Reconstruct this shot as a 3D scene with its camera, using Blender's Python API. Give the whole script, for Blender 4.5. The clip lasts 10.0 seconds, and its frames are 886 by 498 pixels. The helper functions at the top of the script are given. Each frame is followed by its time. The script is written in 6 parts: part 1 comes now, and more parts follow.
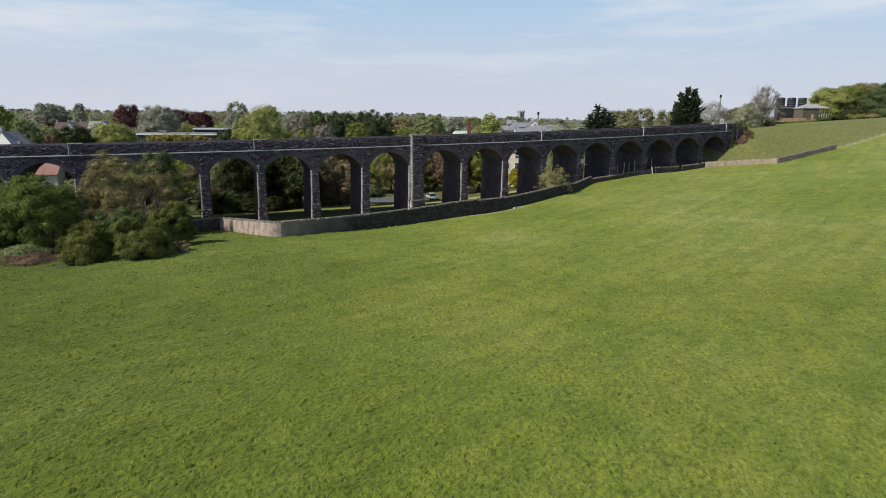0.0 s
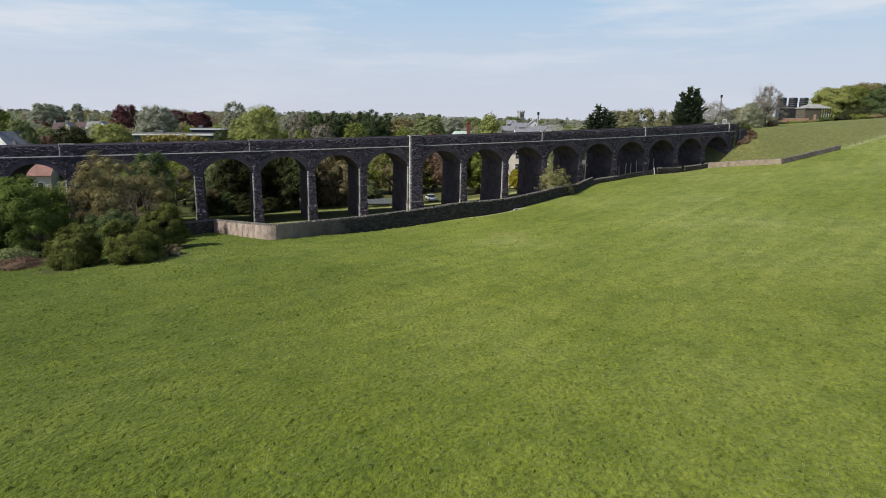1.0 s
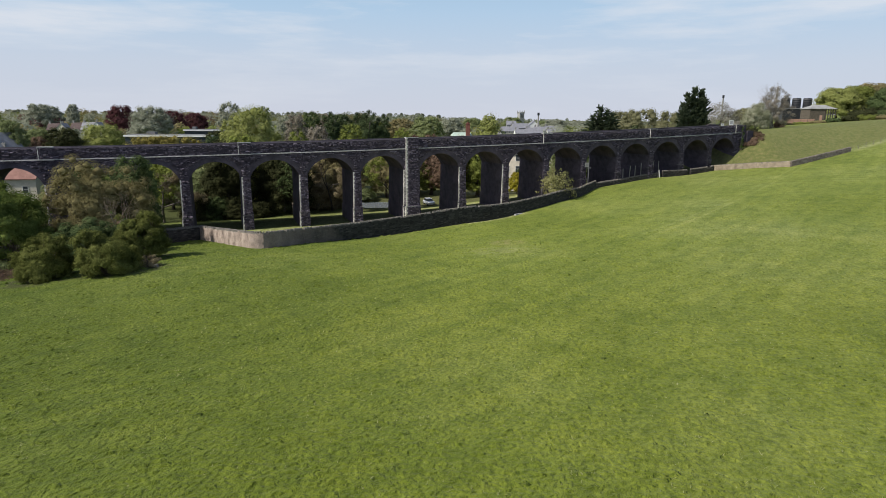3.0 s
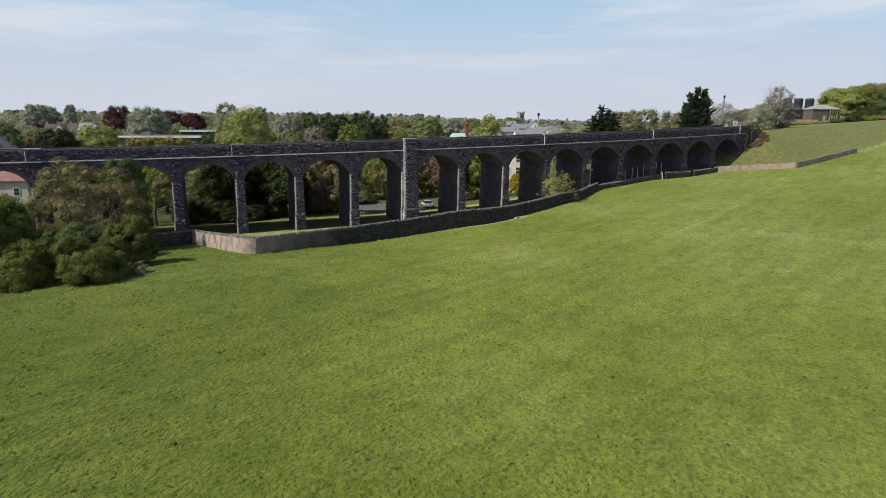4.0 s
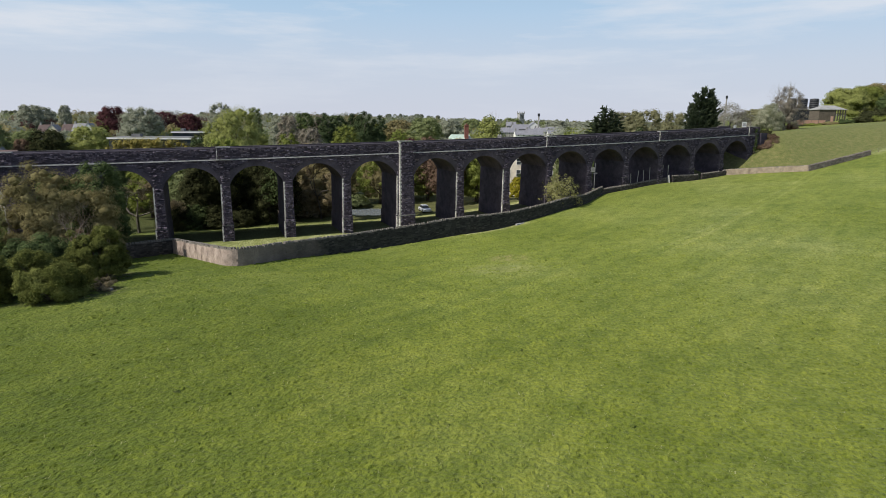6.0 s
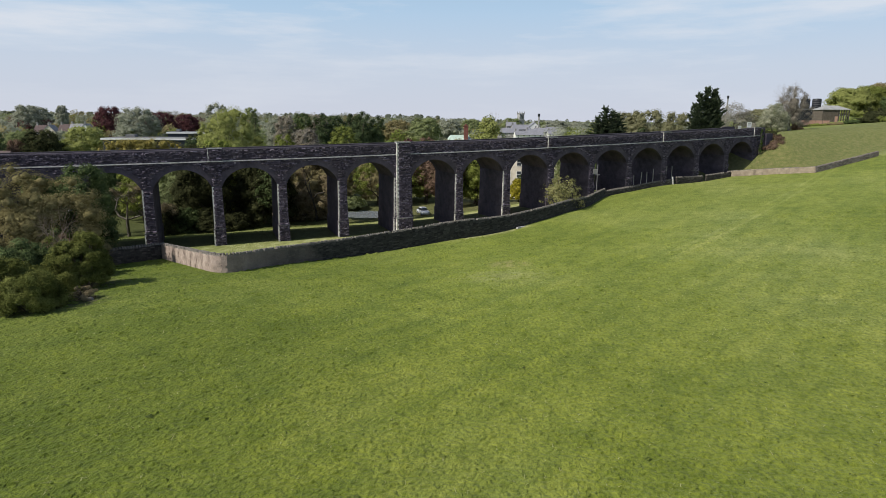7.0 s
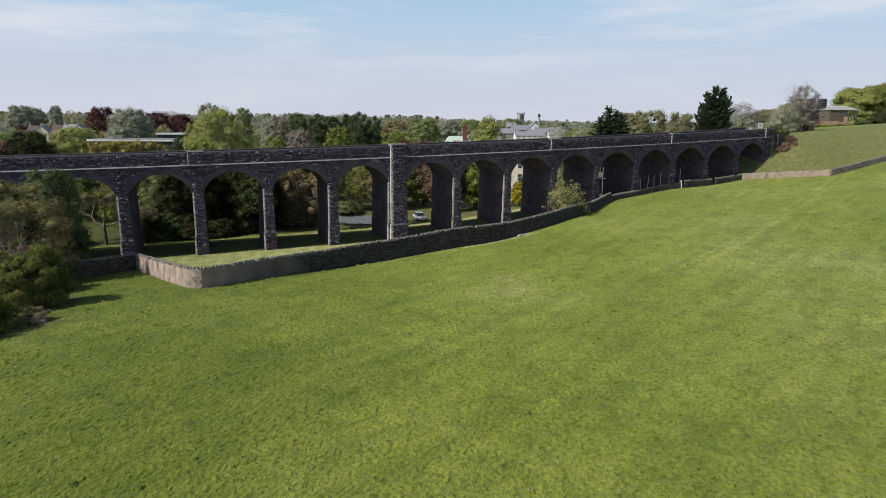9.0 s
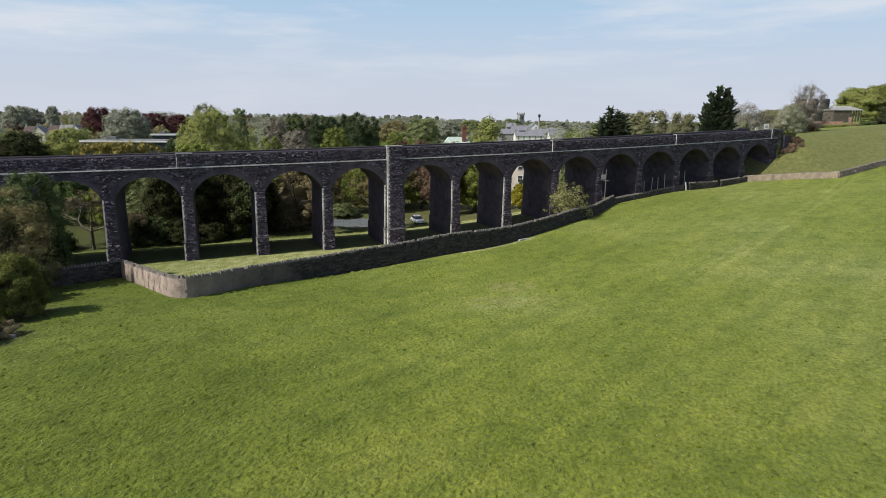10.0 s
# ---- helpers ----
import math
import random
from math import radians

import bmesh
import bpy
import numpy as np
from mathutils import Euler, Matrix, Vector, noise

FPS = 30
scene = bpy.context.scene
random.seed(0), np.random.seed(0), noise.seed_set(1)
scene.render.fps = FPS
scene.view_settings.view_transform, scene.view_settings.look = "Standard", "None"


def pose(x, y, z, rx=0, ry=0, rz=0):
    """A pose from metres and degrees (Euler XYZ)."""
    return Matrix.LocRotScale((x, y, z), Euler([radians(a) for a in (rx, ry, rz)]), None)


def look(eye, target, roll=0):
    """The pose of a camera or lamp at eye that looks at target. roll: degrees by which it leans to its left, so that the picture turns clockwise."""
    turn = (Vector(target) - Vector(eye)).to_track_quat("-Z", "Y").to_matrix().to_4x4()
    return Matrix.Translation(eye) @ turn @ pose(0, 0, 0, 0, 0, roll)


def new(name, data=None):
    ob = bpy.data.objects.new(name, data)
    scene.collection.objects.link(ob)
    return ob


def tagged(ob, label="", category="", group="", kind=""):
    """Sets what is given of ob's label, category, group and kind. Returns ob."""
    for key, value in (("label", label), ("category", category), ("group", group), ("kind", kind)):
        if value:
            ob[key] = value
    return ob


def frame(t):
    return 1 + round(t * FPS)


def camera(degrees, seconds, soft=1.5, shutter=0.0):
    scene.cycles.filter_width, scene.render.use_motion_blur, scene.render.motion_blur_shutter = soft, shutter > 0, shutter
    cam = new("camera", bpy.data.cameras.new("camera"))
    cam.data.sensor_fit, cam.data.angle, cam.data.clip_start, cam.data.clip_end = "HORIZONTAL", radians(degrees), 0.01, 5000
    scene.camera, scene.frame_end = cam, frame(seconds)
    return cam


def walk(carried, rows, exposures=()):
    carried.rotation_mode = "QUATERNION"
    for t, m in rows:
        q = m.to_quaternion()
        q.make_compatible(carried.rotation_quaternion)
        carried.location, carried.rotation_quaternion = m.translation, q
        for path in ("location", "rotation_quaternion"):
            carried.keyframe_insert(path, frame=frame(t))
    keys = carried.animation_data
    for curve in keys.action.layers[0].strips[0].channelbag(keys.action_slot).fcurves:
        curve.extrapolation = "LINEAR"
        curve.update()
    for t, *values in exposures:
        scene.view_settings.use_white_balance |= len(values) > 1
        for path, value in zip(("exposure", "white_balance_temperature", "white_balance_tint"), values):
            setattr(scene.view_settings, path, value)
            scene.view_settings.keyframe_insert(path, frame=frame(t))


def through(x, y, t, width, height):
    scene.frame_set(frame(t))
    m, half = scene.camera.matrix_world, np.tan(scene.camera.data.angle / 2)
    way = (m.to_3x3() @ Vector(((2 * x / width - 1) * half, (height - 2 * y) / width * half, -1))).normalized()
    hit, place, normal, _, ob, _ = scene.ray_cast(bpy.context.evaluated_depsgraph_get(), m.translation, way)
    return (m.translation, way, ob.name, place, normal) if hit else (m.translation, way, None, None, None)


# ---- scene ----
cam = camera(72.97, 10.0, soft=0.85)
PATH = [
    (0.0, (-0.287, 0.282, 17.028), (-0.007, 100.282, -4.765), 0.44),
    (1.0, (-0.117, 2.386, 17.004), (0.184, 102.386, -4.753), 0.43),
    (2.0, (0.064, 4.695, 17.078), (0.386, 104.695, -4.645), 0.42),
    (3.0, (0.255, 7.189, 17.194), (0.599, 107.189, -4.494), 0.42),
    (4.0, (0.457, 9.845, 17.314), (0.822, 109.845, -4.337), 0.41),
    (5.0, (0.669, 12.642, 17.411), (1.056, 112.642, -4.205), 0.40),
    (6.0, (0.892, 15.559, 17.474), (1.300, 115.559, -4.107), 0.39),
    (7.0, (1.125, 18.572, 17.507), (1.555, 118.572, -4.038), 0.38),
    (8.0, (1.369, 21.662, 17.526), (1.820, 121.662, -3.984), 0.38),
    (9.0, (1.623, 24.805, 17.563), (2.096, 124.805, -3.912), 0.37),
    (10.0, (1.888, 27.981, 17.664), (2.382, 127.981, -3.775), 0.36),
]
EXPOSURE = 0.0
walk(cam, [(t, look(e, g, r)) for t, e, g, r in PATH], exposures=[(0.0, EXPOSURE), (10.0, EXPOSURE)])

# ---- sky and sun ----
SUN_HEADING = 26.5      # the light travels this way, degrees from +x towards +y
SUN_HEIGHT = 46.0
world = bpy.data.worlds.new("sky")
scene.world = world
world.use_nodes = True
wn, wl = world.node_tree.nodes, world.node_tree.links
wn.clear()
w_out = wn.new("ShaderNodeOutputWorld")
w_bg = wn.new("ShaderNodeBackground")
w_sky = wn.new("ShaderNodeTexSky")
w_sky.sky_type = "NISHITA"
w_sky.sun_disc = False
w_sky.sun_elevation = radians(SUN_HEIGHT)
w_sky.sun_rotation = radians(270.0 - SUN_HEADING)
w_sky.air_density, w_sky.dust_density, w_sky.ozone_density = 1.0, 1.6, 1.5
w_bg.inputs["Strength"].default_value = 0.10
w_geo = wn.new("ShaderNodeTexCoord")
w_sep = wn.new("ShaderNodeSeparateXYZ")
wl.new(w_geo.outputs["Generated"], w_sep.inputs[0])


def sky_ramp(fac, stops):
    r = wn.new("ShaderNodeValToRGB")
    while len(r.color_ramp.elements) < len(stops):
        r.color_ramp.elements.new(0.5)
    for e, (p, c) in zip(r.color_ramp.elements, stops):
        e.position, e.color = p, (*c, 1)
    wl.new(fac, r.inputs["Fac"])
    return r.outputs["Color"]


def sky_noise(scale, stretch_z, detail):
    m = wn.new("ShaderNodeMapping")
    m.inputs["Scale"].default_value = (1.0, 1.0, stretch_z)
    t = wn.new("ShaderNodeTexNoise")
    t.inputs["Scale"].default_value, t.inputs["Detail"].default_value, t.inputs["Roughness"].default_value = scale, detail, 0.6
    wl.new(w_geo.outputs["Generated"], m.inputs["Vector"])
    wl.new(m.outputs["Vector"], t.inputs["Vector"])
    return t.outputs["Fac"]


def sky_mix(a, b, fac, mode="MIX"):
    x = wn.new("ShaderNodeMixRGB")
    x.blend_type = mode
    for sock, v in ((x.inputs[0], fac), (x.inputs[1], a), (x.inputs[2], b)):
        if isinstance(v, (int, float)):
            sock.default_value = v
        elif isinstance(v, tuple):
            sock.default_value = (*v, 1)
        else:
            wl.new(v, sock)
    return x.outputs["Color"]


# haze lies low and thins out upwards; thin wisps of cloud above it
haze = sky_mix(sky_ramp(w_sep.outputs["Z"], [(0.0, (0.665, 0.70, 0.805)), (0.08, (0.625, 0.705, 0.84)), (0.17, (0.50, 0.69, 0.90))]), (9.3, 9.3, 9.3), 1.0, "MULTIPLY")
haze_much = sky_ramp(w_sep.outputs["Z"], [(0.0, (0.97,) * 3), (0.16, (0.86,) * 3), (0.30, (0.45,) * 3), (0.6, (0.05,) * 3)])
w_col = sky_mix(w_sky.outputs["Color"], haze, haze_much)
wisp = sky_mix(sky_ramp(sky_noise(2.6, 7.0, 7.0), [(0.47, (0, 0, 0)), (0.68, (1, 1, 1))]), sky_ramp(w_sep.outputs["Z"], [(0.02, (0.2,) * 3), (0.12, (0.75,) * 3), (0.35, (0.3,) * 3), (0.7, (0.05,) * 3)]), 1.0, "MULTIPLY")
w_col = sky_mix(w_col, (7.4, 7.7, 8.3), wisp)
wl.new(w_col, w_bg.inputs["Color"])
wl.new(w_bg.outputs["Background"], w_out.inputs["Surface"])

sun_data = bpy.data.lights.new("sun", "SUN")
sun_data.energy, sun_data.angle, sun_data.color = 4.6, radians(0.55), (1.0, 0.95, 0.86)
sun = new("sun", sun_data)
_sh, _se = radians(SUN_HEADING), radians(SUN_HEIGHT)
sun.matrix_world = look((0, 0, 200), (math.cos(_sh) * math.cos(_se), math.sin(_sh) * math.cos(_se), 200 - math.sin(_se)))

# ---- materials ----


def nodes_of(name):
    m = bpy.data.materials.new(name)
    m.use_nodes = True
    nt = m.node_tree
    nt.nodes.clear()
    out = nt.nodes.new("ShaderNodeOutputMaterial")
    return m, nt.nodes, nt.links, out


def noise_at(n, l, scale, detail=4.0, rough=0.6, vec=None):
    t = n.new("ShaderNodeTexNoise")
    t.inputs["Scale"].default_value, t.inputs["Detail"].default_value, t.inputs["Roughness"].default_value = scale, detail, rough
    if vec is not None:
        l.new(vec, t.inputs["Vector"])
    return t.outputs["Fac"]


def ramp_of(n, l, fac, stops):
    r = n.new("ShaderNodeValToRGB")
    cr = r.color_ramp
    while len(cr.elements) < len(stops):
        cr.elements.new(0.5)
    for e, (p, c) in zip(cr.elements, stops):
        e.position, e.color = p, (*c, 1)
    l.new(fac, r.inputs["Fac"])
    return r.outputs["Color"]


def mix_of(n, l, a, b, fac, mode="MIX"):
    x = n.new("ShaderNodeMixRGB")
    x.blend_type = mode
    for sock, v in ((x.inputs[0], fac), (x.inputs[1], a), (x.inputs[2], b)):
        if hasattr(v, "links"):
            l.new(v, sock)
        elif isinstance(v, (int, float)):
            sock.default_value = v
        else:
            sock.default_value = (*v, 1)
    return x.outputs["Color"]


def surface(name, stops, scale=3.0, fine=25.0, rough=0.85, bump=0.3, bump_scale=30.0, dist=0.02, spread=0.25, stain=None, metal=0.0, island=False, patch=0.35):
    """A solid surface: a coarse colour ramp, a fine grain over it, stains and relief."""
    m, n, l, out = nodes_of(name)
    b = n.new("ShaderNodeBsdfPrincipled")
    co = n.new("ShaderNodeTexCoord").outputs["Object"]
    f1 = noise_at(n, l, scale, 5.0, 0.65, co)
    if island:
        g = n.new("ShaderNodeNewGeometry")
        mx = n.new("ShaderNodeMath")
        mx.operation = "MULTIPLY_ADD"
        mx.inputs[1].default_value = 1.0 - patch
        l.new(g.outputs["Random Per Island"], mx.inputs[0])
        sc = n.new("ShaderNodeMath")
        sc.operation = "MULTIPLY"
        sc.inputs[1].default_value = patch
        l.new(f1, sc.inputs[0])
        l.new(sc.outputs[0], mx.inputs[2])
        f1 = mx.outputs[0]
    col = ramp_of(n, l, f1, stops)
    f2 = noise_at(n, l, fine, 4.0, 0.7, co)
    lo, hi = 1.0 - spread, 1.0 + spread
    col = mix_of(n, l, col, ramp_of(n, l, f2, [(0.25, (lo, lo, lo)), (0.75, (hi, hi, hi))]), 1.0, "MULTIPLY")
    if stain:
        f3 = noise_at(n, l, stain[1], 6.0, 0.7, co)
        col = mix_of(n, l, col, stain[0], ramp_of(n, l, f3, [(stain[2], (0, 0, 0)), (stain[2] + 0.15, (stain[3],) * 3)]))
    l.new(col, b.inputs["Base Color"])
    b.inputs["Roughness"].default_value = rough
    b.inputs["Metallic"].default_value = metal
    b.inputs["Specular IOR Level"].default_value = 0.3
    if bump > 0:
        bp = n.new("ShaderNodeBump")
        bp.inputs["Strength"].default_value, bp.inputs["Distance"].default_value = bump, dist
        l.new(noise_at(n, l, bump_scale, 5.0, 0.7, co), bp.inputs["Height"])
        l.new(bp.outputs["Normal"], b.inputs["Normal"])
    l.new(b.outputs["BSDF"], out.inputs["Surface"])
    return m


def leaf_material(name, dark, mid, light, through=0.26, even=0.0):
    dark = tuple(a + (b - a) * even for a, b in zip(dark, mid))
    light = tuple(a + (b - a) * even for a, b in zip(light, mid))
    m, n, l, out = nodes_of(name)
    g = n.new("ShaderNodeNewGeometry")
    co = n.new("ShaderNodeTexCoord").outputs["Object"]
    f = noise_at(n, l, 0.6, 3.0, 0.65, co)
    a = n.new("ShaderNodeMath")
    a.operation = "MULTIPLY_ADD"
    a.inputs[1].default_value, a.inputs[2].default_value = 0.28, -0.09
    l.new(g.outputs["Random Per Island"], a.inputs[0])
    s = n.new("ShaderNodeMath")
    s.operation = "MULTIPLY_ADD"
    s.inputs[1].default_value = 0.95
    l.new(f, s.inputs[0])
    l.new(a.outputs[0], s.inputs[2])
    col = ramp_of(n, l, s.outputs[0], [(0.12, dark), (0.5, mid), (0.9, light)])
    d = n.new("ShaderNodeBsdfDiffuse")
    t = n.new("ShaderNodeBsdfTranslucent")
    x = n.new("ShaderNodeMixShader")
    x.inputs[0].default_value = through
    l.new(col, d.inputs["Color"])
    l.new(col, t.inputs["Color"])
    l.new(d.outputs[0], x.inputs[1])
    l.new(t.outputs[0], x.inputs[2])
    l.new(x.outputs[0], out.inputs["Surface"])
    return m


def grass_material():
    m, n, l, out = nodes_of("pasture grass")
    b = n.new("ShaderNodeBsdfPrincipled")
    co = n.new("ShaderNodeTexCoord").outputs["Object"]
    big = noise_at(n, l, 0.035, 4.0, 0.6, co)
    col = ramp_of(n, l, big, [(0.3, (0.106, 0.135, 0.018)), (0.5, (0.143, 0.172, 0.028)), (0.72, (0.195, 0.217, 0.056))])
    patch = noise_at(n, l, 0.22, 5.0, 0.62, co)
    col = mix_of(n, l, col, ramp_of(n, l, patch, [(0.32, (0.82, 0.87, 0.84)), (0.5, (1.03, 1.03, 1.03)), (0.68, (1.15, 1.12, 1.12))]), 1.0, "MULTIPLY")
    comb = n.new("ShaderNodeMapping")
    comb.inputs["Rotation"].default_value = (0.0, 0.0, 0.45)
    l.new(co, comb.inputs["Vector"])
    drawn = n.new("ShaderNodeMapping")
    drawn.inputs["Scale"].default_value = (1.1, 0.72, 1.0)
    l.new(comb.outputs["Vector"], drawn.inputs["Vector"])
    # random grass tones; the dark green stops also paint shade between tufts
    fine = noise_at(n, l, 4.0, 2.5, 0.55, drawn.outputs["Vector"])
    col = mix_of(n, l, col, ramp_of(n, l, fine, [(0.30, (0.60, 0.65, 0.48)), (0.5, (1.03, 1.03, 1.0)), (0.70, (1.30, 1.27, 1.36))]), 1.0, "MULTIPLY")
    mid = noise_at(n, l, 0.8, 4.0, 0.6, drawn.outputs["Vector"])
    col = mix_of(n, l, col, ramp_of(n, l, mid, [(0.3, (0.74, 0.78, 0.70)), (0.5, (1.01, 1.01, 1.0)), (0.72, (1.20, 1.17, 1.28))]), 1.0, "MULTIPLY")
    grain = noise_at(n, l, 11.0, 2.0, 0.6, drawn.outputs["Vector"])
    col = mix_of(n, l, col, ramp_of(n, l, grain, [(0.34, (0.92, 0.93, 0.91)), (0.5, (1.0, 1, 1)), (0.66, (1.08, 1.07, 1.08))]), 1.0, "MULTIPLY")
    clod = noise_at(n, l, 2.7, 3.5, 0.66, co)
    col = mix_of(n, l, col, ramp_of(n, l, clod, [(0.30, (0.55, 0.63, 0.48)), (0.37, (1, 1, 1)), (0.64, (1.0, 1.0, 1.0)), (0.72, (1.22, 1.20, 1.38))]), 1.0, "MULTIPLY")
    # faint mowing streaks running up the slope
    turn = n.new("ShaderNodeMapping")
    turn.inputs["Rotation"].default_value = (0.0, 0.0, 0.761)
    l.new(co, turn.inputs["Vector"])
    pulled = n.new("ShaderNodeMapping")
    pulled.inputs["Scale"].default_value = (0.55, 0.016, 1.0)
    l.new(turn.outputs["Vector"], pulled.inputs["Vector"])
    streak = noise_at(n, l, 1.0, 3.0, 0.55, pulled.outputs["Vector"])
    col = mix_of(n, l, col, ramp_of(n, l, streak, [(0.36, (0.88, 0.91, 0.92)), (0.5, (1, 1, 1)), (0.64, (1.12, 1.09, 1.12))]), 1.0, "MULTIPLY")
    # a pair of old wheel tracks climbing the slope
    across = n.new("ShaderNodeSeparateXYZ")
    l.new(turn.outputs["Vector"], across.inputs[0])

    def sums(kind, a, b=0.0):
        q = n.new("ShaderNodeMath")
        q.operation = kind
        l.new(a, q.inputs[0])
        if isinstance(b, float):
            q.inputs[1].default_value = b
        else:
            l.new(b, q.inputs[1])
        return q.outputs[0]

    def fade(a, lo, hi):
        q = n.new("ShaderNodeMapRange")
        q.inputs["From Min"].default_value, q.inputs["From Max"].default_value = lo, hi
        l.new(a, q.inputs["Value"])
        return q.outputs["Result"]
    off = sums("ABSOLUTE", sums("ADD", sums("ABSOLUTE", sums("ADD", across.outputs["X"], 41.3)), -0.8))
    track = sums("MULTIPLY", fade(off, 0.40, 0.14), fade(across.outputs["Y"], 76.0, 90.0))
    track = sums("MULTIPLY", track, fade(mid, 0.25, 0.48))
    col = mix_of(n, l, col, mix_of(n, l, col, (1.20, 1.15, 1.4), 1.0, "MULTIPLY"), track)
    # one worn, pinkish patch where the sward is thin
    worn = n.new("ShaderNodeVectorMath")
    worn.operation = "DISTANCE"
    worn.inputs[1].default_value = (9.8, 90.5, 0.1)
    l.new(co, worn.inputs[0])
    thin = n.new("ShaderNodeMapRange")
    thin.inputs["From Min"].default_value, thin.inputs["From Max"].default_value = 3.4, 0.6
    thin.inputs["To Max"].default_value = 0.8
    l.new(worn.outputs["Value"], thin.inputs["Value"])
    bare = mix_of(n, l, thin.outputs["Result"], ramp_of(n, l, mid, [(0.4, (0.1, 0.1, 0.1)), (0.62, (1, 1, 1))]), 1.0, "MULTIPLY")
    col = mix_of(n, l, col, (0.30, 0.245, 0.13), bare)
    kinds = n.new("ShaderNodeVertexColor")
    kinds.layer_name = "kinds"
    ks = n.new("ShaderNodeSeparateColor")
    l.new(kinds.outputs["Color"], ks.inputs[0])
    lawn = ramp_of(n, l, mid, [(0.3, (0.27, 0.265, 0.11)), (0.5, (0.43, 0.41, 0.20)), (0.7, (0.64, 0.60, 0.39))])
    col = mix_of(n, l, col, lawn, ks.outputs[0])
    # brown for thin soil, and for shade painted on the ground
    earth_shade = ramp_of(n, l, mid, [(0.3, (0.055, 0.045, 0.032)), (0.7, (0.12, 0.10, 0.07))])
    col = mix_of(n, l, col, earth_shade, ks.outputs[1])
    rough = ramp_of(n, l, noise_at(n, l, 1.1, 7.0, 0.72, co), [(0.3, (0.058, 0.066, 0.021)), (0.5, (0.120, 0.124, 0.042)), (0.7, (0.205, 0.168, 0.075))])
    col = mix_of(n, l, col, rough, ks.outputs[2])
    # uneven light painted into the grass: its colour darkens towards the left
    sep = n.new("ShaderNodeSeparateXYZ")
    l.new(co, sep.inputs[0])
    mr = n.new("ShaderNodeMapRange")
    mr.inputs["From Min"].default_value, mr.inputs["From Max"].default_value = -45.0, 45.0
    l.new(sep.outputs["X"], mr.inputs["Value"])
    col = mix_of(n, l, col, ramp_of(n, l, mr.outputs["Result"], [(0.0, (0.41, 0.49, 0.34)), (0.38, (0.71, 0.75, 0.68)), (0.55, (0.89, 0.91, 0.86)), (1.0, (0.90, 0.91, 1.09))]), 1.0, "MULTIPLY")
    # near-to-far brightness painted in as well: colour is darker close by
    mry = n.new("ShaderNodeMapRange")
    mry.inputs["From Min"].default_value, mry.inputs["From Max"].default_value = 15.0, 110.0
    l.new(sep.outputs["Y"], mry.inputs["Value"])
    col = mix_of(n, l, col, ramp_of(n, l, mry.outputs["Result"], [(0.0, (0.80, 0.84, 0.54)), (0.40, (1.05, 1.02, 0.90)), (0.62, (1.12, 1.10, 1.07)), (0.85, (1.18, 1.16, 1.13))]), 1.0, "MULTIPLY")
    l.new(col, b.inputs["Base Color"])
    b.inputs["Roughness"].default_value = 0.9
    b.inputs["Specular IOR Level"].default_value = 0.15
    b.inputs["Sheen Weight"].default_value, b.inputs["Sheen Roughness"].default_value = 0.12, 0.45
    b.inputs["Sheen Tint"].default_value = (0.72, 0.85, 0.30, 1)
    bp = n.new("ShaderNodeBump")
    bp.inputs["Strength"].default_value, bp.inputs["Distance"].default_value = 1.0, 0.36
    l.new(noise_at(n, l, 3.3, 3.0, 0.55, co), bp.inputs["Height"])
    l.new(bp.outputs["Normal"], b.inputs["Normal"])
    l.new(b.outputs["BSDF"], out.inputs["Surface"])
    return m


GRASS = grass_material()
LIAS = surface("dark weathered lias rubble", [(0.10, (0.030, 0.025, 0.036)), (0.42, (0.082, 0.067, 0.092)), (0.74, (0.184, 0.154, 0.196)), (0.97, (0.40, 0.35, 0.42))], scale=1.2, fine=9.0, bump=1.0, bump_scale=5.0, dist=0.16, spread=0.5, island=True, stain=((0.105, 0.070, 0.055), 0.22, 0.60, 0.5))
LIAS_FLAT = surface("sooty lias masonry", [(0.3, (0.043, 0.036, 0.050)), (0.7, (0.115, 0.096, 0.124))], scale=0.5, fine=6.0, bump=0.6, bump_scale=5.0, dist=0.05, spread=0.3, stain=((0.10, 0.095, 0.09), 0.35, 0.58, 0.6))
ASHLAR = surface("grey dressed stone", [(0.3, (0.24, 0.24, 0.24)), (0.7, (0.50, 0.49, 0.47))], scale=1.5, fine=10.0, bump=0.3, bump_scale=14.0, spread=0.25, stain=((0.05, 0.05, 0.05), 0.9, 0.5, 0.6))
WORN = surface("worn grey ledge stone", [(0.3, (0.10, 0.095, 0.10)), (0.7, (0.22, 0.21, 0.21))], scale=1.5, fine=10.0, bump=0.4, bump_scale=12.0, spread=0.3)
# quoin tone raised so that left edges carry the sunlight in their colour
QUOIN = surface("sunlit-pale quoin stone", [(0.1, (0.40, 0.38, 0.35)), (0.6, (0.60, 0.58, 0.54)), (0.95, (0.76, 0.74, 0.70))], scale=2.0, fine=12.0, bump=0.35, bump_scale=12.0, spread=0.25, island=True)
# darker copies of wall stone and mortar, shade included, for walls facing away
DARKWALL = surface("shade-dark wall stone", [(0.1, (0.030, 0.027, 0.025)), (0.5, (0.062, 0.054, 0.048)), (0.95, (0.15, 0.13, 0.115))], scale=1.6, fine=10.0, bump=0.5, bump_scale=10.0, dist=0.04, spread=0.3, island=True)
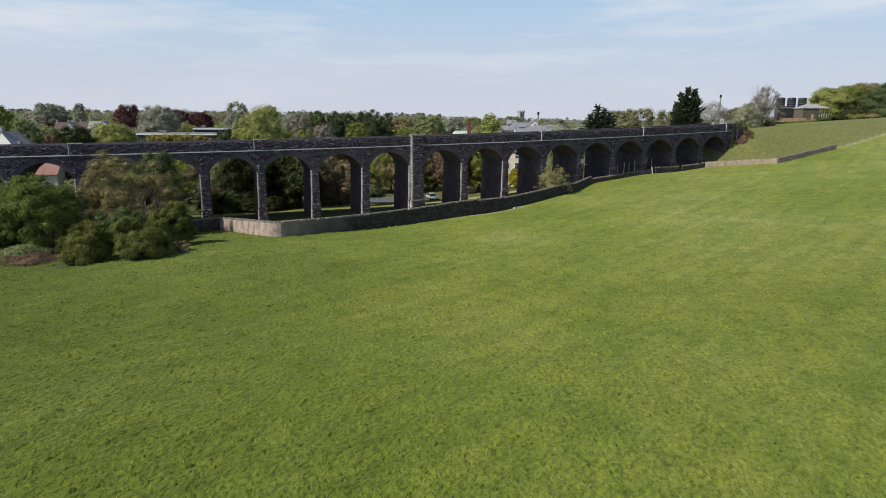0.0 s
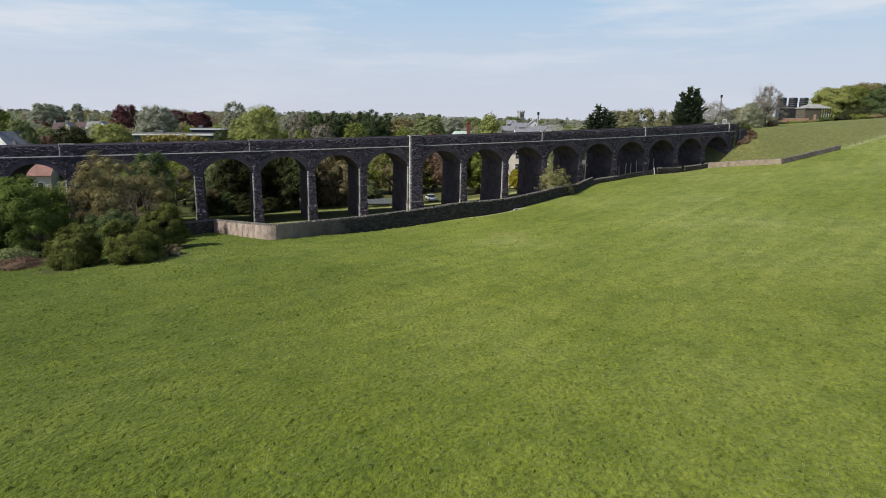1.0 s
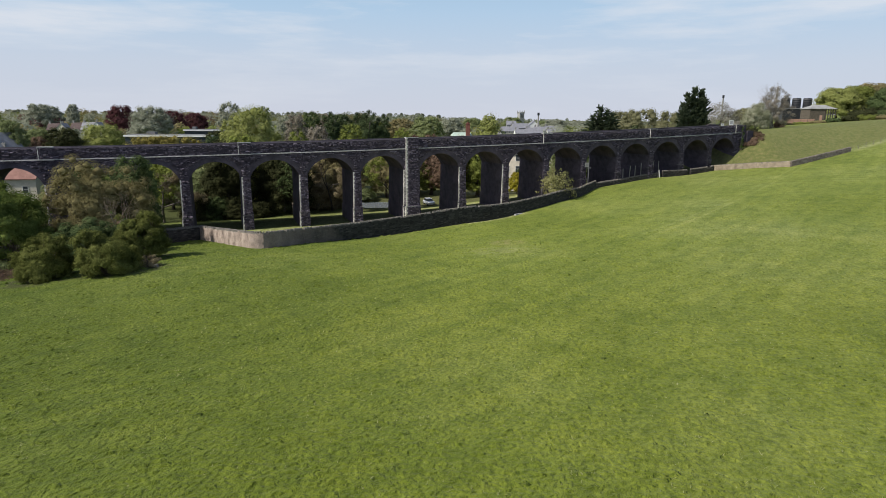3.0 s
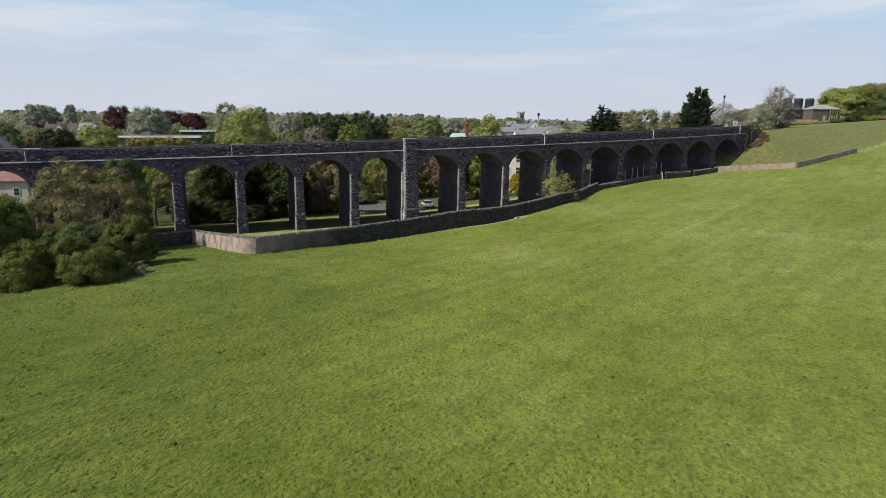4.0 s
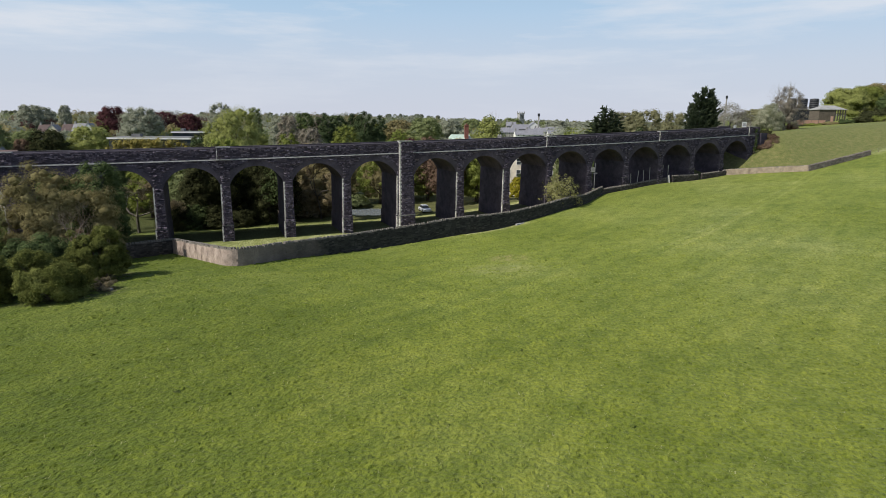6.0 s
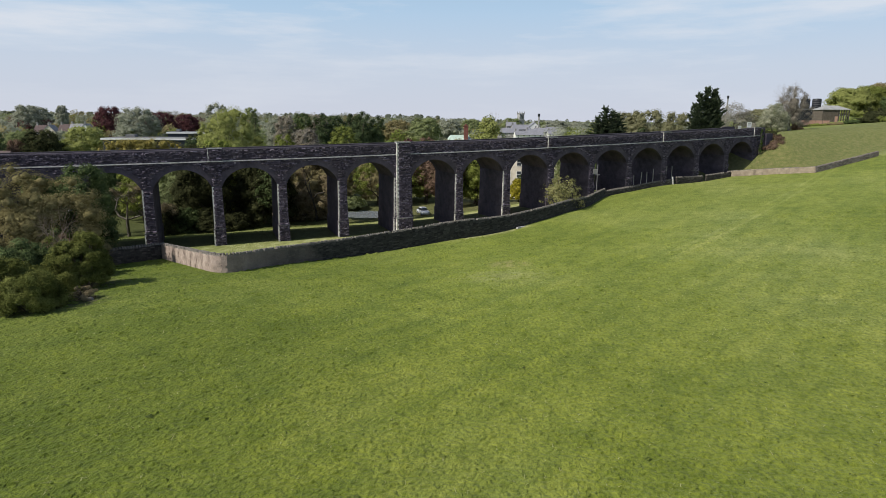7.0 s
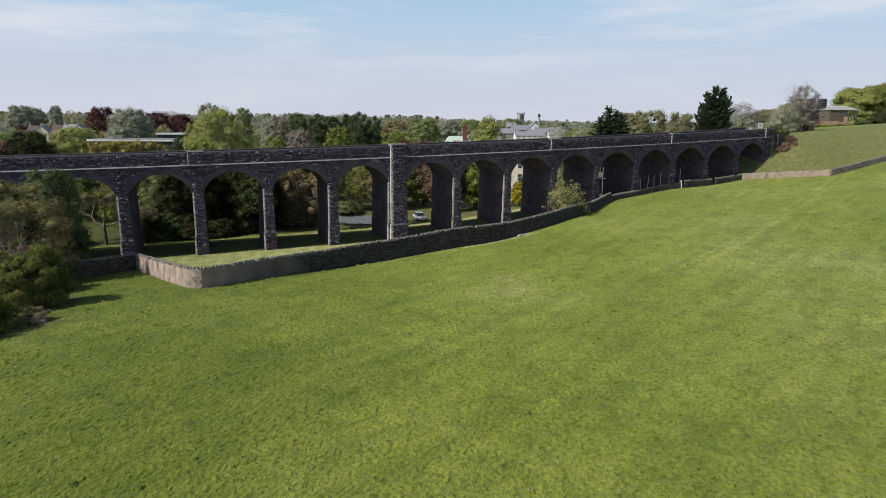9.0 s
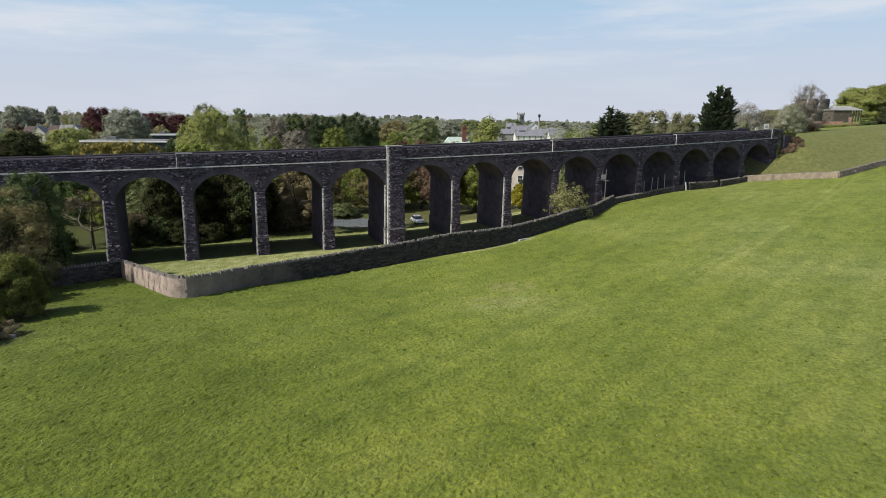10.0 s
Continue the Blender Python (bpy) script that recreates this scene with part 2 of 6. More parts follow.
DARKMORTAR = surface("shade-dark wall mortar", [(0.3, (0.040, 0.034, 0.031)), (0.7, (0.095, 0.082, 0.072))], scale=0.8, fine=8.0, bump=0.5, bump_scale=9.0, dist=0.05, spread=0.3, stain=((0.19, 0.15, 0.125), 0.3, 0.54, 0.6))


def pink_to_shade_wall():
    """Pink wall stone, with the shade past the corner put unevenly into its colour."""
    m, n, l, out = nodes_of("pink wall darkening into shade")
    b = n.new("ShaderNodeBsdfPrincipled")
    g = n.new("ShaderNodeNewGeometry")
    co = g.outputs["Position"]
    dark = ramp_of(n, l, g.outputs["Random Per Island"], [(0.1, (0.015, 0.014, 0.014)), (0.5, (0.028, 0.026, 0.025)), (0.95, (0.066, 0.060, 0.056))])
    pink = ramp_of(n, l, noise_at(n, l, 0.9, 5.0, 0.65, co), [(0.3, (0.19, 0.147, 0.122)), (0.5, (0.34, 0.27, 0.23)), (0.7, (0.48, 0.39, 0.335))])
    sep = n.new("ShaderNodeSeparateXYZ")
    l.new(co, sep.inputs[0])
    # uneven blend along x, from sunlit pink to the shaded dark
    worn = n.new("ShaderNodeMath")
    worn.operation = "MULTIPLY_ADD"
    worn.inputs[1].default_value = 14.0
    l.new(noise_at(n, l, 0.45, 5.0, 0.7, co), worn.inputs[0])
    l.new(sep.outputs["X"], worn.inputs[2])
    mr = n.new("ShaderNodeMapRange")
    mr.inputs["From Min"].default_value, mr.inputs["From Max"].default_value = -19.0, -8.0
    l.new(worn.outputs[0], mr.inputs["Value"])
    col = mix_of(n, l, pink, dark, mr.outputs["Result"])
    grain = ramp_of(n, l, noise_at(n, l, 9.0, 4.0, 0.7, co), [(0.25, (0.65, 0.65, 0.65)), (0.75, (1.35, 1.35, 1.35))])
    l.new(mix_of(n, l, col, grain, 1.0, "MULTIPLY"), b.inputs["Base Color"])
    b.inputs["Roughness"].default_value = 0.9
    bp = n.new("ShaderNodeBump")
    bp.inputs["Strength"].default_value, bp.inputs["Distance"].default_value = 0.5, 0.05
    l.new(noise_at(n, l, 9.0, 5.0, 0.7, co), bp.inputs["Height"])
    l.new(bp.outputs["Normal"], b.inputs["Normal"])
    l.new(b.outputs["BSDF"], out.inputs["Surface"])
    return m


PINKSHADED = pink_to_shade_wall()
RUBBLE = surface("brown field wall stone", [(0.1, (0.13, 0.105, 0.09)), (0.5, (0.25, 0.205, 0.175)), (0.95, (0.42, 0.36, 0.32))], scale=1.6, fine=10.0, bump=0.5, bump_scale=10.0, dist=0.04, spread=0.3, island=True)
MORTAR = surface("pink lime mortar", [(0.3, (0.24, 0.185, 0.155)), (0.7, (0.46, 0.37, 0.315))], scale=0.8, fine=8.0, bump=0.5, bump_scale=9.0, dist=0.05, spread=0.3, stain=((0.12, 0.10, 0.085), 0.6, 0.54, 0.6))
SANDY = surface("tan lime washed wall", [(0.3, (0.24, 0.19, 0.14)), (0.7, (0.43, 0.355, 0.27))], scale=0.8, fine=8.0, bump=0.5, bump_scale=9.0, dist=0.05, spread=0.3, stain=((0.13, 0.105, 0.08), 0.5, 0.54, 0.6))
COPE = surface("grey coping stone", [(0.1, (0.075, 0.068, 0.060)), (0.5, (0.15, 0.136, 0.120)), (0.95, (0.31, 0.285, 0.25))], scale=2.0, fine=10.0, bump=0.5, bump_scale=10.0, dist=0.04, spread=0.3, island=True)
BARK = surface("grey brown bark", [(0.3, (0.06, 0.05, 0.04)), (0.7, (0.15, 0.125, 0.10))], scale=2.0, fine=14.0, bump=0.6, bump_scale=18.0)
DARKBARK = surface("very dark bark", [(0.3, (0.022, 0.019, 0.016)), (0.7, (0.060, 0.050, 0.042))], scale=2.0, fine=14.0, bump=0.6, bump_scale=18.0)
PALEBARK = surface("pale grey bark", [(0.3, (0.12, 0.108, 0.092)), (0.7, (0.23, 0.205, 0.175))], scale=2.0, fine=14.0, bump=0.5, bump_scale=18.0)
TWIG = surface("pale bare twigs", [(0.3, (0.19, 0.145, 0.115)), (0.7, (0.34, 0.265, 0.21))], scale=1.0, fine=6.0, bump=0.0)
LEAF = {
    "spring": leaf_material("spring green leaves", (0.086, 0.106, 0.047), (0.216, 0.249, 0.112), (0.385, 0.427, 0.211), 0.36, 0.45),
    "lime": leaf_material("fresh lime leaves", (0.103, 0.127, 0.026), (0.220, 0.255, 0.062), (0.386, 0.426, 0.142), 0.36, 0.45),
    "deep": leaf_material("deep green leaves", (0.027, 0.040, 0.017), (0.081, 0.111, 0.046), (0.185, 0.232, 0.097)),
    "ever": leaf_material("dark evergreen needles", (0.031, 0.048, 0.023), (0.066, 0.091, 0.043), (0.126, 0.156, 0.074), 0.25),
    "copper": leaf_material("copper beech leaves", (0.049, 0.022, 0.025), (0.110, 0.049, 0.053), (0.208, 0.107, 0.103), 0.36, 0.45),
    "brown": leaf_material("bronze opening leaves", (0.111, 0.096, 0.046), (0.259, 0.222, 0.111), (0.454, 0.391, 0.205), 0.36, 0.45),
    # distance haze put into this leaf colour, mostly for far woods
    "grey": leaf_material("haze-pale grey green leaves", (0.151, 0.164, 0.121), (0.302, 0.316, 0.240), (0.486, 0.499, 0.400), 0.36, 0.45),
    "olive": leaf_material("olive leaves", (0.084, 0.101, 0.024), (0.193, 0.222, 0.057), (0.385, 0.419, 0.127), 0.36, 0.45),
    "gold": leaf_material("golden foliage", (0.16, 0.145, 0.014), (0.31, 0.275, 0.032), (0.50, 0.44, 0.075)),
    "white": leaf_material("white blossom and leaves", (0.12, 0.15, 0.06), (0.28, 0.29, 0.19), (0.60, 0.58, 0.47)),
    "rust": leaf_material("rust coloured bracken", (0.096, 0.062, 0.043), (0.198, 0.134, 0.096), (0.336, 0.246, 0.186), 0.36, 0.45),
    "twiggy": leaf_material("grey budding twigs", (0.17, 0.16, 0.13), (0.29, 0.275, 0.23), (0.43, 0.41, 0.35), 0.3),
    "fresh": leaf_material("bright fresh leaves", (0.140, 0.155, 0.042), (0.285, 0.308, 0.100), (0.480, 0.495, 0.210), 0.36, 0.45),
    "thicket": leaf_material("dark olive bush leaves", (0.034, 0.041, 0.013), (0.115, 0.128, 0.036), (0.260, 0.275, 0.090), 0.25),
    "willow": leaf_material("green willow leaves", (0.046, 0.068, 0.017), (0.118, 0.156, 0.040), (0.225, 0.268, 0.085), 0.35),
    # leaf colour darkened to hold the deep shade behind the arches
    "shade": leaf_material("shade-darkened dull leaves", (0.020, 0.024, 0.012), (0.050, 0.055, 0.026), (0.111, 0.115, 0.052)),
    "tan": leaf_material("tan budding leaves", (0.106, 0.105, 0.055), (0.219, 0.215, 0.120), (0.362, 0.350, 0.213), 0.36, 0.45),
    "bronze": leaf_material("olive bronze leaves", (0.104, 0.091, 0.042), (0.221, 0.195, 0.091), (0.377, 0.332, 0.176), 0.35, 0.2),
    "sepia": leaf_material("brown budding twigs", (0.14, 0.112, 0.066), (0.27, 0.222, 0.135), (0.42, 0.355, 0.225), 0.35),
    "haw": leaf_material("yellow green hawthorn leaves", (0.12, 0.12, 0.045), (0.24, 0.235, 0.10), (0.38, 0.37, 0.19), 0.3),
    "taupe": leaf_material("grey brown budding twigs", (0.15, 0.132, 0.105), (0.27, 0.24, 0.19), (0.40, 0.365, 0.295), 0.35),
    "cypress": leaf_material("blue green cypress sprays", (0.032, 0.047, 0.028), (0.072, 0.094, 0.055), (0.150, 0.178, 0.105), 0.25),
    "ochre": leaf_material("ochre hedge leaves", (0.15, 0.125, 0.03), (0.29, 0.245, 0.07), (0.45, 0.39, 0.15), 0.3),
    "ivy": leaf_material("glossy ivy leaves", (0.02, 0.04, 0.008), (0.05, 0.09, 0.015), (0.12, 0.17, 0.03)),
}

# ---- building blocks ----


class Shape:
    """Collects corners and faces for one mesh."""

    def __init__(self):
        self.v, self.f = [], []

    def add(self, pts, faces):
        o = len(self.v)
        self.v.extend(pts)
        self.f.extend(tuple(o + i for i in f) for f in faces)

    def box(self, x0, x1, y0, y1, z0, z1, shear=0.0):
        p = [(x, y, z + shear * x) for z in (z0, z1) for x, y in ((x0, y0), (x1, y0), (x1, y1), (x0, y1))]
        self.add(p, [(3, 2, 1, 0), (4, 5, 6, 7), (0, 1, 5, 4), (1, 2, 6, 5), (2, 3, 7, 6), (3, 0, 4, 7)])

    def hull(self, bottom, top):
        """A solid between two rings of four corners each."""
        self.add(list(bottom) + list(top), [(3, 2, 1, 0), (4, 5, 6, 7), (0, 1, 5, 4), (1, 2, 6, 5), (2, 3, 7, 6), (3, 0, 4, 7)])

    def tube(self, a, b, ra, rb, sides=6):
        a, b = Vector(a), Vector(b)
        d = (b - a).normalized()
        u = d.orthogonal().normalized()
        w = d.cross(u)
        ring = [(math.cos(2 * math.pi * i / sides), math.sin(2 * math.pi * i / sides)) for i in range(sides)]
        p = [tuple(a + (u * c + w * s) * ra) for c, s in ring] + [tuple(b + (u * c + w * s) * rb) for c, s in ring]
        f = [(i, (i + 1) % sides, sides + (i + 1) % sides, sides + i) for i in range(sides)]
        self.add(p, f + [tuple(range(sides - 1, -1, -1)), tuple(range(sides, 2 * sides))])

    def lathe(self, cx, cy, profile, sides=16):
        """A turned solid round a vertical axis; profile: (radius, height) from the bottom."""
        p = [(cx + r * math.cos(2 * math.pi * i / sides), cy + r * math.sin(2 * math.pi * i / sides), z) for r, z in profile for i in range(sides)]
        f = []
        for k in range(len(profile) - 1):
            f += [(k * sides + i, k * sides + (i + 1) % sides, (k + 1) * sides + (i + 1) % sides, (k + 1) * sides + i) for i in range(sides)]
        k = (len(profile) - 1) * sides
        f += [tuple(range(sides - 1, -1, -1)), tuple(range(k, k + sides))]
        self.add(p, f)

    def mesh(self, name, mat, smooth=False):
        me = bpy.data.meshes.new(name)
        me.from_pydata(self.v, [], self.f)
        me.materials.append(mat)
        if smooth:
            me.polygons.foreach_set("use_smooth", [True] * len(me.polygons))
        me.update()
        return me


def part(name, shape, mat, parent, label="", smooth=False, kind=""):
    me = shape if isinstance(shape, bpy.types.Mesh) else shape.mesh(name, mat, smooth)
    ob = new(name, me)
    ob.parent = parent
    return tagged(ob, label=label, kind=kind)


def thing(name, m, label, category, group="", kind=""):
    ob = new(name)
    ob.empty_display_size = 0.5
    ob.matrix_world = m
    return tagged(ob, label, category, group, kind)


def smooth01(x, a, b):
    t = np.clip((np.asarray(x, float) - a) / (b - a), 0.0, 1.0)
    return t * t * (3 - 2 * t)


# ---- plan: the viaduct's line, the field wall's line and the ground ----
X4, Y4, HEAD, CURVE = -5.539, 124.66, 0.3941, 0.001181
DEEP = 9.5              # the viaduct's width across


def station(i):
    return (i - 4) * 10.0 + (0.885 if i > 4 else -0.885 if i < 4 else 0.0)


def on_line(s):
    a = HEAD + CURVE * s
    return X4 + (math.sin(a) - math.sin(HEAD)) / CURVE, Y4 - (math.cos(a) - math.cos(HEAD)) / CURVE, a


def top_at(s):
    return 13.475 + 0.0234 * s + 0.000072 * s * s


def along(x, y):
    """Station along the viaduct's front and distance behind it."""
    cx, cy = X4 - math.sin(HEAD) / CURVE, Y4 + math.cos(HEAD) / CURVE
    dx, dy = np.asarray(x, float) - cx, np.asarray(y, float) - cy
    return (np.arctan2(dx, -dy) - HEAD) / CURVE, 1 / CURVE - np.hypot(dx, dy)


WALL = [(-56, 82), (-38.3, 101.8), (-24.2, 85.9), (-16.8, 98.6), (-4.5, 107), (6, 113), (15.3, 119.5), (26.4, 129.5), (34.6, 140.5), (43.6, 147.4), (52.6, 151.2), (69.3, 159.4), (83.0, 150.2), (102.8, 159.4)]
DIVIDE = [(-400, -250), (-90, 50)] + WALL + [(160, 186), (600, 420)]


def behind_wall(x, y):
    """Signed distance from the dividing line, positive on the viaduct's side."""
    x, y = np.asarray(x, float), np.asarray(y, float)
    best = np.full(x.shape, 1e9)
    for (ax, ay), (bx, by) in zip(DIVIDE, DIVIDE[1:]):
        ux, uy = bx - ax, by - ay
        t = np.clip(((x - ax) * ux + (y - ay) * uy) / (ux * ux + uy * uy), 0, 1)
        best = np.minimum(best, np.hypot(x - ax - t * ux, y - ay - t * uy))
    ring = DIVIDE + [(9000, 2000), (9000, 9000), (-9000, 9000), (-9000, -3000)]
    inside = np.zeros(x.shape, bool)
    for (ax, ay), (bx, by) in zip(ring, ring[1:] + ring[:1]):
        cross = (ay > y) != (by > y)
        inside ^= cross & (x < ax + (y - ay) * (bx - ax) / ((by - ay) or 1e-9))
    return np.where(inside, best, -best)


def field_z(x, y):
    x, y = np.clip(np.asarray(x, float), -110, 130), np.clip(np.asarray(y, float), -40, 190)
    u, v = x / 100, y / 100

    def g(a, b, s, t):
        return np.exp(-((x - a) / s) ** 2 - ((y - b) / t) ** 2)
    z = 2.283 + 1.592 * u - 2.825 * v + 1.097 * u * u + 3.069 * u * v + 0.436 * v * v + 0.333 * u ** 3 + 1.431 * u * u * v + 0.675 * u * v * v - 0.328 * v ** 3
    z = z + 1.5 * np.exp(-(np.maximum(y - 24, 0) / 18) ** 2)        # the near rise
    return z - 0.579 * g(0, 112, 24, 20) + 1.501 * g(-28, 72, 24, 24) + 0.787 * g(42, 146, 18, 18) - 0.632 * g(22, 112, 24, 20) + 0.74 * g(34, 141, 8, 9) - 0.28 * g(-14, 100, 9, 8) + 0.81 * g(17, 122, 9, 9) + 0.52 * g(50, 151, 9, 9) + 0.54 * g(4, 112, 9, 8) + 0.64 * g(25, 128, 6, 6)


FOOT_S = (-200, -90, -60, -30, 0, 12, 22, 32, 42, 52, 62, 72, 79, 83, 87, 91, 100)
FOOT_Z = (-3.4, -3.2, -2.9, -2.5, -2.3, -1.9, -1.2, -0.1, 1.0, 2.0, 3.2, 4.4, 5.6, 8.6, 11.4, 12.8, 13.8)


def ground_z(x, y):
    x, y = np.asarray(x, float), np.asarray(y, float)
    s, v = along(x, y)
    front = field_z(x, y)
    foot = np.interp(s, FOOT_S, FOOT_Z)
    reach = np.hypot(x, y)
    valley = -3.0 + 5.0 * smooth01(reach, 190, 420) + 26.0 * smooth01(reach, 700, 2600)
    valley = valley + 8.0 * smooth01(reach, 520, 780) * smooth01(0.02 * y - x, 0, 60)
    hill = np.clip(14.8 + 0.075 * (x - 88) - 0.03 * (y - 175), 12.0, 24.0)
    up = smooth01(s, 86, 98)
    foot = foot * (1 - up) + hill * up
    right = smooth01(x - 0.43 * y, -6, 12)
    far = valley * (1 - right) + np.maximum(hill, valley) * right
    back = foot + (far - foot) * smooth01(v, 6, 40)
    d = behind_wall(x, y)
    width = 6.0 + 12.0 * smooth01(s, 70, 95)
    w = smooth01(d, 0.4, width)
    pond = smooth01(-np.hypot((x + 17) / 14, (y - 150) / 7.5), -1.1, -0.7)
    z = front * (1 - w) + back * w
    return z - 1.2 * pond * smooth01(v, 8, 16)


def gz(x, y):
    return float(ground_z(np.array([x]), np.array([y]))[0])


def stretch(near, step, far, grow):
    """Grid lines: even steps up to near, growing to far."""
    out, q = list(np.arange(0, near, step)), near
    while q < far:
        out.append(q)
        step *= grow
        q += step
    return np.array(out + [far])


xs_right = stretch(130, 1.3, 2600, 1.12)
xs = np.concatenate([-xs_right[:0:-1], xs_right])
ys = np.concatenate([-stretch(40, 4.0, 800, 1.35)[:0:-1], stretch(200, 1.3, 3400, 1.10)])
gx, gy = np.meshgrid(xs, ys)
gzz = ground_z(gx.ravel(), gy.ravel())
nx, ny = len(xs), len(ys)
gm = bpy.data.meshes.new("ground")
idx = np.arange(nx * ny).reshape(ny, nx)
quads = np.stack([idx[:-1, :-1], idx[:-1, 1:], idx[1:, 1:], idx[1:, :-1]], -1).reshape(-1, 4)
gm.from_pydata(np.stack([gx.ravel(), gy.ravel(), gzz], -1).tolist(), [], quads.tolist())
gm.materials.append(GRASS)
g_s, g_v = along(gx.ravel(), gy.ravel())
g_d = behind_wall(gx.ravel(), gy.ravel())
is_lawn = smooth01(g_d, 0.2, 1.5) * (1 - smooth01(g_v, -0.5, 1.0)) * (1 - smooth01(g_s, 48, 62)) * smooth01(g_s, -46, -36)
# shade under the deck and the trees behind, put into the ground colour
is_earth_shade = (smooth01(g_v, -0.3, 1.2) * (1 - smooth01(g_v, 9.0, 10.5)) + 0.85 * smooth01(g_v, 12.5, 15.0) * (1 - smooth01(g_v, 70, 90))) * (1 - smooth01(g_s, 88, 94))
is_lawn = np.maximum(is_lawn, 0.26 * np.exp(-((gx.ravel() - 8.0) / 5.0) ** 2 - ((gy.ravel() - 84.0) / 2.6) ** 2))
# sunlit strip behind the deck, put in as pale lawn colour
is_lawn = np.maximum(is_lawn, 0.7 * smooth01(g_v, 9.2, 10.2) * (1 - smooth01(g_v, 12, 14)) * (1 - smooth01(g_s, 48, 62)))
is_lawn = np.maximum(is_lawn, 0.9 * smooth01(g_d, -1.5, -0.7) * (1 - smooth01(g_d, -0.3, 0.1)) * smooth01(gx.ravel(), 1, 6) * (1 - smooth01(gx.ravel(), 15.5, 17.5)))
is_rough = 0.78 * smooth01(g_d, 0.5, 3.0) * smooth01(g_s, 66, 84) * smooth01(-g_v, -30, 0)
is_lawn = np.maximum(is_lawn, 0.45 * np.exp(-((gy.ravel() - 159.8 - 0.466 * (gx.ravel() - 103.0)) / 1.3) ** 2) * smooth01(gx.ravel(), 102, 106) * (1 - smooth01(gx.ravel(), 190, 220)))
is_earth_shade = np.maximum(is_earth_shade, 0.20 * np.exp(-((gx.ravel() - 8.0) / 4.5) ** 2 - ((gy.ravel() - 83.5) / 2.2) ** 2))
# round dark patches paint the shade beneath the bushes
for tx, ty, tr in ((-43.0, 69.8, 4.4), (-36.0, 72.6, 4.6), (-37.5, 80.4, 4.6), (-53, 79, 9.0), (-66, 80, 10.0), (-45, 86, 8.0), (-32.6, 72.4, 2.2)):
    is_earth_shade = np.maximum(is_earth_shade, 1 - smooth01(np.hypot(gx.ravel() - tx, gy.ravel() - ty), tr * 0.75, tr * 1.1))
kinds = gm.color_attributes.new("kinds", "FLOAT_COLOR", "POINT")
kinds.data.foreach_set("color", np.stack([is_lawn * 0.85, is_earth_shade * 0.85, is_rough, 1 + 0 * is_lawn], -1).astype(np.float32).ravel())
gm.polygons.foreach_set("use_smooth", [True] * len(gm.polygons))
ground = tagged(new("ground", gm), "mown green pasture sloping up to a hillside", "ground", kind="structure")

# ---- the viaduct ----
SPRING, CROWN, STRING_LOW, STRING_HIGH = -5.9, -3.05, -1.98, -1.80
viaduct = thing("railway_viaduct", pose(X4, Y4, gz(X4, Y4), 0, 0, math.degrees(HEAD)), "long dark stone railway viaduct of many arches, gently curved", "viaduct")
viaduct_inv = viaduct.matrix_world.inverted()


def viaduct_part(name, shape, mat, m, parent=None, label="", kind=""):
    ob = part(name, shape, mat, viaduct if parent is None else parent, label, kind=kind)
    ob.matrix_local = (viaduct_inv @ m) if parent is None else Matrix.Identity(4)
    return ob


def rubble_face(sh, rng, x0, x1, z0, z1, keep, shear=0.0, front=0.0, proud=(0.0, 0.21)):
    """Proud rough stones in uneven courses on a face that looks towards -y."""
    z = z0
    while z < z1 - 0.1:
        h = min(rng.uniform(0.13, 0.29), z1 - z)
        x = x0 - rng.uniform(0, 0.3)
        while x < x1:
            w = rng.uniform(0.18, 0.60)
            a, b = max(x, x0) + 0.014, min(x + w, x1) - 0.014
            lo, hi = z + 0.012, z + h - 0.012
            x += w
            if b - a < 0.09 or hi - lo < 0.06 or not keep(a, b, lo, hi):
                continue
            d = [front - rng.uniform(*proud) for _ in range(4)]
            e = 0.03
            j = [rng.uniform(-0.025, 0.035) for _ in range(8)]
            back = [(a, front + 0.03, lo), (b, front + 0.03, lo), (b, front + 0.03, hi), (a, front + 0.03, hi)]
            face = [(a + e + j[0], d[0], lo + e + j[1]), (b - e + j[2], d[1], lo + e + j[3]), (b - e - j[4], d[2], hi - e - j[5]), (a + e - j[6], d[3], hi - e - j[7])]
            p = [(px, py, pz + shear * px) for px, py, pz in back + face]
            sh.add(p, [(4, 5, 6, 7), (0, 1, 5, 4), (1, 2, 6, 5), (2, 3, 7, 6), (3, 0, 4, 7)])
        z += h


def pier_half(i):
    return 1.65 if i == 4 else 0.75


